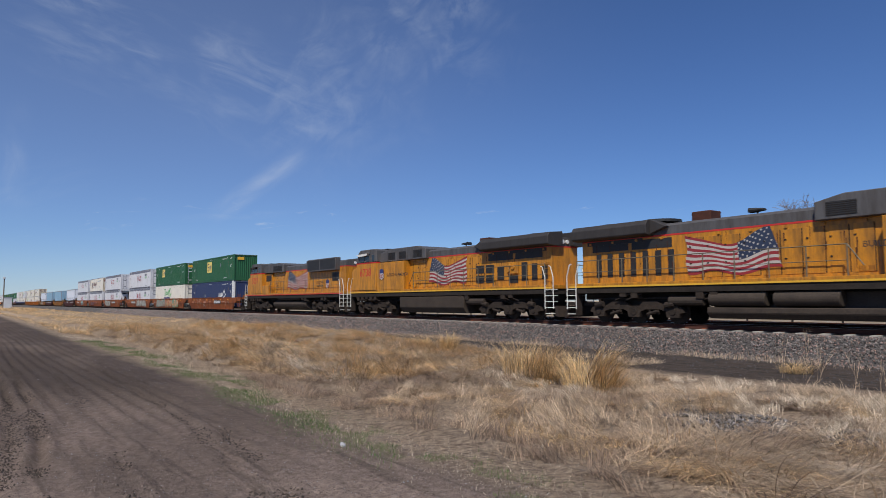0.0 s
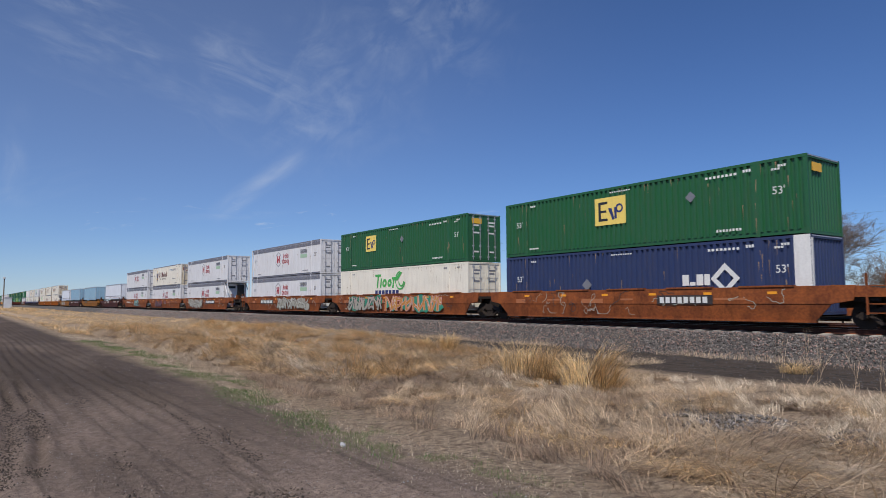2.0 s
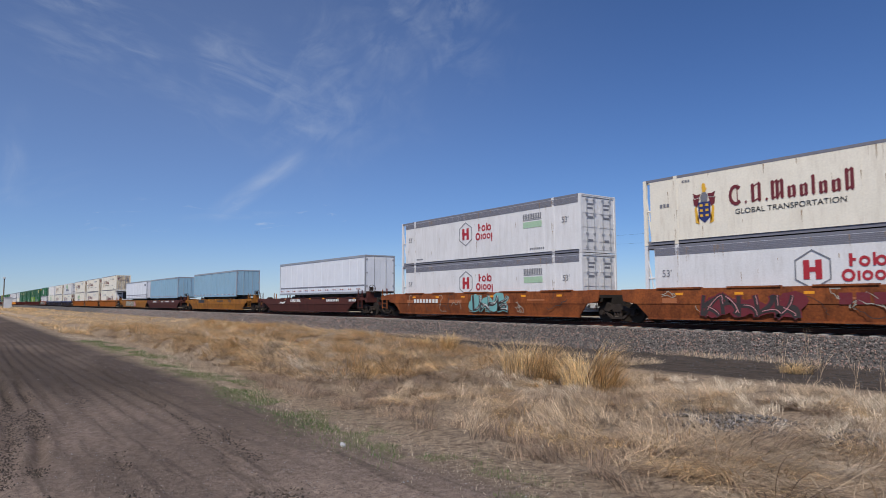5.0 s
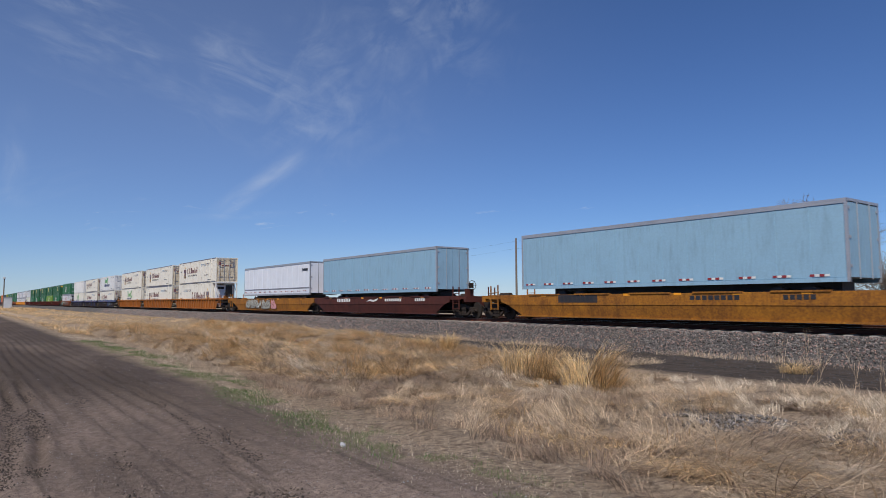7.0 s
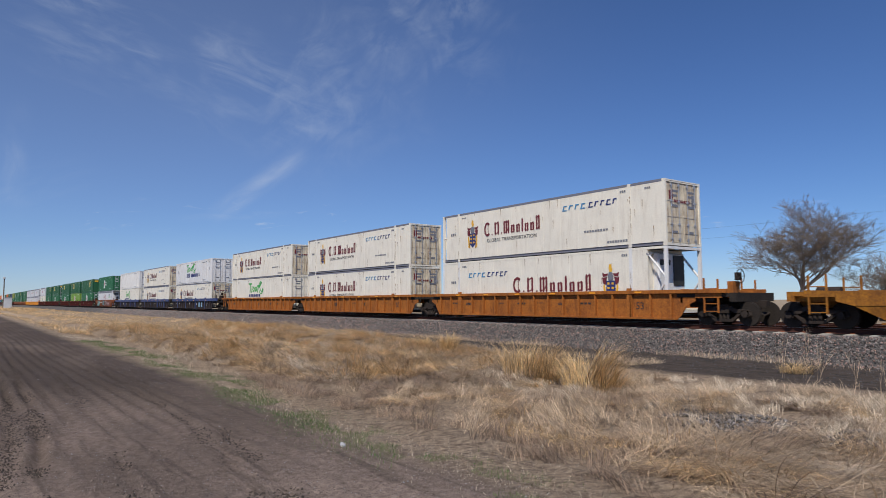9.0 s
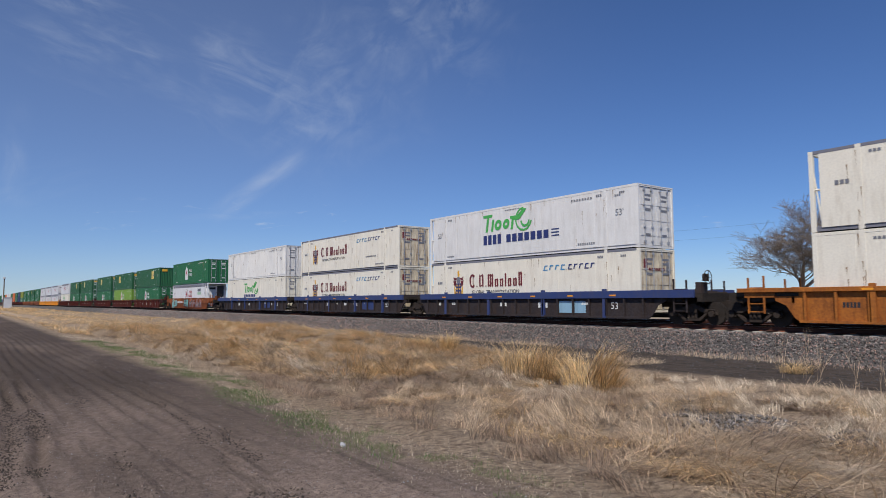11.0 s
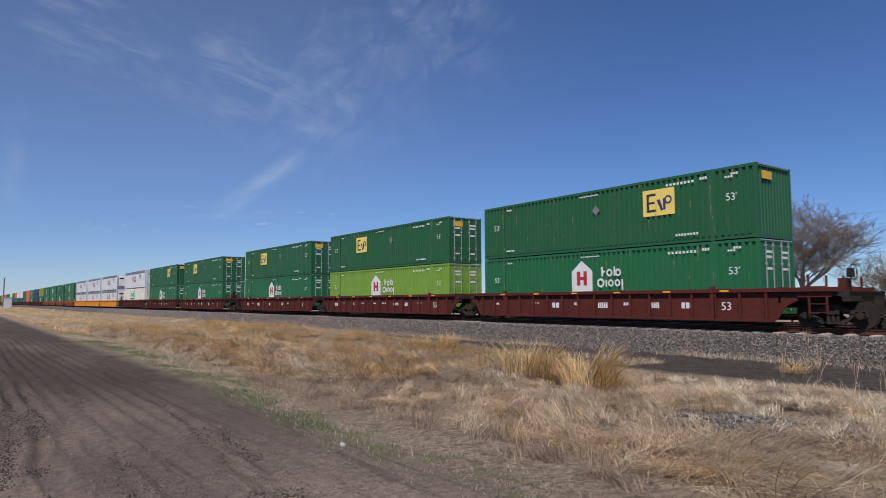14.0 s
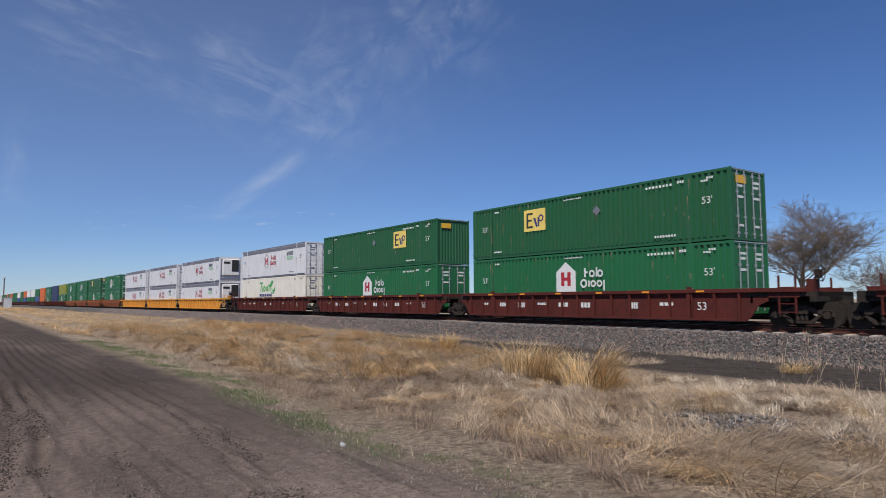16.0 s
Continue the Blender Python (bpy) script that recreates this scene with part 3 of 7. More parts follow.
def build_stones():
    rng = np.random.default_rng(3)
    n = 84000
    u = rng.uniform(0, 1, n)
    x = 4 - 150 * u ** 1.9
    y = rng.uniform(21.6, 24.35, n)
    z = np.interp(y, [21.5, 22.25, 23.7, 24.0, 27], [-0.40, -0.38, 0.345, 0.385, 0.40])
    keep = (y > 22.2) | (rng.uniform(0, 1, n) < 0.35)
    pos, size = np.stack([x, y, z], -1)[keep], (rng.uniform(0.018, 0.044, n) * (1 + 1.8 * u * u))[keep]
    kind = rng.uniform(0, 1, len(pos))
    for lo, hi, mat, label in ((0.0, 0.62, "stones", "loose grey crushed ballast stones"), (0.62, 0.82, "pink_stones", "loose pinkish granite ballast stones"), (0.82, 1.0, "dark_stones", "loose dark grey ballast stones")):
        pick = (kind >= lo) & (kind < hi)
        tagged(new("ballast_stones", stones_mesh("ballast_stones", pos[pick], size[pick], M[mat])), label, "ballast", kind="stuff")
    # stones that rolled down onto the dirt strip
    n = 7000
    x, y = 3 - 45 * rng.uniform(0, 1, n) ** 1.4, 16.4 + 5.8 * rng.uniform(0, 1, n) ** 0.7
    size = rng.uniform(0.012, 0.034, n)
    pos = np.stack([x, y, ground_z(x, y) + size * 0.2], -1)
    tagged(new("strip_stones", stones_mesh("strip_stones", pos, size, M["dark_stones"])), "small dark stones scattered on packed dirt", "gravel", kind="stuff")
    # small stones and clods of the field
    n = 26000
    x, y = -3.5 - 20 * rng.uniform(0, 1, n) ** 1.7, rng.uniform(-1.2, 4.3, n)
    size = rng.uniform(0.002, 0.008, n) * (1 + 1.3 * (rng.uniform(0, 1, n) > 0.97))
    pos = np.stack([x, y, ground_z(x, y) + size * 0.3], -1)
    tint = rng.uniform(0, 1, n)
    for lo, hi, mat, label in ((0.0, 0.80, "clod", "small brown clods on dark soil"), (0.80, 1.0, "pale_rock", "tiny pale pebbles on dark soil")):
        pick = (tint >= lo) & (tint < hi)
        tagged(new("field_clods", stones_mesh("field_clods", pos[pick], size[pick] * (1 if lo == 0 else 0.75), M[mat])), label, "clods", kind="stuff")
    # dark clods thrown up along the wheel ruts
    n = 9000
    shift = np.array([-0.28, 0.0, 0.75, 1.75, 2.0])[rng.choice(5, n, p=[0.24, 0.34, 0.14, 0.16, 0.12])]
    x = -4.5 - 16 * rng.uniform(0, 1, n) ** 1.4
    y = rut_y(x) + shift + rng.normal(0, 0.06, n)
    keep = vnoise(x * 1.3, shift * 7 + y * 0, 77) > -0.15
    size = rng.uniform(0.005, 0.017, n)
    pos = np.stack([x, y, ground_z(x, y) + size * 0.3], -1)[keep]
    tagged(new("rut_clods", stones_mesh("rut_clods", pos, size[keep], M["dark_clod"])), "dark moist clods along shallow wheel ruts", "clods", kind="stuff")
    # coarse gravel spilled in the verge
    n = 1700
    x = rng.uniform(-7.4, -3.6, n)
    y = 9.9 - 0.15 * (x + 7) + rng.normal(0, 0.33, n)
    size = rng.uniform(0.018, 0.045, n)
    pos = np.stack([x, y, ground_z(x, y) + 0.015], -1)
    tagged(new("spilled_gravel", stones_mesh("spilled_gravel", pos, size, M["stones"])), "spilled dark ballast stones lying in dry grass", "gravel", kind="stuff")
    bm = bmesh.new()
    bmesh.ops.create_icosphere(bm, subdivisions=2, radius=0.034, matrix=pose(-6.87, 3.61, 0.018) @ Matrix.Diagonal((1.3, 0.9, 0.75, 1)))
    for v in bm.verts:
        v.co += Vector(noise.noise_vector(v.co * 18)) * 0.016
    tagged(new("white_rock", mesh_of("white_rock", bm, M["pale_rock"])), "single pale whitish rock on the dark field soil", "rock")


M["pink_stones"] = surface("granite_ballast_stone", (0.32, 0.20, 0.165), (0.20, 0.13, 0.11), 0.9, 0.0, 5.0, 60.0, 0.3, None, 0, (1, 1, 1), 0.6)
M["dark_stones"] = surface("dark_ballast_stone", (0.10, 0.095, 0.095), (0.055, 0.052, 0.052), 0.9, 0.0, 5.0, 60.0, 0.3, None, 0, (1, 1, 1), 0.6)
M["dark_clod"] = surface("dark_clod", (0.095, 0.072, 0.058), (0.055, 0.042, 0.034), 0.95, 0.0, 6.0, 60.0, 0.2, None, 0, (1, 1, 1), 0.4)
M["clod"] = surface("pale_clod", (0.27, 0.205, 0.168), (0.15, 0.115, 0.094), 0.95, 0.0, 6.0, 60.0, 0.2, None, 0, (1, 1, 1), 0.5)
build_stones()


# ---- grass ----


def blades(pos, az, length, width, lean, bend):
    """Ribbons of one quad and one triangle each."""
    n = len(pos)
    d = np.stack([np.cos(az), np.sin(az)], -1)
    p = np.stack([-d[:, 1], d[:, 0]], -1) * width[:, None] / 2

    def step(angle, k):
        return np.concatenate([d * (np.sin(angle) * length * k)[:, None], (np.cos(angle) * length * k)[:, None]], -1)

    mid = pos + step(lean, 0.5)
    tip = mid + step(lean + bend, 0.5)
    tip[:, 2] = np.maximum(tip[:, 2], pos[:, 2] + 0.01)
    w = np.concatenate([p, np.zeros((n, 1))], -1)
    co = np.stack([pos - w, pos + w, mid + w * 0.8, mid - w * 0.8, tip], 1).reshape(-1, 3)
    i = np.arange(n)[:, None] * 5
    return co, np.concatenate([i + np.array([[0, 1, 2]]), i + np.array([[0, 2, 3]]), i + np.array([[3, 2, 4]])], 1).reshape(-1, 3)


def long_blades(pos, az, length, width, lean, curl, rest, bend=0.2):
    """Ribbons in four steps that rise, bend over and come to lie rest metres above the ground."""
    n = len(pos)
    rows, p = [], pos.copy()
    ground = pos[:, 2] + 0.015
    for i in range(5):
        a = az + curl * i / 4
        side = np.stack([-np.sin(a), np.cos(a), np.zeros(n)], -1) * (width * (0.5, 0.5, 0.45, 0.34, 0.08)[i])[:, None]
        rows += [p - side, p + side]
        tilt = np.clip(lean + bend * i, -0.2, 2.3)
        p = p + np.stack([np.cos(a) * np.sin(tilt), np.sin(a) * np.sin(tilt), np.cos(tilt)], -1) * (length / 4)[:, None]
        p[:, 2] = np.maximum(p[:, 2], ground + rest)
    co = np.stack(rows, 1).reshape(-1, 3)
    q = np.array([[0, 1, 3, 2], [2, 3, 5, 4], [4, 5, 7, 6], [6, 7, 9, 8]])
    return co, (np.arange(n)[:, None, None] * 10 + q[None]).reshape(-1, 4)


def scatter(rng, n, x0, x1, y0, y1, power=1.0):
    x = x1 - (x1 - x0) * rng.uniform(0, 1, n) ** power
    return x, rng.uniform(y0, y1, n)


def grass(name, label, rng, x, y, length, width, lean, bend, material, turn=None, spread=1.1):
    n = len(x)
    pos = np.stack([x, y, ground_z(x, y) - 0.015], -1)
    if turn is None:
        turn = 2.6 * vnoise(x * 0.5, y * 0.5, 21) + 1.5 * vnoise(x * 1.4, y * 1.4, 22) - 1.0
    az = turn + rng.normal(0, spread, n)
    co, faces = blades(pos, az, length, width, lean, bend)
    return tagged(new(name, raw_mesh(name, co, faces, material)), label, "grass", kind="stuff")


def build_grass():
    rng = np.random.default_rng(11)

    def matted(n, x0, x1, power, lmul, wmul, mat, y0=3.9, y1=15.6, cut=-1.0, seed=30, up=0.0):
        x, y = scatter(rng, n, x0, x1, y0, y1, power)
        keep = (y > edge_y(x) + 0.35 + 0.5 * rng.uniform(0, 1, n)) & (vnoise(x * 0.8, y * 0.8, seed) + 0.4 * vnoise(x * 2.3, y * 2.3, seed + 1) > cut)
        x, y = x[keep], y[keep]
        n = len(x)
        tall = 0.75 + 0.35 * vnoise(x * 0.6, y * 0.6, 40)
        length = rng.uniform(0.18, 0.55, n) * lmul * tall
        grass("dry_grass", "matted dry straw-coloured grass on the trackside verge", rng, x, y, length, rng.uniform(0.003, 0.0065, n) * wmul,
              np.clip(rng.normal(1.30 - up, 0.24, n), 0.05, 1.55), rng.uniform(0.05, 0.6, n), mat)

    matted(62000, -15, 2.0, 1.0, 0.85, 0.7, M["dead_straw"], cut=-0.9)
    matted(42000, -15, 2.0, 1.0, 0.9, 0.7, M["straw"], cut=-0.35)
    matted(24000, -15, 2.0, 1.0, 0.8, 0.7, M["pale_straw"], cut=0.1, seed=50)
    matted(60000, -45, -15, 1.2, 1.1, 1.4, M["straw"], cut=-0.7)
    matted(46000, -220, -42, 1.7, 1.5, 5.0, M["gold_straw"], cut=-1.5)
    matted(16000, -500, -150, 1.3, 2.0, 16.0, M["gold_straw"], cut=-2)

    def locks(n, x0, x1, y0, y1, per, long, stout, mat, power=1.0, cut=-1.0, seed=100, drift=2.6, lift=1.22, label="long dry grass swept over in locks"):
        """Locks of long grass that fell the same way: each bends over and lies on its neighbours."""
        cx, cy = scatter(rng, n, x0, x1, y0, y1, power)
        keep = (cy > edge_y(cx) + 0.8) & (vnoise(cx * 0.55, cy * 0.7, seed) + 0.5 * vnoise(cx * 1.6, cy * 1.6, seed + 1) > cut)
        cx, cy = cx[keep], cy[keep]
        n = len(cx)
        az = drift + 1.5 * vnoise(cx * 0.4, cy * 0.5, seed + 2) + 0.8 * vnoise(cx * 1.2, cy * 1.2, seed + 3) + rng.normal(0, 0.35, n)
        size = rng.uniform(0.65, 1.25, n) * long
        rise = np.clip(rng.normal(lift, 0.2, n), 0.5, 1.5)
        curl = rng.normal(0, 0.5, n)
        k = np.repeat(np.arange(n), per)
        q = len(k)
        r, a = 0.30 * long * np.sqrt(rng.uniform(0, 1, q)), rng.uniform(0, 2 * np.pi, q)
        x, y = cx[k] + r * np.cos(a), cy[k] + r * np.sin(a)
        pos = np.stack([x, y, ground_z(x, y) - 0.015], -1)
        co, faces = long_blades(pos, az[k] + rng.normal(0, 0.42, q), size[k] * rng.uniform(0.55, 1.1, q), rng.uniform(0.0028, 0.0055, q) * stout, rise[k] + rng.normal(0, 0.2, q), curl[k] + rng.normal(0, 0.3, q), rng.uniform(0.005, 0.10, q))
        tagged(new("swept_grass", raw_mesh("swept_grass", co, faces, mat)), label, "grass", kind="stuff")

    locks(900, -12, 0.5, 5.4, 14.8, 34, 0.55, 1.35, M["straw"], cut=-0.3, seed=100)
    locks(480, -11, 0.5, 6.0, 12.5, 34, 0.62, 1.4, M["gold_straw"], cut=0.0, seed=120, drift=-0.6, lift=1.3)
    locks(600, -13, 0.5, 9.3, 15.0, 32, 0.36, 1.25, M["pale_straw"], cut=-0.35, seed=140, lift=1.1)
    locks(700, -16, 0.5, 5.0, 13.0, 34, 0.5, 1.4, M["dead_straw"], cut=-0.5, seed=160, lift=1.3)
    locks(150, -4.9, -1.2, 5.8, 8.8, 50, 0.9, 1.7, M["straw"], cut=-0.8, seed=180, drift=0.2, lift=1.36)
    locks(60, -4.9, -1.2, 5.8, 8.8, 40, 0.8, 1.7, M["dead_straw"], cut=-0.8, seed=190, drift=0.4, lift=1.36)
    locks(700, -22, -10, 6.6, 15.2, 34, 0.55, 1.7, M["straw"], cut=-0.5, seed=200, drift=-0.9)
    locks(1300, -48, -14, 6.6, 15.8, 36, 0.8, 2.4, M["gold_straw"], 1.25, cut=-1.2, seed=220, drift=-1.0, lift=1.2)
    locks(650, -48, -14, 6.6, 15.8, 36, 0.75, 2.3, M["pale_straw"], 1.25, cut=-0.5, seed=240, drift=-1.0, lift=1.2)
    locks(200, -40, -13, 6.2, 12.0, 34, 0.6, 2.2, M["dead_straw"], 1.25, cut=-0.4, seed=260, drift=-1.0, lift=1.25)
    # fine bleached growth standing among the fallen grass
    n = 30000
    x, y = scatter(rng, n, -22, 0.5, 5.0, 15.0, 1.2)
    keep = (y > edge_y(x) + 0.6) & (vnoise(x * 0.45, y * 0.6, 300) + 0.4 * vnoise(x * 1.7, y * 1.7, 301) + 0.10 * (y - 10) > 0.15)
    x, y = x[keep], y[keep]
    n = len(x)
    grass("standing_grass", "fine bleached standing grass on the verge", rng, x, y, rng.uniform(0.07, 0.24, n), rng.uniform(0.002, 0.0036, n) * (1 + np.abs(x) / 16), np.clip(rng.normal(0.5, 0.35, n), 0, 1.3), rng.uniform(0, 0.8, n), M["pale_straw"], rng.uniform(0, 6.28, n))
    # green strip along the field's edge
    n = 72000
    x = 1.0 - 34 * rng.uniform(0, 1, n) ** 1.45
    y = edge_y(x) + 0.50 + rng.normal(0, 0.27, n)
    keep = vnoise(x * 0.8, y * 1.6, 70) + 0.7 * vnoise(x * 2.6, y * 2.9, 71) > -0.12
    x, y = x[keep], y[keep]
    n = len(x)
    grass("green_grass", "short new green grass along the field edge", rng, x, y, rng.uniform(0.03, 0.09, n), rng.uniform(0.0024, 0.004, n) * (1 + np.abs(x) / 14), np.clip(rng.normal(0.8, 0.35, n), 0, 1.4), rng.uniform(0, 0.6, n), M["green_grass"], rng.uniform(0, 6.28, n))
    n = 30000
    x = 1.5 - 40 * rng.uniform(0, 1, n) ** 1.25
    y = edge_y(x) + 0.62 + rng.normal(0, 0.3, n)
    grass("pale_edge_grass", "bleached dry grass between field and verge", rng, x, y, rng.uniform(0.03, 0.11, n), rng.uniform(0.0014, 0.0026, n) * (1 + np.abs(x) / 14), np.clip(rng.normal(1.05, 0.35, n), 0, 1.5), rng.uniform(0, 0.7, n), M["pale_straw"], rng.uniform(0, 6.28, n))
    # dead brown growth over the dirt strip, thinning out towards its bare stretch
    n = 42000
    x = -13 - 130 * rng.uniform(0, 1, n) ** 1.6
    y = rng.uniform(15.4, 22.0, n)
    keep = vnoise(x * 0.25, y * 0.7, 90) + np.clip((-x - 13) / 18, 0, 1) * 0.9 > 0.35
    x, y = x[keep], y[keep]
    n = len(x)
    grass("dead_grass", "thin brownish dead grass over packed dirt", rng, x, y, rng.uniform(0.08, 0.3, n), rng.uniform(0.008, 0.016, n) * (1 + np.abs(x) / 60), np.clip(rng.normal(0.9, 0.35, n), 0, 1.5), rng.uniform(0, 0.7, n), M["straw"], rng.uniform(0, 6.28, n))
    # thin grass by the ballast toe
    n = 9000
    x, y = 2 - 70 * rng.uniform(0, 1, n) ** 1.4, 21.7 + rng.normal(0, 0.35, n)
    keep = vnoise(x * 0.35, y * 0.5, 80) > -0.1
    x, y = x[keep], y[keep]
    n = len(x)
    grass("toe_grass", "thin dry grass along the foot of the ballast", rng, x, y, rng.uniform(0.12, 0.35, n), rng.uniform(0.008, 0.014, n), np.clip(rng.normal(0.6, 0.35, n), 0, 1.4), rng.uniform(0, 0.7, n), M["straw"], rng.uniform(0, 6.28, n))


def tussock(x, y, radius, height, count, seed, lean=0.35, turn=None, mat="tuft", stout=1.0, label="tall golden dry grass tussock on the verge"):
    rng = np.random.default_rng(seed)
    a, r = rng.uniform(0, 2 * np.pi, count), radius * np.sqrt(rng.uniform(0, 1, count))
    px, py = r * np.cos(a), r * np.sin(a)
    pos = np.stack([px, py, np.zeros(count) - 0.03], -1)
    az = a + rng.normal(0, 0.6, count) if turn is None else turn + rng.normal(0, 0.7, count)
    co, faces = long_blades(pos, az, rng.uniform(0.5, 1.1, count) * height, rng.uniform(0.003, 0.0055, count) * stout, np.clip(lean - 0.25 + 0.35 * r / radius + rng.normal(0, 0.13, count), -0.1, 1.4), rng.normal(0, 0.3, count), rng.uniform(0.01, 0.2, count), 0.36)
    ob = tagged(new("grass_tussock", raw_mesh("grass_tussock", co, faces, M[mat])), label, "grass tussock", "tussocks on the verge", "stuff")
    ob.location = (x, y, float(ground_z(np.array(x), np.array(y))))


build_grass()

# ---- train: running gear ----
SHARED = {}
MOVING = []      # (thing, x at 8 s, height over rail)


def shared(name, key, make, material, parent, m=None, label="", soften=0.0):
    """A part on a mesh that alike parts share; make(bm) builds it once."""
    if key not in SHARED:
        bm = bmesh.new()
        make(bm)
        SHARED[key] = mesh_of(name, bm, material, soften)
    ob = new(name, SHARED[key])
    ob.parent = parent
    if m is not None:
        ob.matrix_basis = m
    if label:
        ob["label"] = label
    return ob


def disc(bm, y0, y1, r, n=24, cx=0.0, cz=0.0):
    tube(bm, (cx, y0, cz), (cx, y1, cz), r, n)


def wheel_shape(bm):
    disc(bm, -0.80, -0.755, 0.45)
    disc(bm, -0.755, -0.70, 0.48)
    disc(bm, -0.83, -0.80, 0.16, 12)
    disc(bm, 0.755, 0.80, 0.45)
    disc(bm, 0.70, 0.755, 0.48)
    disc(bm, 0.80, 0.83, 0.16, 12)
    disc(bm, -0.7, 0.7, 0.085, 10)


def bogie_shape(bm):
    for s in (-1, 1):
        y0, y1 = s * 0.92, s * 1.08
        a, b = min(y0, y1), max(y0, y1)
        prism(bm, [(-1.12, 0.42), (-1.0, 0.62), (-0.55, 0.66), (-0.3, 0.78), (0.3, 0.78), (0.55, 0.66), (1.0, 0.62), (1.12, 0.42), (0.98, 0.38), (0.78, 0.52), (0.5, 0.5), (0.3, 0.6), (-0.3, 0.6), (-0.5, 0.5), (-0.78, 0.52), (-0.98, 0.38)], a, b)
        prism(bm, [(-0.72, 0.46), (-0.36, 0.16), (0.36, 0.16), (0.72, 0.46), (0.6, 0.48), (0.3, 0.26), (-0.3, 0.26), (-0.6, 0.48)], a, b)
        for x in (-0.89, 0.89):
            disc(bm, a - 0.05, b + 0.05, 0.13, 10, x, 0.46)
            box(bm, x - 0.15, x + 0.15, a, b, 0.36, 0.6)
        for x in (-0.16, 0.0, 0.16):
            tube(bm, (x, (a + b) / 2, 0.27), (x, (a + b) / 2, 0.6), 0.07, 8)
    box(bm, -0.24, 0.24, -1.1, 1.1, 0.5, 0.84)


def bogie(parent, x):
    t = shared("truck", "bogie", bogie_shape, M["truck"], parent, pose(x, 0, 0), "dusty cast-steel two-axle truck")
    for dx in (-0.89, 0.89):
        shared("wheelset", "wheel", wheel_shape, M["wheel"], t, pose(dx, 0, 0.46))


def coupler_shape(bm):
    box(bm, -0.5, 0.25, -0.09, 0.09, 0.76, 0.94)
    prism(bm, [(0.2, 0.7), (0.5, 0.72), (0.53, 0.98), (0.2, 1.0)], -0.16, 0.14)
    tube(bm, (0.1, -0.3, 0.75), (0.45, -0.22, 0.4), 0.03, 6)
    tube(bm, (0.45, -0.22, 0.4), (0.6, -0.1, 0.5), 0.03, 6)


def hand_wheel(bm):
    n = 14
    for i in range(n):
        a, b = 2 * math.pi * i / n, 2 * math.pi * (i + 1) / n
        tube(bm, (0, 0.28 * math.cos(a), 0.28 * math.sin(a)), (0, 0.28 * math.cos(b), 0.28 * math.sin(b)), 0.018, 5)
    for i in range(5):
        a = 2 * math.pi * i / 5
        tube(bm, (0, 0, 0), (0, 0.28 * math.cos(a), 0.28 * math.sin(a)), 0.014, 5)
    box(bm, -0.18, -0.02, -0.12, 0.12, -0.16, 0.14)


# ---- train: well cars ----


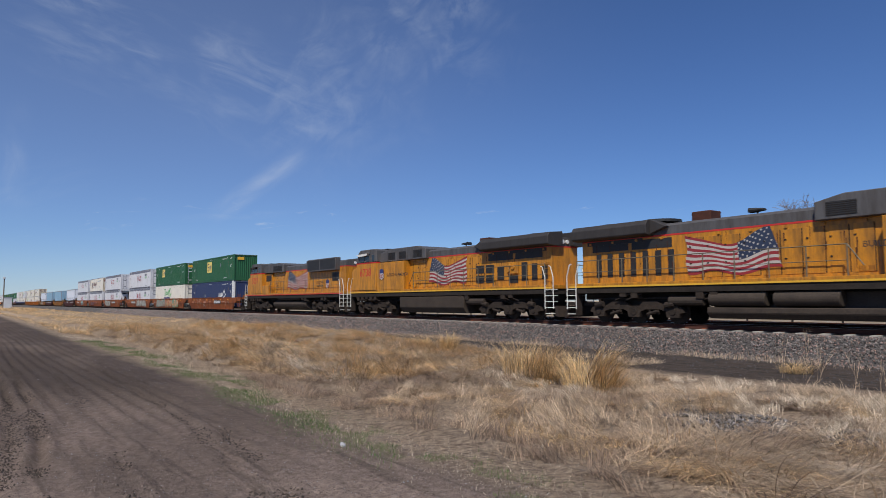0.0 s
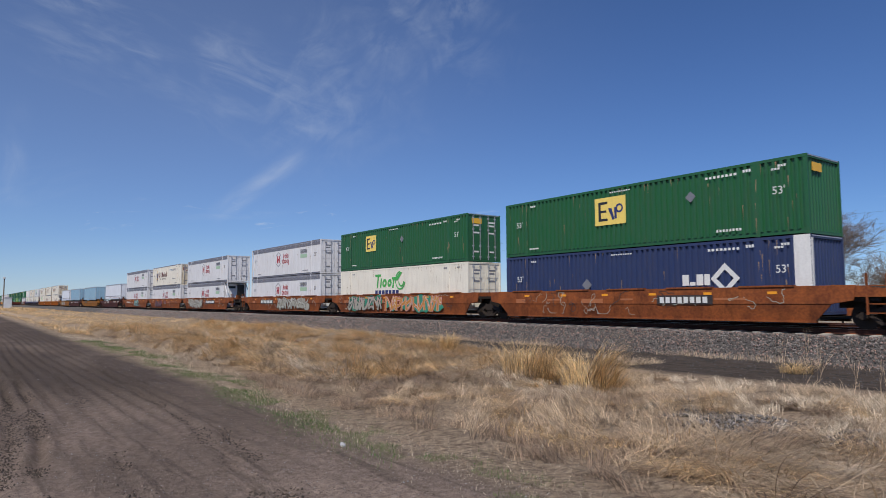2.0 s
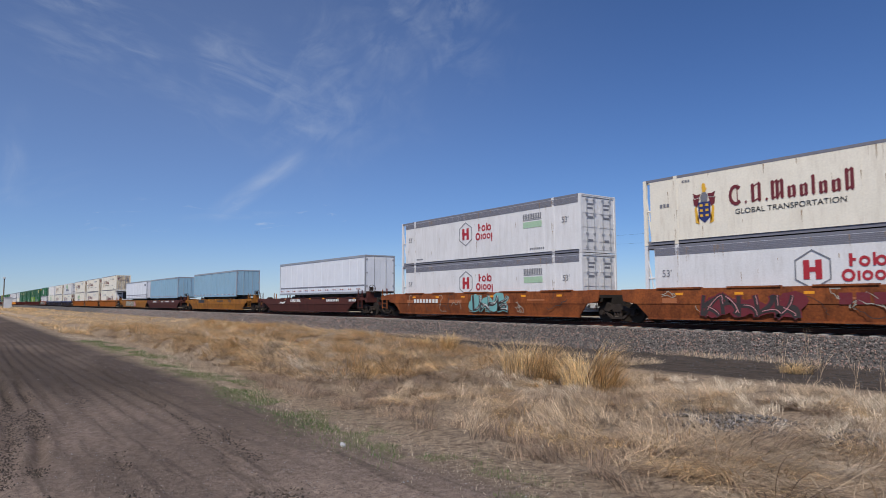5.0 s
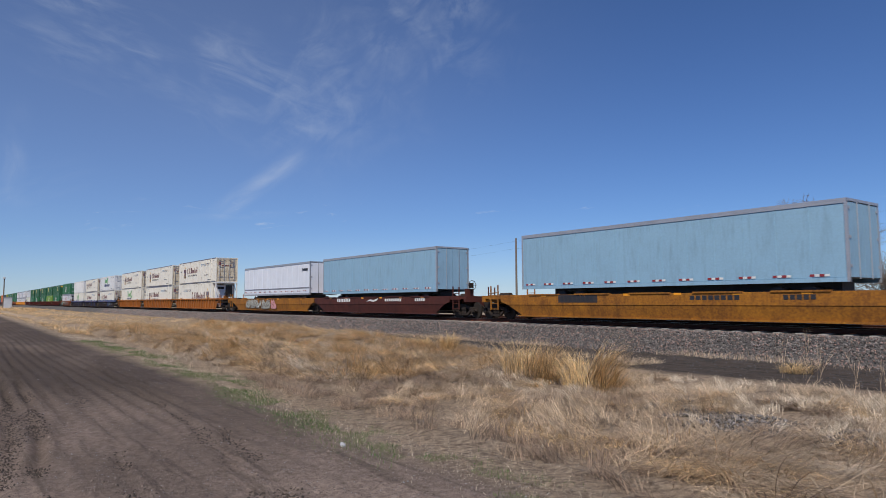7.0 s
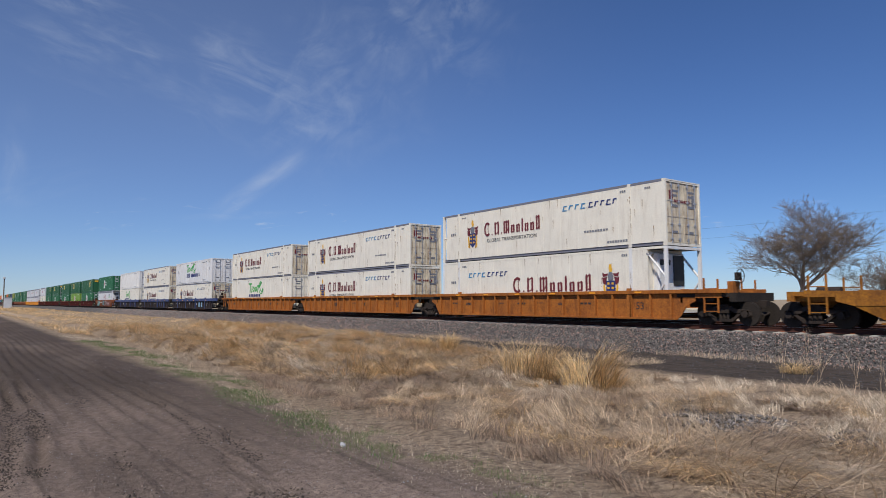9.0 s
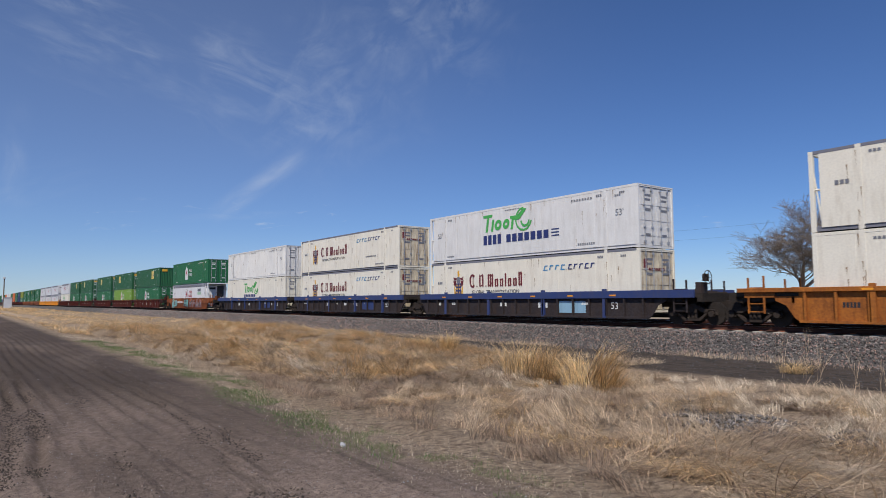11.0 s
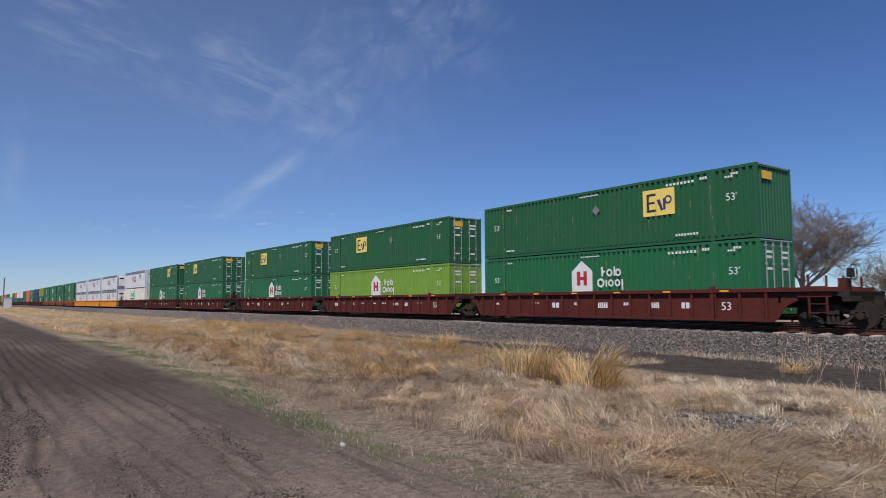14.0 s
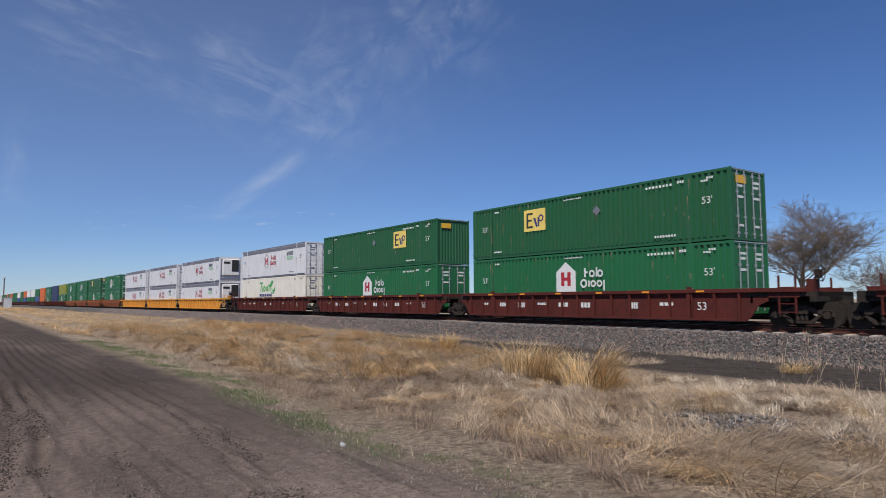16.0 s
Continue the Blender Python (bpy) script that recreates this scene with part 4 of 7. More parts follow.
def well_car(style, mat, label, x8, first, last, marks=None, chord=None, lite=False, ext=(0.0, 0.0)):
    """One platform of a well car. Its load's front end is at x = 0; first, last: it has a coupler end there."""
    car = thing("well_car", label, "rail car", "well cars of the train")
    top, bottom = {"plate": (1.50, 0.24), "ribbed": (1.45, 0.2), "spine": (1.31, 0.23)}[style]
    L = 16.15
    xf = (0.75 if not first else 1.0) + ext[0]
    xr = (-L - 0.75 if not last else -L - 1.0) - ext[1]
    half = 1.46
    frontend = (1.15 if not first else 3.1) + ext[0]
    rearend = -L - (1.15 if not last else 3.1) - ext[1]
    for s in (-1, 1):
        a, b = sorted((s * (half - 0.11), s * (half - 0.06)))
        bm = bmesh.new()
        if style == "ribbed":
            prism(bm, [(xr + 0.55, bottom), (xf - 0.55, bottom), (xf - 0.35, 0.35), (xf - 0.05, 0.8), (xf + 0.35, 0.98), (xf + 0.35, top - 0.12), (xr - 0.35, top - 0.12), (xr - 0.35, 0.98), (xr + 0.05, 0.8), (xr + 0.35, 0.35)], a, b)
            part("side_sill", bm, mat, car)
            bm = bmesh.new()
            y0, y1 = sorted((s * (half - 0.06), s * (half + 0.08)))
            box(bm, rearend + 0.35, frontend - 0.35, y0, y1, top - (0.34 if chord else 0.16), top)
            part("top_chord", bm, chord or mat, car, soften=0.012)
            bm = bmesh.new()
            y0, y1 = sorted((s * (half - 0.058), s * (half + 0.05)))
            box(bm, xr + 0.55, xf - 0.55, y0, y1, bottom, bottom + 0.09)
            part("bottom_chord", bm, mat, car)
            if chord and s < 0:
                flat("mark_board", [rect(-4.9, -3.1, 0.42, 1.0)], M["trailer_blue"] if first else M["blue_chord"], car, -1, half - 0.056, "pale patch panel")
            y0, y1 = sorted((s * (half - 0.062), s * (half + 0.055)))
            n = 16 if not lite else 0
            for i in range(n + 1 if n else 0):
                x = xr + 0.75 + (xf - xr - 1.5) * i / n
                shared("rib", ("rib", mat.name, s), lambda q: box(q, -0.04, 0.04, y0, y1, bottom + 0.08, top - 0.155), mat, car, pose(x, 0, 0))
            for x in (-1.9, -L + 1.9) + ((-5.9, -10.2) if chord else ()):
                shared("lift_post", ("post", mat.name, s), lambda q: box(q, -0.1, 0.1, y0, y1 * 1.004, bottom + 0.02, top + 0.1), chord or mat, car, pose(x, 0, 0))
        else:
            lean = 0.1
            y0, y1 = sorted((s * (half - 0.04), s * (half + 0.02)))
            prism(bm, [(xr + 0.35, 0.86), (xf - 0.35, 0.86), (xf + 0.35, 0.98), (xf + 0.45, top), (xr - 0.45, top), (xr - 0.35, 0.98)] if style == "plate" else
                  [(xr + 0.1, 0.80), (xf - 0.1, 0.80), (xf + 0.45, 0.95), (xf + 0.45, top), (xr - 0.45, top), (xr - 0.45, 0.95)], y0, y1)
            part("side_sill", bm, mat, car, soften=0.008)
            bm = bmesh.new()
            mid = 0.86 if style == "plate" else 0.80
            fl = [(xr + 0.35, mid), (xf - 0.35, mid), (xf - 0.95, bottom), (xr + 0.95, bottom)] if style == "plate" else [(xr + 0.1, mid), (xf - 0.1, mid), (xf - 1.2, bottom), (xr + 1.2, bottom)]
            va = [bm.verts.new((x, s * (half - (0.0 if z == mid else lean)), z)) for x, z in fl]
            vb = [bm.verts.new((x, s * (half - 0.06 - (0.0 if z == mid else lean)), z)) for x, z in fl]
            bm.faces.new(va)
            bm.faces.new(vb[::-1])
            for i in range(4):
                j = (i + 1) % 4
                bm.faces.new((va[j], va[i], vb[i], vb[j]))
            part("lower_sill", bm, mat, car)
            bm = bmesh.new()
            y0, y1 = sorted((s * (half - 0.12), s * (half + 0.05)))
            box(bm, xr + 0.9, xf - 0.9, y0 + s * -0.09, y1 + s * -0.09, bottom - 0.04, bottom + 0.03)
            part("bottom_chord", bm, mat, car)
            y0, y1 = sorted((s * (half - 0.1), s * (half + 0.06)))
            step = 3.2
            for i in range(5):
                x = -L + 0.7 + i * step
                shared("top_flange", ("flange", mat.name, s, style), lambda q: box(q, 0, 2.1, y0, y1, top - 0.02, top + 0.045), mat, car, pose(x, 0, 0))
    # floor of the well and its cross members
    bm = bmesh.new()
    box(bm, xr + 0.8, xf - 0.8, -1.36, 1.36, 0.3, 0.4)
    part("well_floor", bm, M["under"], car)
    # platforms over the trucks
    for end, sgn, coupled in ((xf, 1, first), (xr, -1, last)):
        tip = frontend if sgn > 0 else rearend
        bm = bmesh.new()
        x0, x1 = sorted((end - sgn * 0.5, tip))
        box(bm, x0, x1, -1.42, 1.42, 1.14, 1.28)
        box(bm, x0, x1, -0.5, 0.5, 0.72, 1.14)
        box(bm, x0, min(x1, x0 + 1.6) if sgn > 0 else x1, -1.3, -1.2, 0.95, 1.14)
        if coupled:
            box(bm, min(tip, tip - sgn * 0.25), max(tip, tip - sgn * 0.25), -1.45, 1.45, 0.95, 1.3)
        part("end_platform", bm, M["under"] if style != "spine" else mat, car, "grimy steel deck over the truck")
        bm = bmesh.new()
        xa, xb = sorted((end - sgn * 0.35, end - sgn * 0.25))
        box(bm, xa, xb, -1.4, 1.4, 0.9, top + 0.02)
        part("bulkhead", bm, mat, car)
        if coupled:
            for s in (-1, 1):
                bm = bmesh.new()
                xa, xb = sorted((end + sgn * 0.35, end + sgn * 1.5))
                prism(bm, [(xa, 1.1), (xb, 1.1), (xb, 1.35 if sgn > 0 else top), (xa, top if sgn > 0 else 1.35)], *sorted((s * 1.36, s * 1.44)))
                part("end_gusset", bm, mat, car)
                bm = bmesh.new()
                for k, h in ((0.75, 1.9), (1.35, 1.85)):
                    x = end + sgn * k
                    box(bm, x - 0.03, x + 0.03, *sorted((s * 1.38, s * 1.44)), 0.5, h)
                for z in (0.55, 0.85, 1.15, 1.45):
                    x0, x1 = sorted((end + sgn * 0.75, end + sgn * 1.35))
                    box(bm, x0, x1, *sorted((s * 1.4, s * 1.43)), z, z + 0.035)
                part("ladder", bm, mat, car)
            shared("coupler", "coupler", coupler_shape, M["truck"], car, pose(tip, 0, 0, 0, 0, 0 if sgn > 0 else 180))
            stand = end + sgn * 1.75
            if sgn > 0:
                bm = bmesh.new()
                box(bm, stand - 0.12, stand + 0.12, -1.2, -0.7, 1.1, 1.75)
                part("brake_stand", bm, mat, car)
                shared("brake_wheel", "brake_wheel", hand_wheel, M["truck"], car, pose(stand + 0.3, -0.95, 1.95))
            bm = bmesh.new()
            tube(bm, (end + sgn * 0.6, -0.6, 1.3), (end + sgn * 1.4, -0.6, 1.3), 0.17, 12)
            part("air_tank", bm, M["truck"], car)
    if first:
        bogie(car, 2.35 + ext[0])
    bogie(car, -L - (1.775 if not last else 2.35) - ext[1])
    # reflectors
    for i in range(0 if lite else 6):
        x = -L + 1.6 + i * 2.6
        z = 1.22 if style != "ribbed" else (top - 0.24 if chord else top - 0.12)
        yy = -(half + (0.026 if style != "ribbed" else 0.085))
        shared("reflector", ("reflector", style, bool(chord)), lambda q: box(q, 0, 0.36, yy, yy + 0.01, z, z + 0.1 if style != "ribbed" else z + 0.07), M["reflector"], car, pose(x, 0, 0))
    if marks:
        marks(car)
    MOVING.append((car, x8, 0.0))
    return car


def number_board(car, x0, x1, z0=0.9, board=True, mat="ink_white", n=8, y=1.486):
    if board:
        flat("mark_board", [rect(x0 - 0.15, x1 + 0.15, z0 - 0.06, z0 + 0.32)], M["spray_dark"], car, -1, y)
    flat("car_mark", bars(x0, x1, z0, z0 + 0.25, n, 0.3), M[mat], car, -1, y + 0.004)


def ribbon(pts, width):
    """Quads along a bent stroke of (x, z) points."""
    out = []
    for (xa, za), (xb, zb) in zip(pts, pts[1:]):
        dx, dz = xb - xa, zb - za
        q = math.hypot(dx, dz) or 1e-6
        nx, nz = -dz / q * width / 2, dx / q * width / 2
        ex, ez = dx / q * width * 0.2, dz / q * width * 0.2
        out.append([(xa - ex + nx, za - ez + nz), (xb + ex + nx, zb + ez + nz), (xb + ex - nx, zb + ez - nz), (xa - ex - nx, za - ez - nz)])
    return out


def graffiti(car, x0, x1, tones, seed, y=1.486, z0=0.30, z1=1.44):
    """Sprayed letters that cannot be read: fat bent strokes with an edge line over a ragged cloud.
    tones: cloud, fill, edge, highlight."""
    rng = random.Random(seed)
    cloud_, fill_, edge, light = tones

    def blob(cx, cz, rx, rz, n=13):
        return [(min(max(cx + rx * rng.uniform(0.75, 1.15) * math.cos(2 * math.pi * i / n), x0 - 0.3), x1 + 0.3), min(max(cz + rz * rng.uniform(0.75, 1.15) * math.sin(2 * math.pi * i / n), z0 - 0.04), z1 + 0.03)) for i in range(n)]

    span = z1 - z0
    cloud = [blob(rng.uniform(x0 + 0.3, x1 - 0.3), z0 + span * rng.uniform(0.25, 0.75), rng.uniform(0.35, 0.7), span * rng.uniform(0.22, 0.42)) for _ in range(int((x1 - x0) * 2.0))]
    flat("graffiti_fill", cloud, M[cloud_], car, -1, y)
    dark, hue, glint = [], [], []
    x = x0 + 0.25
    while x < x1 - 0.5:
        w = rng.uniform(0.55, 0.95)
        lean = rng.uniform(-0.15, 0.35)
        low, high = z0 + span * rng.uniform(0.08, 0.2), z1 - span * rng.uniform(0.08, 0.2)
        strokes = [[(x, low), (x + lean * 0.4, (low + high) / 2), (x + lean, high)]]
        for _ in range(rng.randint(1, 3)):
            a = (x + lean * rng.random(), rng.choice((low, high, (low + high) / 2)))
            b = (x + w * rng.uniform(0.5, 1.0), rng.uniform(low, high))
            c = (x + w * rng.uniform(0.6, 1.0), rng.choice((low, high)))
            strokes.append([((1 - t) ** 2 * a[0] + 2 * t * (1 - t) * b[0] + t * t * c[0], (1 - t) ** 2 * a[1] + 2 * t * (1 - t) * b[1] + t * t * c[1]) for t in (k / 7 for k in range(8))])
        for pts in strokes:
            width = rng.uniform(0.12, 0.19)
            dark += ribbon(pts, width + 0.09)
            hue += ribbon(pts, width)
            if rng.random() < 0.6:
                glint += ribbon([(p + 0.03, q + 0.03) for p, q in pts[1:]], 0.025)
        x += w * rng.uniform(0.8, 1.0)
    tagged(flat("graffiti_line", dark, M[edge], car, -1, y + 0.004), kind="stuff")
    tagged(flat("graffiti_line", hue, M[fill_], car, -1, y + 0.008), kind="stuff")
    tagged(flat("graffiti_line", glint or [rect(x0, x0 + 0.1, z0, z0 + 0.05)], M[light], car, -1, y + 0.012), kind="stuff")


def scribbles(car, count, seed, tone="spray_grey", y=1.484, z0=0.4, z1=1.4):
    """Thin sprayed tags: loose bent lines."""
    rng = random.Random(seed)
    out = []
    for _ in range(count):
        x, z = rng.uniform(-15.8, -1.0), rng.uniform(z0 + 0.2, z1 - 0.2)
        pts = [(x, z)]
        a = rng.uniform(0, 6.28)
        for _ in range(rng.randint(6, 16)):
            a += rng.gauss(0, 0.9)
            x, z = x + 0.11 * math.cos(a) + 0.03, min(max(z + 0.13 * math.sin(a), z0), z1)
            pts.append((x, z))
        out += ribbon(pts, rng.uniform(0.018, 0.035))
    tagged(flat("graffiti_line", out, M[tone], car, -1, y), kind="stuff")


# ---- train: containers ----
LEN, HALF, TALL = 16.15, 1.295, 2.896


def corrugated(bm, x0, x1, z0, z1, s, pitch=0.28, depth=0.075):
    n = max(1, round((x1 - x0) / pitch))
    p = (x1 - x0) / n
    xs = []
    for i in range(n):
        a = x0 + i * p
        xs += [(a, 0), (a + p * 0.40, 0), (a + p * 0.50, depth), (a + p * 0.90, depth)]
    xs.append((x1, 0))
    lo = [bm.verts.new((x, s * (HALF - 0.004 - d), z0)) for x, d in xs]
    hi = [bm.verts.new((x, s * (HALF - 0.004 - d), z1)) for x, d in xs]
    for i in range(len(xs) - 1):
        bm.faces.new((lo[i], lo[i + 1], hi[i + 1], hi[i]) if s < 0 else (lo[i + 1], lo[i], hi[i], hi[i + 1]))


def end_corrugated(bm, x, z0, z1, depth=0.036):
    n = 10
    y0, p = -HALF + 0.13, (2 * HALF - 0.26) / 10
    ys = []
    for i in range(n):
        a = y0 + i * p
        ys += [(a, 0), (a + p * 0.3, 0), (a + p * 0.45, depth), (a + p * 0.85, depth)]
    ys.append((y0 + n * p, 0))
    lo = [bm.verts.new((x - d, y, z0)) for y, d in ys]
    hi = [bm.verts.new((x - d, y, z1)) for y, d in ys]
    for i in range(len(ys) - 1):
        bm.faces.new((lo[i], lo[i + 1], hi[i + 1], hi[i]))


def container(mat, label, side="corr", front="doors", gap_front=0.0, gap_rear=0.0, band=None, end=None, decals=(), posts=None, rail=None, lite=False):
    """A 53 foot container; front: what its leading end shows. gap: open frame at an end."""
    box_ = thing("container", label, "shipping container", "containers on the train")
    end = end or mat
    posts = posts or mat
    rail = rail or mat
    xb, xf = -LEN + gap_rear, -gap_front
    for s in (-1, 1):
        y0, y1 = sorted((s * HALF, s * (HALF - 0.1)))
        for x in (-LEN, -0.16):
            bm = bmesh.new()
            box(bm, x, x + 0.16, y0, y1, 0.12, TALL - 0.12)
            part("corner_post", bm, posts, box_)
            for z in (() if lite else (0, TALL - 0.12)):
                bm = bmesh.new()
                box(bm, x - 0.002, x + 0.162, y0 - 0.002, y1 + 0.002, z, z + 0.12)
                part("corner_casting", bm, posts, box_)
        for x in (-LEN + 1.62, -1.9):
            if xb < x < xf:
                bm = bmesh.new()
                box(bm, x - 0.09, x + 0.09, y0 - (0.003 if s < 0 else -0.09), y1 + (0.003 if s > 0 else -0.09), 0.0, TALL + 0.004)
                part("lift_post", bm, posts, box_)
        bm = bmesh.new()
        box(bm, -LEN + 0.16, -0.16, y0, y1, TALL - 0.11, TALL)
        part("top_rail", bm, rail, box_)
        bm = bmesh.new()
        box(bm, -LEN + 0.16, -0.16, *sorted((s * (HALF - 0.045), s * (HALF - 0.14))), 0.03, 0.2)
        part("bottom_rail", bm, rail, box_)
        bm = bmesh.new()
        a, b = max(xb, -LEN + 0.16), min(xf, -0.16)
        if side == "corr":
            corrugated(bm, a, b, 0.19, TALL - 0.11, s)
            part("side_wall", bm, mat, box_, "corrugated side wall")
        else:
            yy0, yy1 = sorted((s * (HALF - 0.008), s * (HALF - 0.06)))
            box(bm, a, b, yy0, yy1, 0.16, TALL - 0.11)
            part("side_wall", bm, mat, box_, "smooth panelled side wall")
            bm = bmesh.new()
            yy0, yy1 = sorted((s * (HALF - 0.008), s * (HALF - 0.003)))
            for i in range(1, 13):
                x = a + (b - a) * i / 13
                box(bm, x - 0.012, x + 0.012, yy0, yy1, 0.17, TALL - 0.12)
            part("panel_seam", bm, mat, box_)
            if band:
                yy0, yy1 = sorted((s * (HALF - 0.006), s * (HALF + 0.003)))
                for k in range(5):
                    bm = bmesh.new()
                    z = TALL - 0.125 - 0.062 * (k + 1)
                    box(bm, a + 0.02, b - 0.02, yy0, yy1, z, z + 0.056)
                    part("band_rib", bm, M[band], box_, "grey ribbed band")
                bm = bmesh.new()
                box(bm, a, b, *sorted((s * HALF, s * (HALF + 0.004))), 0.03, 0.09)
                part("bottom_strip", bm, M["grey_band"], box_)
    bm = bmesh.new()
    box(bm, xb, xf, -HALF + 0.1, HALF - 0.1, TALL - 0.06, TALL - 0.02)
    part("roof", bm, mat if side == "flat" else M["silver"], box_)
    bm = bmesh.new()
    box(bm, -LEN + 0.1, -0.1, -HALF + 0.1, HALF - 0.1, 0.04, 0.12)
    part("floor_frame", bm, M["under"], box_)
    for x in (-LEN, -0.12):
        for z in (0.0, TALL - 0.13):
            bm = bmesh.new()
            box(bm, x + 0.01, x + 0.11, -HALF + 0.1, HALF - 0.1, z + 0.005, z + 0.12)
            part("end_beam", bm, posts, box_)
    bm = bmesh.new()
    box(bm, xb + 0.02, xb + 0.06, -HALF + 0.08, HALF - 0.08, 0.12, TALL - 0.1)
    part("rear_wall", bm, mat, box_)
    if gap_rear:
        bm = bmesh.new()
        for s in (-1, 1):
            tube(bm, (-LEN + 0.08, s * 1.24, 1.5), (xb, s * 1.24, 1.5), 0.045, 6)
            tube(bm, (-LEN + 0.08, s * 1.24, 2.6), (xb, s * 1.24, 0.4), 0.03, 6)
        part("end_brace", bm, posts, box_)
    if gap_front:
        bm = bmesh.new()
        for s in (-1, 1):
            tube(bm, (-0.08, s * 1.24, 1.5), (xf, s * 1.24, 2.6), 0.05, 6)
            tube(bm, (-0.08, s * 1.24, 1.4), (xf, s * 1.24, 0.3), 0.05, 6)
        part("end_brace", bm, posts, box_)
    if front == "doors":
        for s in (-1, 1):
            bm = bmesh.new()
            y0, y1 = sorted((s * 0.012, s * (HALF - 0.1)))
            box(bm, -0.09, -0.04, y0, y1, 0.14, TALL - 0.14)
            for z in (0.75, 1.45, 2.15):
                box(bm, -0.045, -0.025, y0 + 0.08, y1 - 0.08, z - 0.2, z + 0.2)
            door = part("door", bm, end, box_)
            for y in (() if lite else (0.32, 0.86)):
                bm = bmesh.new()
                tube(bm, (0.0, s * y, 0.1), (0.0, s * y, TALL - 0.1), 0.022, 8)
                for z in (0.25, 0.9, 1.9, 2.6):
                    box(bm, -0.03, 0.02, s * y - 0.07, s * y + 0.07, z, z + 0.08)
                part("lock_rod", bm, M["silver"], door)
            bm = bmesh.new()
            for z, w in ((2.35, 0.5), (2.15, 0.4), (1.7, 0.45), (0.55, 0.35)):
                box(bm, -0.024, -0.018, s * 0.6 - w / 2, s * 0.6 + w / 2, z, z + 0.1)
            part("door_mark", bm, M["ink_white"] if mat.name in ("green_paint", "bright_green_paint", "navy_paint", "lime_green_paint") else M["ink_grey"], door)["kind"] = "stuff"
    elif front == "corr":
        bm = bmesh.new()
        end_corrugated(bm, -0.05, 0.12, TALL - 0.12)
        part("end_wall", bm, end, box_)
    else:
        bm = bmesh.new()
        box(bm, xf - 0.05, xf, -HALF + 0.05, HALF - 0.05, 0.12, TALL - 0.1)
        part("end_wall", bm, mat, box_)
        bm = bmesh.new()
        box(bm, xf, xf + 0.32, -0.95, 0.98, 0.75, 2.65)
        unit = part("cooling_unit", bm, M["white"], box_, "white refrigeration unit", 0.06)
        bm = bmesh.new()
        box(bm, xf + 0.3, xf + 0.36, 0.1, 0.9, 1.2, 2.55)
        part("grille", bm, M["black"], unit, "black air grille", 0.02)
        bm = bmesh.new()
        box(bm, xf + 0.3, xf + 0.34, -0.85, -0.1, 2.1, 2.35)
        part("grille", bm, M["black"], unit)
        bm = bmesh.new()
        box(bm, xf, xf + 0.2, -HALF + 0.1, HALF - 0.1, 0.14, 0.45)
        part("fuel_guard", bm, M["grey_band"], box_)
    if not lite:
        rng = random.Random(len(BUILT) * 7 + 3)
        runs = []
        for _ in range(26):
            x, w = rng.uniform(-LEN + 0.3, -0.3), rng.uniform(0.01, 0.05)
            z = rng.choice((TALL - 0.13, rng.uniform(0.6, 2.4)))
            runs.append([(x, z), (x + w, z), (x + w * 0.5, z - rng.uniform(0.15, 0.7))])
        for x in (-LEN + 1.62, -1.9):
            for _ in range(5):
                a, z, w = x + rng.uniform(-0.1, 0.08), rng.uniform(0.5, TALL - 0.1), rng.uniform(0.015, 0.04)
                runs.append([(a, z), (a + w, z), (a + w * 0.5, z - rng.uniform(0.2, 0.6))])
        tagged(flat("rust_run", runs, M["rust_run"], box_, -1, 1.2998), kind="stuff")
        mark = M["ink_white"] if mat.name in ("green_paint", "bright_green_paint", "navy_paint", "lime_green_paint") else M["ink_grey"]
        flat("stencil", bars(-1.05, -0.72, 2.55, 2.64, 3) + bars(-14.2, -13.8, 2.55, 2.64, 3) + bars(-2.4, -2.05, 2.55, 2.66, 3), mark, box_, -1, 1.3006)
    for d in decals:
        d(box_, end)
    return box_


def ft53(dark):
    def put(c, end):
        ink = M["ink_grey"] if dark else M["ink_white"]
        for x in (-1.3, -15.3):
            lettering("53'", 0.42, ink, c, x, 1.55)
        flat("stencil", bars(-14.3, -13.6, 0.32, 0.40, 6) + bars(-3.6, -2.5, 0.32, 0.42, 8, 0.35) + bars(-4.0, -2.6, 2.5, 2.6, 8, 0.4) + bars(-8.9, -7.7, 2.62, 2.68, 9, 0.35) + bars(-1.3, -0.95, 2.45, 2.53, 3), ink, c)
    return put


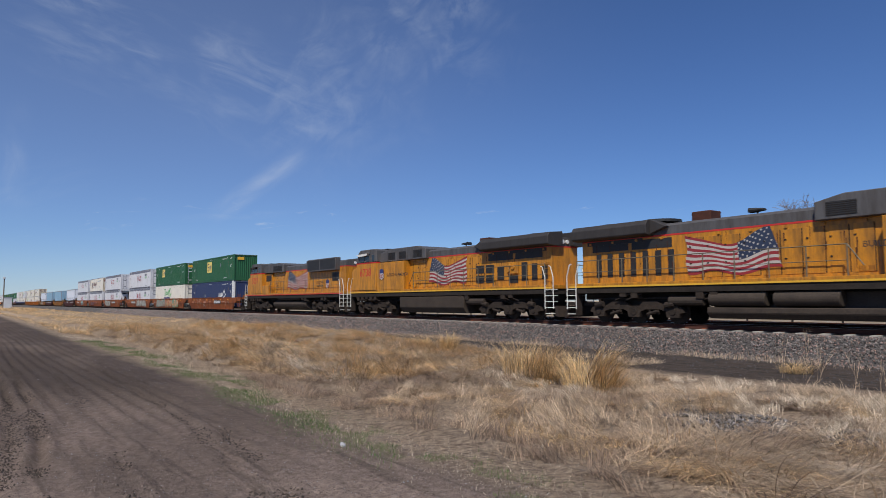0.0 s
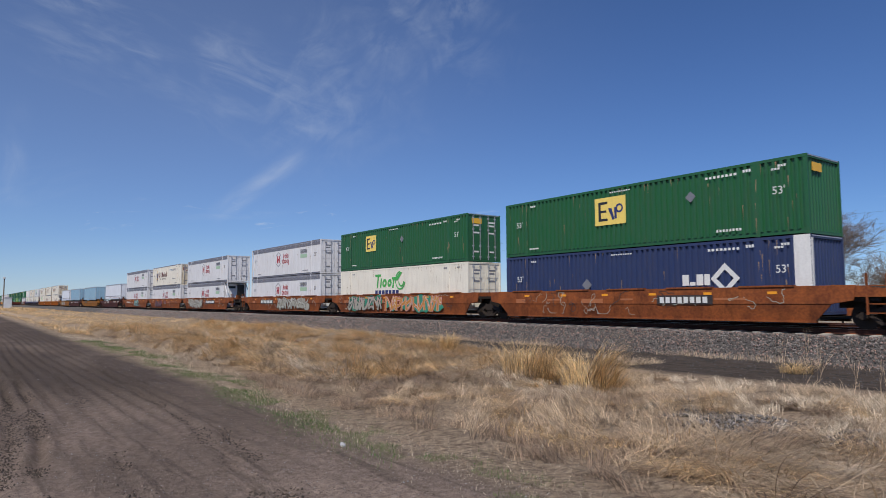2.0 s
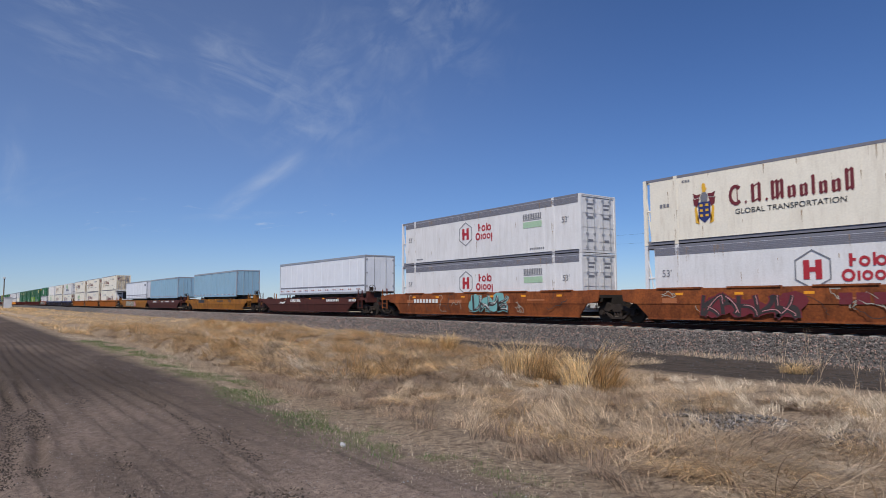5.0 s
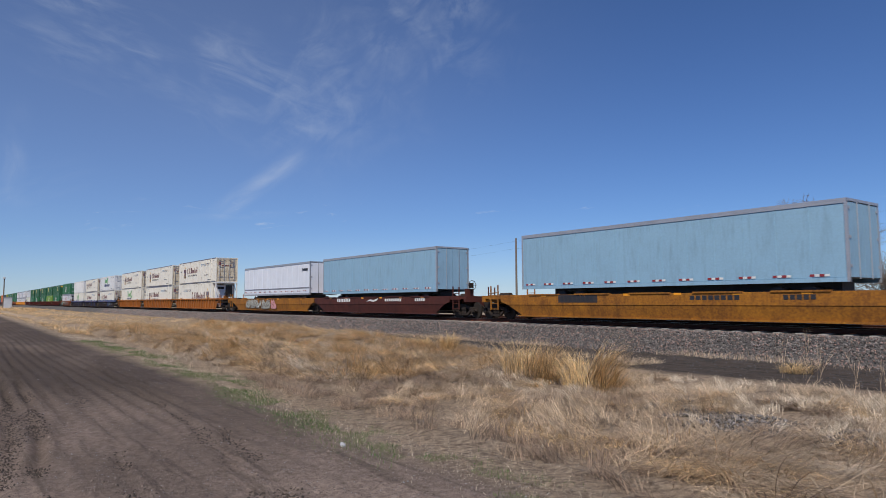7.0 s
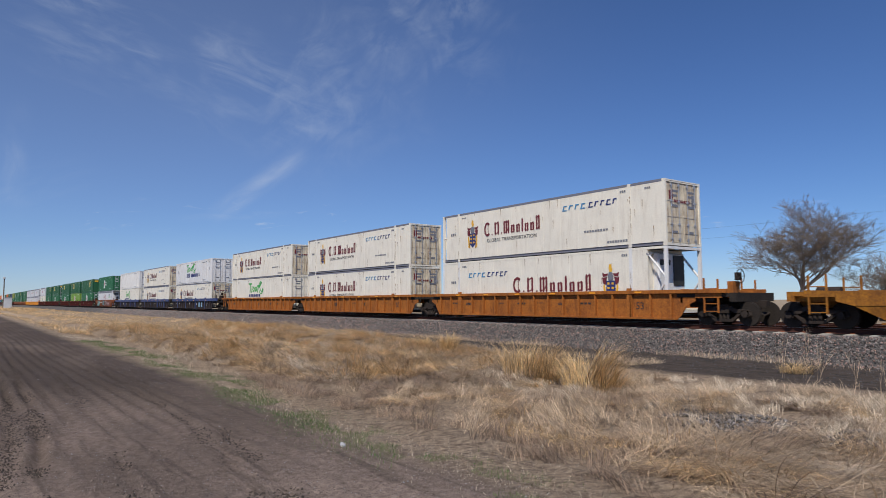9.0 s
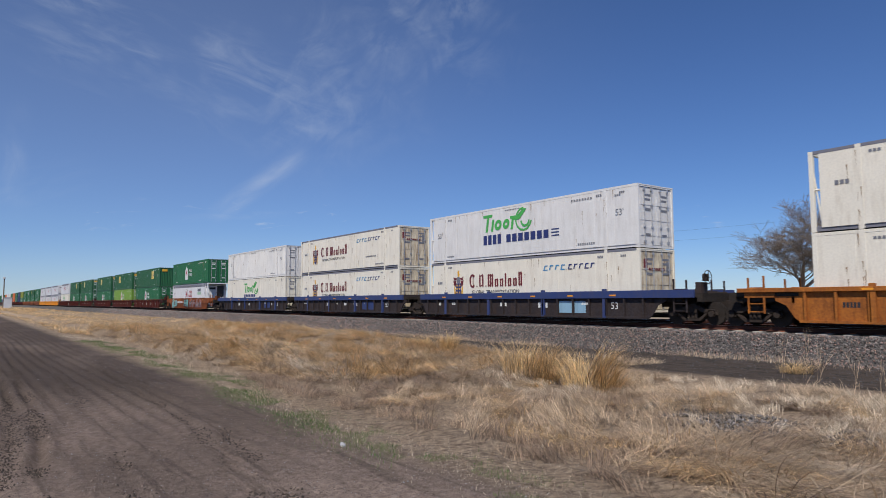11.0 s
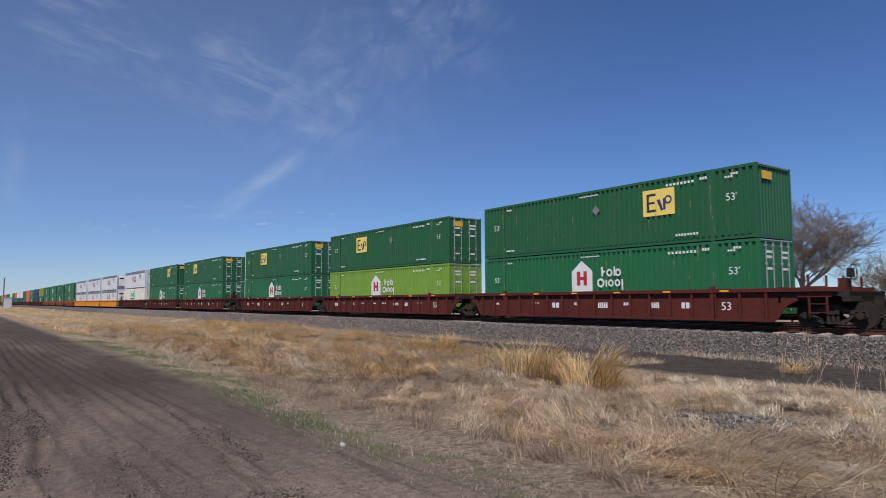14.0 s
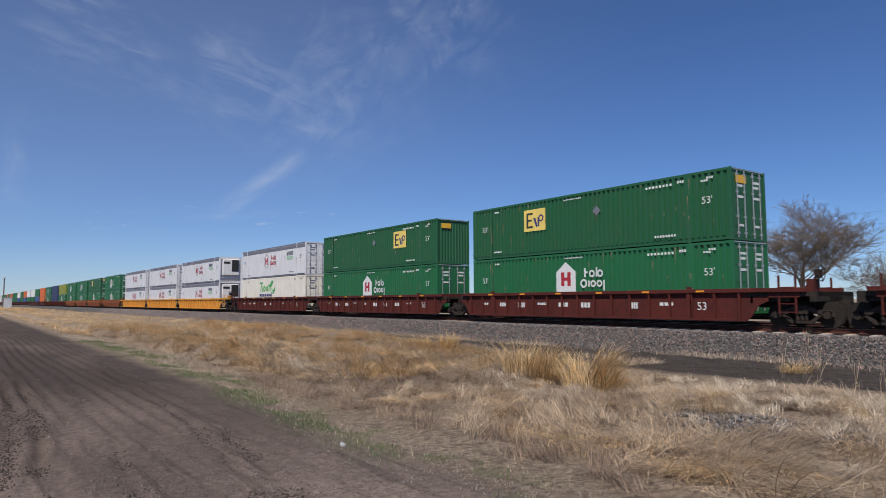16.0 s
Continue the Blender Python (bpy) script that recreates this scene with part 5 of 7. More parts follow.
def emp(x, w=1.6, z0=1.3, z1=2.45):
    def put(c, end):
        flat("logo_panel", [rect(x, x + w, z0, z1)], M["ink_pale"], c, -1, 1.301, "yellow square emblem")
        u, v = w, z1 - z0
        flat("logo_bars", [rect(x + 0.12 * u, x + 0.2 * u, z0 + 0.15 * v, z0 + 0.85 * v), rect(x + 0.2 * u, x + 0.42 * u, z0 + 0.15 * v, z0 + 0.24 * v), rect(x + 0.2 * u, x + 0.38 * u, z0 + 0.46 * v, z0 + 0.54 * v), rect(x + 0.2 * u, x + 0.42 * u, z0 + 0.76 * v, z0 + 0.85 * v)], M["ink_black"], c, -1, 1.305)
        flat("logo_bars", [[(x + 0.44 * u, z0 + 0.6 * v), (x + 0.55 * u, z0 + 0.6 * v), (x + 0.64 * u, z0 + 0.2 * v), (x + 0.58 * u, z0 + 0.15 * v)], [(x + 0.64 * u, z0 + 0.62 * v), (x + 0.72 * u, z0 + 0.62 * v), (x + 0.72 * u, z0 + 0.2 * v), (x + 0.64 * u, z0 + 0.2 * v)]] + ring(x + 0.8 * u, z0 + 0.56 * v, 0.12 * u, 0.05 * u, 10), M["ink_navy"], c, -1, 1.305)
        bm = bmesh.new()
        box(bm, 0.004, 0.01, -0.95, -0.2, 2.3, 2.62)
        part("end_emblem", bm, M["ink_gold"], c)
        flat("warning_diamond", ring(x + w * 0.5 + (4.2 if x < -8 else -3.5), 1.9, 0.24, 0.24, 4), M["ink_grey"], c)
    return put


def hub(tone="ink_red", panel=False, x=-9.1, frame=True, z=1.62):
    def put(c, end):
        if panel:
            flat("logo_panel", [[(x - 0.65, z - 0.9), (x + 0.65, z - 0.9), (x + 0.65, z + 0.35), (x, z + 0.85), (x - 0.65, z + 0.35)]], M["ink_white"], c, -1, 1.301, "white house-shaped emblem")
        elif frame:
            flat("logo_outline", ring(x, z, 0.72, 0.06), M["ink_grey"], c, -1, 1.301, "grey hexagon outline")
        red = M["ink_red"] if tone != "ink_white" or panel else M["ink_white"]
        flat("logo_mark", [rect(x - 0.32, x - 0.1, z - 0.34, z + 0.34), rect(x + 0.1, x + 0.32, z - 0.34, z + 0.34), rect(x - 0.1, x + 0.1, z - 0.08, z + 0.08)], red, c, -1, 1.305)
        ink = M[tone]
        words = [rect(x + 1.2, x + 1.31, z + 0.06, z + 0.5), rect(x + 1.31, x + 1.42, z + 0.24, z + 0.33)] + ring(x + 1.68, z + 0.22, 0.18, 0.09, 12) + [rect(x + 1.93, x + 2.02, z + 0.06, z + 0.5)] + ring(x + 2.18, z + 0.22, 0.18, 0.09, 12)
        words += ring(x + 1.16, z - 0.24, 0.22, 0.1, 12) + [rect(x + 1.44, x + 1.53, z - 0.42, z - 0.1)] + ring(x + 1.75, z - 0.26, 0.17, 0.085, 12) + ring(x + 2.13, z - 0.26, 0.17, 0.085, 12) + [rect(x + 2.36, x + 2.45, z - 0.6, z - 0.1)]
        flat("logo_word", words, ink, c, -1, 1.303)
    return put


def cooled(c, end):
    flat("slogan", bars(-4.1, -2.7, 1.95, 2.25, 11, 0.3) + bars(-4.1, -2.7, 1.9, 1.92, 1, 0.0), M["ink_grey"], c)
    flat("slogan_panel", [rect(-4.1, -2.7, 1.5, 1.82)], M["ink_pale_green"], c)


def crest(c, x, z, k=1.0):
    def at(pts):
        return [(x + a * k, z + b * k) for a, b in pts]

    flat("crest", [at([(-0.27, 0.12), (0.27, 0.12), (0.27, -0.5), (0, -0.74), (-0.27, -0.5)])], M["ink_navy"], c, -1, 1.301, "painted heraldic crest")
    gold = [at([(-0.06, 0.52), (0.06, 0.52), (0.13, 0.66), (0.05, 0.76), (0.08, 0.86), (-0.05, 0.9), (-0.1, 0.74)])]
    gold += [at([(-0.44, -0.1), (-0.36, -0.02), (-0.3, -0.3), (-0.33, -0.62), (-0.22, -0.78), (-0.4, -0.7)]), at([(0.44, -0.1), (0.36, -0.02), (0.3, -0.3), (0.33, -0.62), (0.22, -0.78), (0.4, -0.7)])]
    gold += [at([(a - 0.07, b), (a + 0.07, b), (a + 0.05, b + 0.1), (a - 0.07, b + 0.1)]) for b in (-0.06, -0.27, -0.48) for a in (-0.13, 0.12)]
    flat("crest", gold, M["ink_gold"], c, -1, 1.304)
    flat("crest", [at([(-0.14, 0.14), (0.14, 0.14), (0.17, 0.34), (0.1, 0.5), (-0.1, 0.5), (-0.17, 0.34)])], M["ink_grey"], c, -1, 1.304)
    wings = []
    for q in (-1, 1):
        wings += [at([(q * 0.15, 0.46), (q * 0.34, 0.44), (q * 0.5, 0.52), (q * 0.44, 0.3), (q * 0.2, 0.34)]), at([(q * 0.2, 0.3), (q * 0.42, 0.26), (q * 0.5, 0.3), (q * 0.46, 0.02), (q * 0.3, -0.08), (q * 0.28, 0.14)])]
    flat("crest", wings, M["ink_maroon"], c, -1, 1.304)


def gothic(c, x0, x1, z, h):
    """A maroon word mark as plain shapes: broken uprights with pointed feet, in its rhythm of heights."""
    cells = ((1.25, 1.0, 0), (0.3, 0.16, 1), (1.25, 1.0, 2), (0.3, 0.16, 1), (1.25, 1.0, 3), (0.85, 0.62, 2), (0.8, 0.62, 2), (0.4, 1.0, 1), (0.8, 0.62, 2), (0.85, 0.62, 2), (0.8, 1.05, 2))
    unit = (x1 - x0) / (sum(w for w, r, n in cells) + 0.2 * len(cells))
    x, out = x0, []
    for w, r, n in cells:
        w, tall = w * unit, r * h
        if n == 0:
            out += ribbon([(x + w * 0.5 + w * 0.44 * math.cos(a), z + tall * 0.5 + tall * 0.46 * math.sin(a)) for a in (math.pi * (0.28 + 1.44 * k / 10) for k in range(11))], 0.17 * h)
            out += ribbon([(x + w * 0.62, z + tall * 0.88), (x + w * 0.62, z + tall * 0.14)], 0.06 * h)
        for k in range(n):
            u = x + w * ((k + 0.5) / n)
            q = min(0.085 * h, w / n * 0.36)
            out.append([(u - q, z + q), (u, z - 0.02 * h), (u + q, z + q), (u + q, z + tall - q), (u, z + tall), (u - q, z + tall - q)])
            if k:
                v = x + w * ((k - 0.5) / n)
                out += ribbon([(v, z + tall * 0.78), (u, z + tall * 0.98)], 0.07 * h)
                out += ribbon([(v, z + tall * 0.04), (u, z + tall * (0.2 if k % 2 else 0.5))], 0.06 * h)
        x += w + 0.2 * unit
    flat("logo_word", out, M["ink_maroon"], c, -1, 1.303, "maroon word mark")


def slanted(x0, x1, z0, z1, n):
    """A word of a trade name as leaning plain blocks."""
    step = (x1 - x0) / n
    out = []
    for i in range(n):
        a, b = x0 + i * step, x0 + (i + 0.74) * step
        out += ribbon([(a, z0), (b, z0)], 0.05) if i % 3 == 0 else []
        out += [[(a, z0), (a + 0.22 * step, z0), (a + 0.42 * step, z1), (a + 0.2 * step, z1)], [(a + 0.2 * step, z1 - 0.055), (b, z1 - 0.055), (b + 0.05 * step, z1), (a + 0.2 * step, z1)]]
    return out


def england(up=True):
    def put(c, end):
        if up:
            crest(c, -13.2, 1.5)
            gothic(c, -12.1, -7.5, 1.35, 0.75)
            lettering("GLOBAL TRANSPORTATION", 0.28, M["ink_black"], c, -11.9, 0.98, -1.303, 0.004, "slogan", 1.13)
            flat("slogan", slanted(-6.0, -4.4, 2.12, 2.36, 4), M["ink_sky"], c)
            flat("slogan", slanted(-4.3, -2.5, 2.12, 2.36, 5), M["ink_navy"], c)
        else:
            crest(c, -3.05, 1.35)
            gothic(c, -9.7, -4.1, 1.0, 0.8)
            flat("slogan", slanted(-13.6, -12.0, 1.95, 2.19, 4), M["ink_sky"], c)
            flat("slogan", slanted(-11.9, -10.1, 1.95, 2.19, 5), M["ink_navy"], c)
        flat("stencil", bars(-4.6, -3.1, 0.9, 1.0, 9) + bars(-3.2, -2.0, 0.3, 0.4, 8) + bars(-15.3, -14.8, 1.6, 1.75, 3), M["ink_grey"], c)
        if up:
            bm = bmesh.new()
            box(bm, -0.024, -0.017, -1.0, -0.74, 2.0, 2.42)
            part("door_emblem", bm, M["ink_maroon"], c, "maroon square door emblem")
            bm = bmesh.new()
            box(bm, -0.024, -0.017, 0.66, 0.9, 1.75, 2.3)
            part("door_emblem", bm, M["ink_grey"], c)
            bm = bmesh.new()
            for k in range(7):
                box(bm, -0.024, -0.018, -0.62 + 0.17 * k, -0.5 + 0.17 * k, 1.9, 2.02)
            part("door_mark", bm, M["ink_maroon"], c)["kind"] = "stuff"
    return put


def tiger(x0, x1, z, cool=False):
    def put(c, end):
        w = x1 - x0
        h = 0.24 * w
        ws = []
        for a, b, r in ((0.0, 0.14, 1.0), (0.17, 0.2, 0.7), (0.23, 0.37, 0.7), (0.4, 0.53, 0.7), (0.56, 0.62, 0.75)):
            p, q, top = x0 + a * w, x0 + b * w, z + r * h
            if b - a > 0.1 and a:
                ws += [[(u + (v - z) * 0.18, v) for u, v in p4] for p4 in ring((p + q) / 2, (z + top) / 2, (q - p) * 0.52, 0.045 * w, 14)]
            else:
                mid = (p + q) / 2
                ws += [[(mid - 0.022 * w, z), (mid + 0.022 * w, z), (mid + 0.022 * w + (top - z) * 0.18, top), (mid - 0.022 * w + (top - z) * 0.18, top)]]
                if b - a > 0.05:
                    ws += [[(p, top - 0.16 * h), (q + 0.05 * w, top - 0.16 * h), (q + 0.06 * w, top), (p, top)]]
        flat("logo_word", ws, M["ink_green"], c, -1, 1.303, "green word mark")
        cx, cz = x0 + 0.82 * w, z + 0.5 * h
        flat("logo_head", ring(cx, cz, 0.16 * w, 0.025 * w, 14)[:10] + ring(cx + 0.03 * w, cz - 0.02 * w, 0.09 * w, 0.03 * w, 12)[3:9] + [[(cx - 0.2 * w, cz + 0.02), (cx, cz + 0.14 * w), (cx + 0.06 * w, cz + 0.13 * w), (cx - 0.08 * w, cz)]], M["ink_green"], c, -1, 1.305, "green animal-head emblem")
        if cool:
            flat("logo_word", bars(x0, x0 + 0.4 * w, z - 0.72, z - 0.18, 4, 0.25) + bars(x0 + 0.48 * w, x0 + 1.3 * w, z - 0.68, z - 0.25, 7, 0.25) + [rect(x0 + 1.32 * w, x0 + 1.45 * w, z - 0.3 - 0.16 * k, z - 0.24 - 0.16 * k) for k in range(3)], M["ink_navy"], c)
        else:
            flat("logo_word", bars(x0, x0 + w * 0.8, z - 0.42, z - 0.16, 7, 0.25), M["ink_navy"], c)
    return put


def umax(c, end):
    flat("logo_word", [rect(-5.2, -4.9, 1.15, 1.6), rect(-4.85, -4.6, 1.15, 1.3), rect(-4.55, -4.25, 1.15, 1.6), rect(-4.2, -3.95, 1.15, 1.6)], M["ink_white"], c)
    flat("logo_mark", ring(-3.3, 1.4, 0.62, 0.26, 4), M["ink_white"], c)
    flat("warning_diamond", ring(-10.4, 1.3, 0.3, 0.3, 4), M["ink_grey"], c)
    bm = bmesh.new()
    box(bm, 0.002, 0.008, -HALF, -HALF + 0.16, 0.12, TALL - 0.12)
    part("post_band", bm, M["white"], c)
    flat("post_band", [rect(-0.6, -0.01, 0.0, TALL)], M["white"], c, -1, 1.3005, "white end band")


BUILT = {}
KINDS = {
    "emp_a": lambda: container(M["green"], "green corrugated container with yellow square emblem", decals=(ft53(0), emp(-9.8, 1.8, 1.15, 2.45)), front="corr"),
    "emp_b": lambda: container(M["green"], "green corrugated container with yellow square emblem", decals=(ft53(0), emp(-12.2, 1.5))),
    "emp_l": lambda: container(M["green"], "green corrugated container with yellow square emblem", decals=(ft53(0), emp(-11.8))),
    "emp_r": lambda: container(M["green"], "green corrugated container with yellow square emblem", decals=(ft53(0), emp(-5.2)), front="corr"),
    "hub_g": lambda: container(M["green_hub"], "bright green corrugated container with white house emblem", decals=(ft53(0), hub("ink_white", True, -8.85))),
    "hub_gw": lambda: container(M["green_hub"], "bright green corrugated container with white hexagon emblem", decals=(ft53(0), hub("ink_white", True, -9.3, z=1.5))),
    "lime": lambda: container(M["lime"], "lime green corrugated container with white house emblem", decals=(ft53(0), hub("ink_white", True, -8.85))),
    "umax": lambda: container(M["navy"], "navy blue corrugated container with white diamond emblem", front="corr", decals=(ft53(0), umax)),
    "hub_w": lambda: container(M["hub_white"], "white smooth-sided container with red emblem", "flat", gap_rear=0.5, band="grey_band", rail=M["grey_band"], decals=(ft53(1), hub("ink_red"), cooled)),
    "hub_wr": lambda: container(M["hub_white"], "white refrigerated container with grey top band", "flat", "reefer", 0.25, 0.2, "grey_band", rail=M["grey_band"], decals=(ft53(1), hub("ink_red"), cooled)),
    "hub_wo": lambda: container(M["hub_white"], "white refrigerated container with open end frame", "flat", "reefer", 1.05, 0.5, "grey_band", rail=M["grey_band"], decals=(ft53(1), hub("ink_red"), cooled)),
    "cre": lambda: container(M["cream"], "off-white refrigerated container with maroon lettering", "flat", gap_rear=0.35, end=M["cream_end"], posts=M["cream"], rail=M["grey_band"], decals=(england(True),)),
    "cre_low": lambda: container(M["cream"], "off-white refrigerated container with open end frame", "flat", "reefer", 1.0, 0.0, posts=M["white"], decals=(england(False),)),
    "tiger": lambda: container(M["cream"], "cream container with green animal-head emblem", "flat", end=M["cream"], decals=(tiger(-10.8, -6.7, 1.5),)),
    "tce": lambda: container(M["white"], "white container with green and blue emblem", "flat", gap_rear=0.35, end=M["white"], decals=(tiger(-10.8, -6.7, 1.55, True), ft53(1))),
    "plain_w": lambda: container(M["white"], "plain white corrugated container with small stencils", decals=(ft53(1),)),
    "olive": lambda: container(M["olive"], "olive yellow corrugated container on the train", lite=True),
    "navy": lambda: container(M["navy"], "navy blue corrugated container on the train", lite=True),
    "orange": lambda: container(M["orange_box"], "orange corrugated container on the train", lite=True),
    "blue": lambda: container(M["blue_box"], "blue corrugated container on the train", lite=True),
    "far_green": lambda: container(M["green_hub"], "bright green corrugated container on the train", lite=True),
    "far_white": lambda: container(M["white"], "white corrugated container on the train", lite=True),
    "grey": lambda: container(M["grey_band"], "grey corrugated container on the train", lite=True),
}
BASE = {"plate": 0.46, "ribbed": 0.46, "spine": 0.46}


def load(kind, x8, z):
    if kind not in BUILT:
        ob = BUILT[kind] = KINDS[kind]()
    else:
        ob = copy_thing(BUILT[kind], Matrix.Identity(4))
    MOVING.append((ob, x8, z))
    return ob


def trailer(mat, label, x8, skirt, decal=None):
    """A highway trailer body riding in a low well; its wheels are sunk between the sills."""
    t = thing("trailer", label, "semi-trailer", "trailers on the train")
    z0, z1 = 1.62, 4.5
    bm = bmesh.new()
    box(bm, -LEN + 0.06, -0.06, -1.27, 1.27, z0 + 0.14, z1 - 0.06)
    part("body", bm, mat, t, "", 0.02)
    for s in (-1, 1):
        y0, y1 = sorted((s * 1.262, s * 1.295))
        bm = bmesh.new()
        box(bm, -LEN, 0, y0, y1, z1 - 0.17, z1)
        part("top_rail", bm, M["silver"], t)
        bm = bmesh.new()
        box(bm, -LEN, 0, y0, y1, z0, z0 + 0.15)
        part("bottom_rail", bm, M["silver"] if skirt else mat, t)
        y0, y1 = sorted((s * 1.268, s * 1.284))
        n = 13
        for i in range(n + 1):
            x = -LEN + 0.05 + (LEN - 0.15) * i / n
            shared("side_post", ("tpost", mat.name, s), lambda q: box(q, 0, 0.07, y0, y1, z0 + 0.15, z1 - 0.12), mat, t, pose(x, 0, 0))
        if skirt:
            bm = bmesh.new()
            box(bm, -LEN + 0.2, -0.1, *sorted((s * 1.27, s * 1.288)), z0 + 0.55, z0 + 0.66)
            part("rub_rail", bm, M["grey_band"], t)
    bm = bmesh.new()
    box(bm, -LEN + 0.02, -0.02, -1.26, 1.26, z1 - 0.05, z1 - 0.01)
    part("roof", bm, M["silver"], t)
    for x in (-LEN, -0.1):
        bm = bmesh.new()
        for s in (-1, 1):
            y0, y1 = sorted((s * 1.22, s * 1.3))
            box(bm, x, x + 0.1, y0, y1, z0, z1)
        box(bm, x, x + 0.1, -1.22, 1.22, z1 - 0.1, z1)
        part("end_frame", bm, M["silver"], t)
    for s in (-1, 1):
        bm = bmesh.new()
        y0, y1 = sorted((s * 0.012, s * 1.2))
        box(bm, -0.05, -0.02, y0, y1, z0 + 0.16, z1 - 0.14)
        d = part("door", bm, mat, t)
        bm = bmesh.new()
        tube(bm, (0.0, s * 0.5, z0 + 0.1), (0.0, s * 0.5, z1 - 0.1), 0.02, 6)
        for z in (z0 + 0.5, z0 + 1.5, z0 + 2.5):
            box(bm, -0.03, 0.01, s * 1.14 - 0.05, s * 1.14 + 0.05, z, z + 0.1)
        part("lock_rod", bm, M["silver"], d)
    red, wht = [], []
    for i in range(12):
        x = -LEN + 0.3 + i * 1.32
        z = z0 + (0.3 if skirt else 0.2)
        red += [rect(x, x + 0.16, z, z + 0.085), rect(x + 0.34, x + 0.5, z, z + 0.085)]
        wht += [rect(x + 0.17, x + 0.33, z, z + 0.085), rect(x + 0.51, x + 0.67, z, z + 0.085)]
    flat("reflective_tape", red, M["flag_red"], t, -1, 1.292 if not skirt else 1.298)
    flat("reflective_tape", wht, M["ink_white"], t, -1, 1.292 if not skirt else 1.298)
    bm = bmesh.new()
    for x in (-13.5, -12.3, -2.6, -1.4):
        tube(bm, (x, -1.1, 1.0), (x, -0.75, 1.0), 0.5, 18)
        tube(bm, (x, 0.75, 1.0), (x, 1.1, 1.0), 0.5, 18)
    box(bm, -14.5, -0.6, -0.5, 0.5, 1.2, z0 + 0.02)
    part("running_gear", bm, M["black"], t, "black tyres and underframe")
    if decal:
        flat("emblem", [rect(-1.7, -1.55, 3.7, 3.95), rect(-1.45, -0.5, 3.72, 3.92)], M["ink_black"], t, -1, 1.292)
    MOVING.append((t, x8, 0.0))


# ---- train: make-up, front to rear ----
LOW, UPP = 0.46, 3.38


def rusty(i):
    def put(car):
        scribbles(car, 16 if i == 0 else 8, 90 + i)
        scribbles(car, 7, 190 + i, "spray_dark", 1.4845)
        flat("patch", [rect(-15.2 + 2.3 * k, -14.5 + 2.3 * k + 0.3 * (k % 3), 0.9 + 0.12 * (k % 2), 1.1) for k in range(6)], M["ink_faded"], car, -1, 1.483)
        if i == 0:
            number_board(car, -6.2, -3.9)
        elif i == 1:
            graffiti(car, -14.7, -9.6, ("spray_green", "spray_grey", "spray_dark", "spray_pink"), 5)
            graffiti(car, -9.3, -2.2, ("spray_green", "spray_gold", "spray_pink", "ink_white"), 6)
        elif i == 2:
            number_board(car, -12.9, -9.9)
            graffiti(car, -9.0, -2.0, ("spray_grey", "spray_grey", "spray_dark", "ink_white"), 8)
        elif i == 3:
            graffiti(car, -14.6, -8.3, ("spray_grey", "spray_grey", "spray_dark", "ink_white"), 9)
            number_board(car, -7.2, -4.0)
            lettering("53", 0.5, M["spray_dark"], car, -15.9, 0.8, -1.49)
        elif i == 4:
            graffiti(car, -13.6, -9.4, ("ink_maroon", "spray_dark", "ink_maroon", "spray_pink"), 10, z1=1.3)
            flat("logo_word", bars(-8.2, -6.6, 0.85, 1.25, 3, 0.2), M["ink_maroon"], car, -1, 1.486)
        elif i == 6:
            graffiti(car, -15.4, -13.0, ("spray_teal", "spray_teal", "spray_dark", "ink_white"), 21)
            number_board(car, -12.7, -10.2, board=False)
            graffiti(car, -9.8, -7.6, ("spray_dark", "spray_teal", "spray_dark", "spray_teal"), 22)
            graffiti(car, -7.2, -2.0, ("rust_well", "spray_dark", "spray_pink", "ink_white"), 23)
        else:
            number_board(car, -14.4, -11.6, board=False)
            graffiti(car, -8.4, -5.4, ("spray_teal", "spray_dark", "spray_teal", "ink_white"), 12)
    return put


def fleet(seed, tone="ink_white"):
    def put(car):
        rng = random.Random(seed)
        lettering("53", 0.45, M[tone], car, -1.6, 0.62, -1.404)
        shapes = []
        for i in range(9):
            if rng.random() < 0.75:
                x = -15.2 + i * 1.48
                shapes += bars(x, x + rng.uniform(0.35, 0.75), 0.75 + rng.uniform(-0.1, 0.15), 0.92, rng.randint(2, 5))
        flat("car_mark", shapes, M[tone], car, -1, 1.403)
    return put


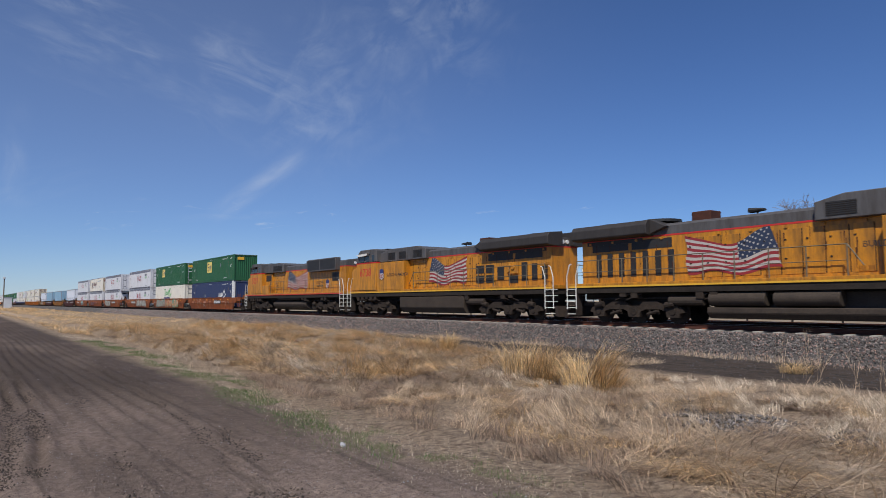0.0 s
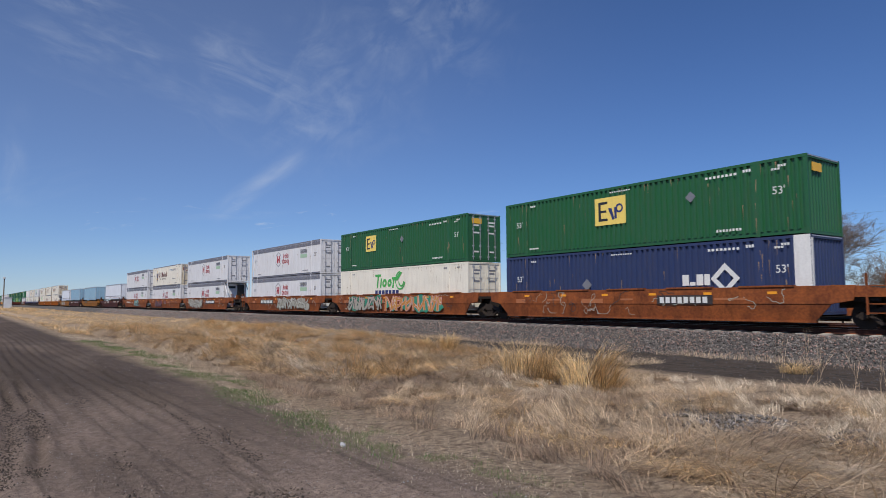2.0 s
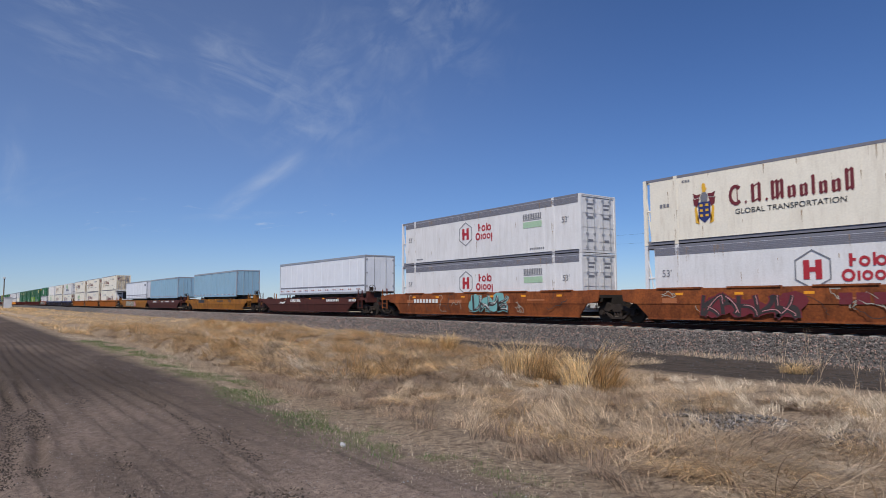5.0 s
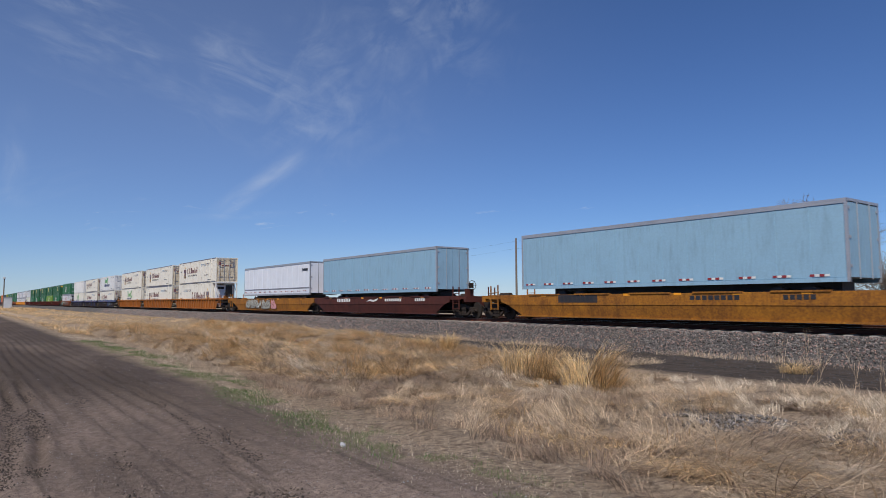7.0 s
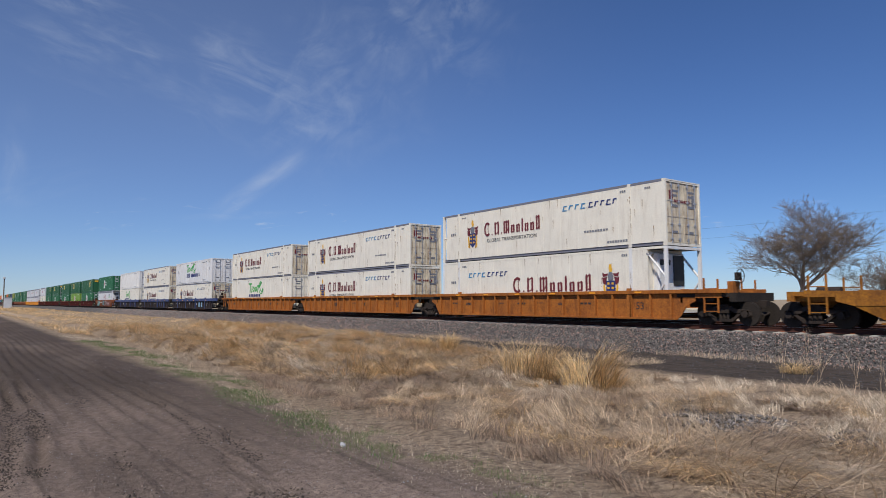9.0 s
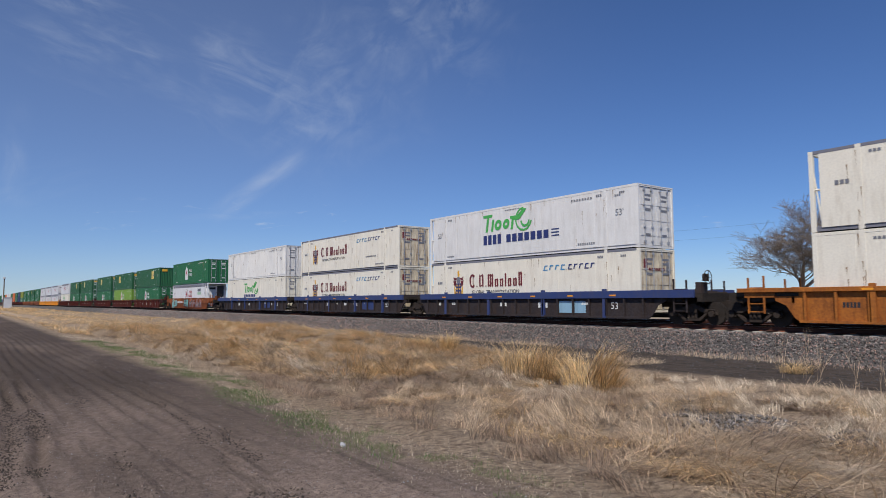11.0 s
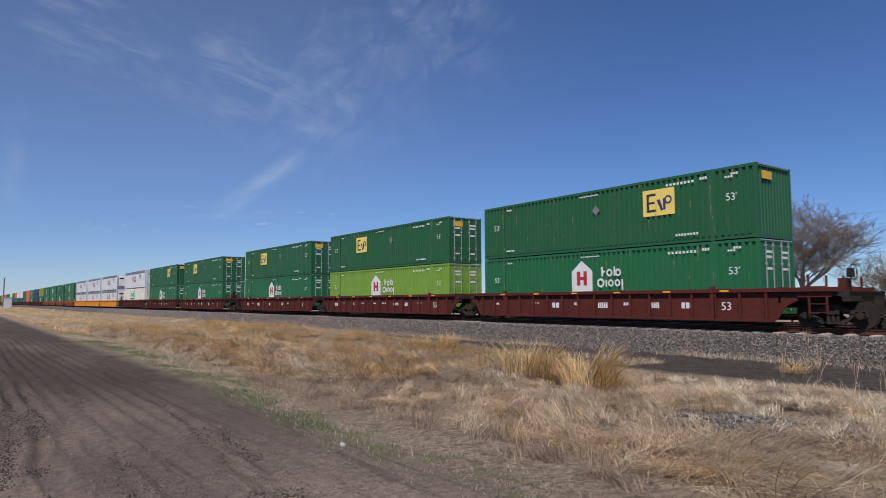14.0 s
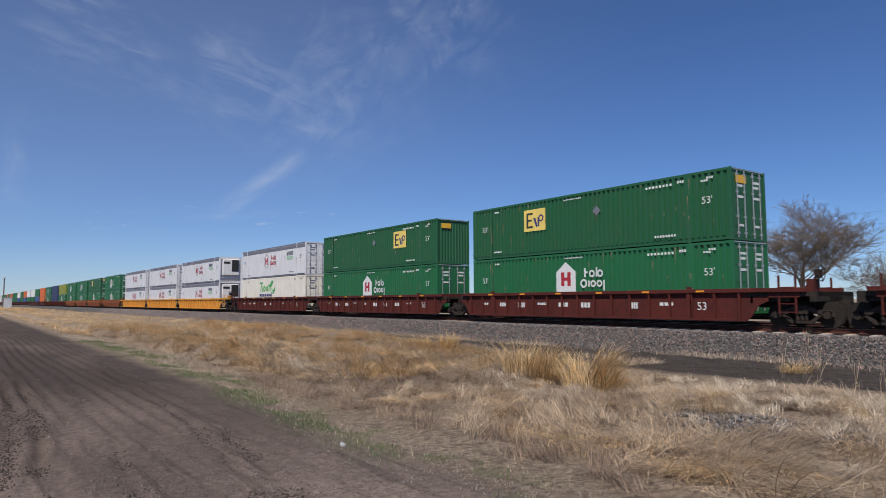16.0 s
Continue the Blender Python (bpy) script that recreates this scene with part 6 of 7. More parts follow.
STACKS = [
    ("plate", "rust_well", "rust-brown smooth-sided well car with faded graffiti", True, False, 172.7, "emp_a", "umax", rusty(0)),
    ("plate", "rust_well", "rust-brown well car covered with colourful graffiti", False, False, 153.1, "emp_b", "tiger", rusty(1)),
    ("plate", "rust_well", "rust-brown well car with grey graffiti and black number board", False, True, 133.3, "hub_w", "hub_w", rusty(2)),
    ("plate", "rust_well", "rust-brown well car with grey graffiti and black number board", True, False, 109.5, "hub_w", "hub_wo", rusty(3)),
    ("plate", "rust_well", "rust-brown well car with maroon graffiti", False, False, 90.1, "cre", "hub_w", rusty(4)),
    ("plate", "rust_well", "rust-brown well car with teal graffiti", False, True, 70.3, "hub_w", "hub_w", rusty(5)),
    ("ribbed", "orange_well", "weathered orange ribbed well car with black stencils", True, False, -47.7, "cre", "cre_low", fleet(1, "ink_black")),
    ("ribbed", "orange_well", "weathered orange ribbed well car with black stencils", False, False, -67.6, "cre", "cre", fleet(2, "ink_black")),
    ("ribbed", "orange_well", "weathered orange ribbed well car with black stencils", False, True, -87.2, "cre", "tiger", fleet(3, "ink_black")),
    ("ribbed", "blue_well", "dark ribbed well car with blue top chord", True, False, -110.7, "tce", "cre", fleet(4)),
    ("ribbed", "blue_well", "dark ribbed well car with blue top chord", False, False, -130.6, "cre", "cre", fleet(5)),
    ("ribbed", "blue_well", "dark ribbed well car with blue top chord", False, True, -150.2, "plain_w", "tiger", fleet(6)),
    ("plate", "rust_well", "rust-brown well car with pink and white graffiti", True, True, -173.9, "hub_gw", "hub_wo", rusty(6)),
    ("ribbed", "red_well", "oxide-red ribbed well car with white stencils", True, False, -197.9, "emp_r", "hub_g", fleet(7)),
    ("ribbed", "red_well", "oxide-red ribbed well car with white stencils", False, False, -217.5, "emp_l", "lime", fleet(8)),
    ("ribbed", "red_well", "oxide-red ribbed well car with white stencils", False, True, -237.3, "emp_l", "hub_g", fleet(9)),
    ("ribbed", "red_well", "oxide-red ribbed well car with white stencils", True, False, -260.9, "emp_l", "hub_g", fleet(10)),
    ("ribbed", "red_well", "oxide-red ribbed well car with white stencils", False, False, -280.7, "emp_r", "hub_g", fleet(11)),
    ("ribbed", "red_well", "oxide-red ribbed well car with white stencils", False, True, -300.4, "hub_w", "tiger", fleet(12)),
    ("ribbed", "yellow_well", "yellow ribbed steel well car", True, False, -324.0, "hub_wr", "hub_wr", fleet(13, "ink_black")),
    ("ribbed", "yellow_well", "yellow ribbed steel well car", False, False, -342.8, "hub_w", "hub_w", fleet(14, "ink_black")),
    ("ribbed", "yellow_well", "yellow ribbed steel well car", False, True, -361.8, "hub_w", "hub_w", fleet(15, "ink_black")),
    ("plate", "rust_well", "rust-brown smooth-sided well car", True, True, -382.6, "hub_gw", "hub_g", None),
    ("plate", "rust_well", "rust-brown smooth-sided well car", True, False, -403.8, "emp_l", "hub_g", None),
    ("plate", "rust_well", "rust-brown smooth-sided well car", False, False, -422.6, "hub_gw", "hub_g", None),
    ("plate", "rust_well", "rust-brown smooth-sided well car", False, True, -441.4, "hub_gw", "hub_g", None),
    ("ribbed", "red_well", "oxide-red ribbed steel well car", True, False, -461.0, "olive", "hub_g", None),
    ("ribbed", "red_well", "oxide-red ribbed steel well car", False, False, -479.8, "navy", "navy", None),
    ("ribbed", "red_well", "oxide-red ribbed steel well car", False, True, -498.6, "hub_g", "hub_g", None),
]
FAR = [("orange", "orange"), ("far_green", "blue"), ("far_white", "far_green"), ("far_white", "far_green"), ("orange", "blue"), ("far_green", "far_green"), ("far_white", "blue"), ("far_green", "far_green"),
       ("far_green", "far_green"), ("orange", "grey"), ("far_green", "far_green"), ("orange", "orange"), ("far_green", "far_green"), ("far_green", "navy"), ("far_green", "grey"), ("far_white", "far_white"), ("far_green", "far_green"), ("far_white", "far_white")]
LOW_CARS = [
    ("brown_well", "dark brown low well car with white stencils", True, True, 49.1, "trailer_white", "white box trailer with grey rub rail and roof rail", True),
    ("ochre_well", "ochre and brown low well car with yellow reflectors", True, True, 20.9, "trailer_blue", "pale blue box trailer with faded patches", False),
    ("brown_well", "dark brown low well car with white animal emblem", True, True, -3.1, "trailer_blue", "pale blue box trailer with faded patches", False),
    ("ochre_well", "ochre low well car with grey graffiti", True, True, -21.8, "trailer_white", "white box trailer with dark emblem near its end", True),
]


def build_train():
    for style, mat, label, first, last, x8, up, low, marks in STACKS:
        well_car(style, M[mat], label, x8, first, last, marks, M["blue_chord"] if mat == "blue_well" else None)
        load(low, x8, LOW)
        load(up, x8, UPP)
    x8 = -519.0
    for i, (up, low) in enumerate(FAR):
        well_car("ribbed", M["red_well"], "oxide-red ribbed steel well car", x8, i % 3 == 0, i % 3 == 2, None, None, True)
        load(low, x8, LOW)
        load(up, x8, UPP)
        x8 -= 18.8 if i % 3 != 2 else 21.0

    def spine(k):
        def put(car):
            rng = random.Random(40 + k)
            if k == 3:
                graffiti(car, -15.2, -8.6, ("spray_grey", "spray_grey", "spray_dark", "ink_white"), 14, z1=1.28)
                graffiti(car, -8.4, -7.2, ("spray_pink", "spray_pink", "spray_dark", "spray_pink"), 15, z1=1.28)
            else:
                number_board(car, -13.2, -11.0, 0.98, k == 1, "ink_white" if k != 1 else "ink_black", 8)
                flat("car_mark", bars(-6.0, -3.8, 1.02, 1.2, 8) + bars(-2.2, -1.0, 1.02, 1.2, 5), M["ink_white"] if k != 1 else M["ink_black"], car, -1, 1.486)
            if k in (0, 2):
                x, z = (-8.6, 1.0) if k == 2 else (-16.0, 0.85)
                flat("emblem", [[(x, z), (x + 0.5, z + 0.16), (x + 1.1, z + 0.12), (x + 1.7, z + 0.24), (x + 1.5, z + 0.06), (x + 1.0, z - 0.02), (x + 0.5, z + 0.04)]], M["ink_white"], car, -1, 1.488)
        return put

    for k, (mat, label, first, last, x8, body, blabel, skirt) in enumerate(LOW_CARS):
        # the two rear platforms share one truck
        well_car("spine", M[mat], label, x8, first if k != 3 else False, last if k != 2 else False, spine(k), None, False, ((-2.6, 2.2), (2.2, 0.1), (0.1, 0.0), (0.0, 1.6))[k])
        trailer(M[body], blabel, x8, skirt, k == 3)


build_train()

# ---- train: locomotives ----


def big_truck_shape(bm):
    for s in (-1, 1):
        a, b = sorted((s * 0.98, s * 1.2))
        prism(bm, [(-2.55, 0.5), (-2.4, 0.72), (-1.6, 0.78), (-1.2, 0.98), (-0.5, 0.98), (-0.3, 0.78), (0.3, 0.78), (0.5, 0.98), (1.2, 0.98), (1.6, 0.78), (2.4, 0.72), (2.55, 0.5), (2.2, 0.42), (1.75, 0.5), (1.35, 0.62), (0.6, 0.62), (0.3, 0.5), (-0.3, 0.5), (-0.6, 0.62), (-1.35, 0.62), (-1.75, 0.5), (-2.2, 0.42)], a, b)
        for x in (-2.0, 0.0, 2.0):
            prism(bm, [(x - 0.3, 0.28), (x + 0.3, 0.28), (x + 0.34, 0.5), (x + 0.24, 0.78), (x - 0.24, 0.78), (x - 0.34, 0.5)], a - 0.03, b + 0.03)
            disc(bm, a - 0.06, b + 0.06, 0.15, 12, x, 0.52)
        for x in (-1.0, 1.0):
            tube(bm, (x - 0.28, s * 1.22, 0.55), (x + 0.28, s * 1.22, 0.4), 0.07, 8)
            for dx in (-0.2, 0.0, 0.2):
                tube(bm, (x + dx, s * 1.1, 0.4), (x + dx, s * 1.1, 0.7), 0.07, 8)
        tube(bm, (-2.3, s * 1.2, 1.12), (2.3, s * 1.2, 1.08), 0.03, 6)
    box(bm, -2.3, 2.3, -0.8, 0.8, 0.75, 1.05)


def big_wheel_shape(bm):
    for s in (-1, 1):
        disc(bm, *sorted((s * 0.755, s * 0.81)), 0.49, 26)
        disc(bm, *sorted((s * 0.70, s * 0.755)), 0.53, 26)
    disc(bm, -0.7, 0.7, 0.11, 10)


def big_truck(parent, x):
    t = shared("truck", "big_truck", big_truck_shape, M["loco_truck"], parent, pose(x, 0, 0), "dusty three-axle locomotive truck")
    for dx in (-2.0, 0.0, 2.0):
        shared("wheelset", "big_wheel", big_wheel_shape, M["wheel"], t, pose(dx, 0, 0.51))


def flag(parent, x0, x1, z0, z1, y, s):
    """A painted waving flag, canton at the low-x end."""
    n = 26

    def pt(u, v):
        sag = 1 - v
        return (x0 + (x1 - x0) * u - 0.42 * sag * (1 - u) + 0.30 * sag * u * math.sin(3.2 * u) + 0.05 * math.sin(9 * v + 5 * u),
                z0 + (z1 - z0) * (v * (0.80 + 0.13 * math.cos(6.0 * u)) + 0.10 + 0.055 * math.sin(11.0 * u + 0.6) * (0.5 + 0.6 * sag) - 0.05 * math.sin(3.1 * u)))

    for k in range(13):
        v0, v1 = k / 13, (k + 1) / 13
        shapes = [[pt(i / n, v0), pt((i + 1) / n, v0), pt((i + 1) / n, v1), pt(i / n, v1)] for i in range(n)]
        flat("flag_stripe", shapes, M["flag_red"] if k % 2 == 0 else M["flag_white"], parent, s, y)
    shapes = [[pt(i / n, 6 / 13), pt((i + 1) / n, 6 / 13), pt((i + 1) / n, 1.0), pt(i / n, 1.0)] for i in range(int(n * 0.42))]
    flat("flag_canton", shapes, M["flag_blue"], parent, s, y + 0.004)
    stars = []
    for r in range(7):
        for c in range(6):
            a, b = pt(0.035 + 0.066 * c + (0.03 if r % 2 else 0), 6 / 13 + (r + 0.5) * (7 / 13) / 7)
            stars.append([(a - 0.045, b), (a, b - 0.045), (a + 0.045, b), (a, b + 0.045)])
    tagged(flat("flag_stars", stars, M["flag_white"], parent, s, y + 0.008), kind="stuff")


def handrail(bm, pts, y, r=0.022):
    for (xa, za), (xb, zb) in zip(pts, pts[1:]):
        tube(bm, (xa, y, za), (xb, y, zb), r, 6)


def pane(parent, name, x0, x1, z0, z1, s, y, mat="glass"):
    bm = bmesh.new()
    box(bm, x0, x1, *sorted((s * (y - 0.03), s * (y + 0.012))), z0, z1)
    return part(name, bm, M[mat], parent)


def locomotive(style, label, number, x8, turned=False, rad=15.8):
    loco = thing("locomotive", label, "locomotive", "locomotives of the train")
    ge = style == "ge"
    n = 22.2
    W, HW = 1.55, 0.98           # half widths of cab and hood
    # frame, side sill, tank, trucks
    bm = bmesh.new()
    box(bm, 0.25, n - 0.25, -1.46, 1.46, 1.36, 1.62)
    box(bm, 0.6, n - 0.6, -0.6, 0.6, 1.05, 1.36)
    part("frame", bm, M["under"], loco)
    bm = bmesh.new()
    box(bm, 0.2, n - 0.2, -1.5, 1.5, 1.62, 1.82)
    part("walkway", bm, M["yellow"], loco, "yellow side sill", 0.015)
    for s in (-1, 1):
        flat("sill_stripe", [rect(0.3, n - 0.3, 1.63, 1.70)], M["red_stripe"] if not ge else M["ink_gold"], loco, s, 1.504)
    bm = bmesh.new()
    t0, t1 = (7.6, 14.6) if ge else (7.4, 14.8)
    if ge:
        profile(bm, [(-1.45, 1.3), (0.9, 1.3), (0.9, 0.72), (1.42, 0.72), (1.42, 0.5), (1.2, 0.28), (-1.2, 0.28), (-1.45, 0.62)], t0, t1)
    else:
        profile(bm, [(1.32 * math.cos(a), 0.78 + 0.52 * math.sin(a)) for a in (2 * math.pi * i / 18 for i in range(18))], t0, t1)
    part("fuel_tank", bm, M["tank"], loco, "dusty grey fuel tank", 0.03 if ge else 0.0)
    for s in (-1, 1):
        bm = bmesh.new()
        if ge:
            tube(bm, (14.8, s * 1.2, 1.0), (16.4, s * 1.2, 1.0), 0.2, 12)
        else:
            tube(bm, (8.6, s * 1.2, 1.36), (13.6, s * 1.2, 1.36), 0.2, 12)
        part("air_reservoir", bm, M["tank"], loco)
        if ge and s > 0:
            for x0 in (9.6, 12.2):
                bm = bmesh.new()
                tube(bm, (x0, 1.2, 1.06), (x0 + 2.3, 1.2, 1.06), 0.3, 16)
                part("air_reservoir", bm, M["tank"], loco, "grey cylindrical air reservoir", 0.03)
    for s in (-1, 1):
        bm = bmesh.new()
        for k in range(9):
            x = 1.6 + 0.62 * k + (9.4 if k > 4 else 0) + (2.6 if k > 6 else 0)
            box(bm, x, x + 0.34, *sorted((s * 1.12, s * 1.44)), 1.08 + 0.05 * (k % 3), 1.36)
            tube(bm, (x - 0.2, s * 1.38, 1.3), (x + 0.7, s * 1.3, 1.02), 0.028, 6)
        part("piping", bm, M["loco_truck"], loco, "dusty pipes and boxes under the sill")
        bm = bmesh.new()
        for x in (2.0, 5.8, n - 5.8, n - 2.0):
            tube(bm, (x - 0.22, s * 1.26, 0.86), (x + 0.22, s * 1.26, 0.80), 0.13, 10)
            tube(bm, (x, s * 1.24, 0.85), (x, s * 1.24, 1.12), 0.05, 8)
        part("brake_cylinder", bm, M["loco_truck"], loco)
    big_truck(loco, 3.9)
    big_truck(loco, n - 3.9)
    for x, turn in ((0.15, 180), (n - 0.15, 0)):
        shared("coupler", "coupler", coupler_shape, M["truck"], loco, pose(x, 0, 0, 0, 0, turn))
        d = -1 if turn else 1
        bm = bmesh.new()
        prism(bm, [(x, 0.25), (x + d * 0.25, 0.2), (x + d * 0.12, 0.75), (x, 0.75)], -1.4, 1.4)
        part("pilot", bm, M["truck"], loco)
        for s in (-1, 1):
            bm = bmesh.new()
            for i in range(5):
                z = 0.35 + 0.3 * i
                box(bm, min(x - d * 0.55, x - d * 0.05), max(x - d * 0.55, x - d * 0.05), *sorted((s * 1.15, s * 1.52)), z, z + 0.035)
            part("steps", bm, M["handrail"], loco, "white-edged boarding steps")
            bm = bmesh.new()
            box(bm, min(x - d * 0.56, x - d * 0.62), max(x - d * 0.56, x - d * 0.62), *sorted((s * 1.1, s * 1.5)), 0.3, 1.62)
            part("step_plate", bm, M["truck"], loco)
            bm = bmesh.new()
            for q in (0.02, 0.6):
                handrail(bm, [(x - d * q, 0.6), (x - d * q, 2.2), (x - d * (q + 0.18), 2.75), (x - d * (q + 0.3), 2.78)], s * 1.5, 0.026)
            part("grab_rail", bm, M["handrail"], loco, "white vertical grab rails")
    # nose and cab
    nose, cab0, cab1 = (0.75, 1.75, 4.6) if ge else (0.75, 1.8, 4.9)
    bm = bmesh.new()
    prism(bm, [(nose, 1.82), (cab0 + 0.4, 1.82), (cab0 + 0.4, 3.62), (cab0, 3.62), (nose + 0.12, 3.4), (nose, 3.25)], -W + 0.12, W - 0.12)
    part("nose", bm, M["yellow"], loco, "blunt yellow nose", 0.05)
    bm = bmesh.new()
    prism(bm, [(cab0 - 0.05, 1.82), (cab1, 1.82), (cab1, 3.78), (cab0 - 0.05, 3.78)], -W, W)
    part("cab", bm, M["yellow"], loco, "wide yellow driving cab", 0.03)
    bm = bmesh.new()
    prism(bm, [(cab0 - 0.05, 3.84), (cab1, 3.84), (cab1, 4.72), (cab1 - 0.3, 4.8), (cab0 + 0.5, 4.8), (cab0 + 0.22, 4.62)], -W, W)
    roof = part("cab_roof", bm, M["loco_grey"], loco, "grey cab top", 0.05)
    bm = bmesh.new()
    box(bm, cab0 - 0.06, cab1 + 0.01, -W - 0.004, W + 0.004, 3.775, 3.845)
    part("red_stripe", bm, M["red_stripe"], loco)
    for s in (-1, 1):
        pane(roof, "window", cab0 + 0.55, cab0 + 1.15, 3.92, 4.42, s, W)
        pane(roof, "window", cab0 + 1.25, cab0 + 1.85, 3.92, 4.42, s, W)
        pane(roof, "window", cab0 + 2.25, cab0 + 2.6, 3.92, 4.36, s, W)
        bm = bmesh.new()
        prism(bm, [(cab0 + 0.3, 4.46), (cab0 + 1.95, 4.5), (cab0 + 1.75, 4.34), (cab0 + 0.6, 4.3)], *sorted((s * (W + 0.02), s * (W + 0.2))))
        part("awning", bm, M["handrail"] if ge else M["under"], loco, "sun awning over the cab window")
    bm = bmesh.new()
    for y in (-1.05, 0.15):
        prism(bm, [(cab0 - 0.02, 3.9), (cab0 + 0.02, 3.9), (cab0 + 0.19, 4.5), (cab0 + 0.14, 4.5)], y, y + 0.9)
    part("windshield", bm, M["glass"], loco)
    for s in (-1, 1):
        size = 0.82
        w = 2.05
        if s < 0:
            lettering(number, size, M["red_stripe"], loco, cab0 + 0.5, 2.85, -W - 0.006, 0.008, "road_number", 1.0)
        else:
            lettering(number, size, M["red_stripe"], loco, cab0 + 0.5 + w, 2.85, W + 0.006, 0.008, "road_number", 1.0, 180)
    # equipment behind the cab
    e1 = 8.2 if ge else 6.6
    bm = bmesh.new()
    if ge:
        box(bm, cab1, e1, -W + 0.05, W - 0.05, 1.82, 3.75)
    else:
        box(bm, cab1, e1, -W + 0.05, W - 0.05, 1.82, 2.6)
        box(bm, cab1, e1, -HW - 0.15, HW + 0.15, 2.6, 3.75)
    part("equipment_case", bm, M["yellow"], loco, "", 0.02)
    # hood
    h1 = n - 0.75
    bm = bmesh.new()
    box(bm, e1 - 0.05, h1, -HW, HW, 1.82, 3.82)
    hood = part("hood", bm, M["yellow"], loco, "long yellow engine hood with latched doors", 0.02)
    bm = bmesh.new()
    top = 4.35
    profile(bm, [(-HW - 0.003, 3.86), (HW + 0.003, 3.86), (HW, top - 0.12), (HW - 0.18, top), (-HW + 0.18, top), (-HW, top - 0.12)], e1 - 0.05, h1)
    part("hood_top", bm, M["loco_grey"], loco, "grey hood roof")
    bm = bmesh.new()
    box(bm, e1 - 0.05, h1 + 0.003, -HW - 0.008, HW + 0.008, 3.80, 3.87)
    part("red_stripe", bm, M["red_stripe"], loco)
    bm = bmesh.new()
    g0, g1 = (cab1 - 0.02, 10.4) if ge else (cab1 - 0.02, 9.6)
    prism(bm, [(g0, 3.8), (g1, 3.8), (g1, 4.45 if ge else 4.5), (g1 - 1.0, 4.68), (g0 + 1.4, 4.68), (g0, 4.4)], -HW - 0.28, HW + 0.28)
    case = part("blower_housing", bm, M["loco_grey"], loco, "raised grey housing behind the cab", 0.03)
    for s in (-1, 1):
        for x0, x1 in (((5.8, 6.7), (7.2, 8.1), (9.0, 10.0)) if ge else ((7.2, 9.2),)):
            bm = bmesh.new()
            box(bm, x0, x1, *sorted((s * (HW + 0.25), s * (HW + 0.292))), 3.92, 4.42)
            g = part("grille", bm, M["black"], case)
            bm = bmesh.new()
            for k in range(7):
                z = 3.94 + 0.07 * k
                box(bm, x0, x1, *sorted((s * (HW + 0.29), s * (HW + 0.302))), z, z + 0.018)
            part("slat", bm, M["under"], g)
        if not ge:
            bm = bmesh.new()
            for k in range(8):
                z = 2.0 + 0.09 * k
                box(bm, 2.2, 3.9, *sorted((s * W, s * (W + 0.012))), z, z + 0.05)
            part("louvre", bm, M["yellow"], loco)
            pane(loco, "grille", 5.1, 6.4, 3.0, 3.6, s, HW + 0.15, "black")
        # hood doors
        d0, d1 = e1 + 0.4, (15.7 if ge else 14.9)
        k = int((d1 - d0) / 0.72)
        for i in range(k):
            x = d0 + (d1 - d0) * i / k
            shared("hood_door", ("hood_door", s), lambda q: box(q, 0.03, 0.66, *sorted((s * (HW - 0.01), s * (HW + 0.018))), 1.95, 3.62), M["yellow"], hood, pose(x, 0, 0), soften=0.006)
            shared("door_gap", ("door_gap", s), lambda q: box(q, -0.012, 0.022, *sorted((s * (HW - 0.01), s * (HW + 0.006))), 1.95, 3.62), M["under"], hood, pose(x, 0, 0))
            shared("latch", ("latch", s), lambda q: (box(q, 0.56, 0.64, *sorted((s * HW, s * (HW + 0.035))), 2.5, 2.56), box(q, 0.56, 0.64, *sorted((s * HW, s * (HW + 0.035))), 3.2, 3.26)), M["under"], hood, pose(x, 0, 0))
        # radiator
        r0, r1 = (rad, 21.7) if ge else (14.9, 20.4)
        if ge:
            if turned:
                for i in range(7):
                    x = 16.3 + i * 0.66
                    shared("vent", ("vent", s), lambda q: box(q, 0, 0.3, *sorted((s * (HW - 0.01), s * (HW + 0.02))), 2.1, 3.2), M["black"], hood, pose(x, 0, 0))
            else:
                for a, b, c, d in ((15.3, 16.0, 2.05, 2.5), (15.3, 16.0, 2.62, 3.08), (16.2, 16.9, 2.05, 2.5), (16.2, 16.9, 2.62, 3.08), (17.2, 17.75, 2.2, 2.95), (18.2, 18.9, 2.0, 2.4), (19.2, 19.65, 2.1, 3.1), (20.0, 20.4, 2.1, 3.0), (20.75, 21.15, 2.15, 2.85)):
                    pane(hood, "vent", a, b, c, d, s, HW + 0.012, "black")
                bm = bmesh.new()
                for a, c in ((18.25, 2.7), (18.6, 2.85), (18.3, 2.95)):
                    tube(bm, (a, s * HW, c), (a, s * (HW + 0.16), c), 0.13, 10)
                box(bm, 18.1, 18.95, *sorted((s * HW, s * (HW + 0.09))), 2.5, 3.15)
                part("filter_case", bm, M["yellow"], hood, "", 0.02)
            pane(hood, "screen", 16.4, 18.5, 3.30, 3.72, s, HW, "black")
            pane(hood, "screen", 18.7, 20.8, 3.30, 3.72, s, HW, "black")
            bm = bmesh.new()
            profile(bm, [(s * 0.4, 3.9), (s * 0.99, 3.84), (s * 1.44, 3.90), (s * 1.5, 3.96), (s * 1.5, 4.34), (s * 1.36, 4.54), (s * 0.4, 4.62)], r0 + 0.35, r1)
            prism(bm, [(r0 - 0.5, 4.2), (r0 + 0.36, 3.92), (r0 + 0.36, 4.6)], *sorted((s * 0.4, s * 1.2)))
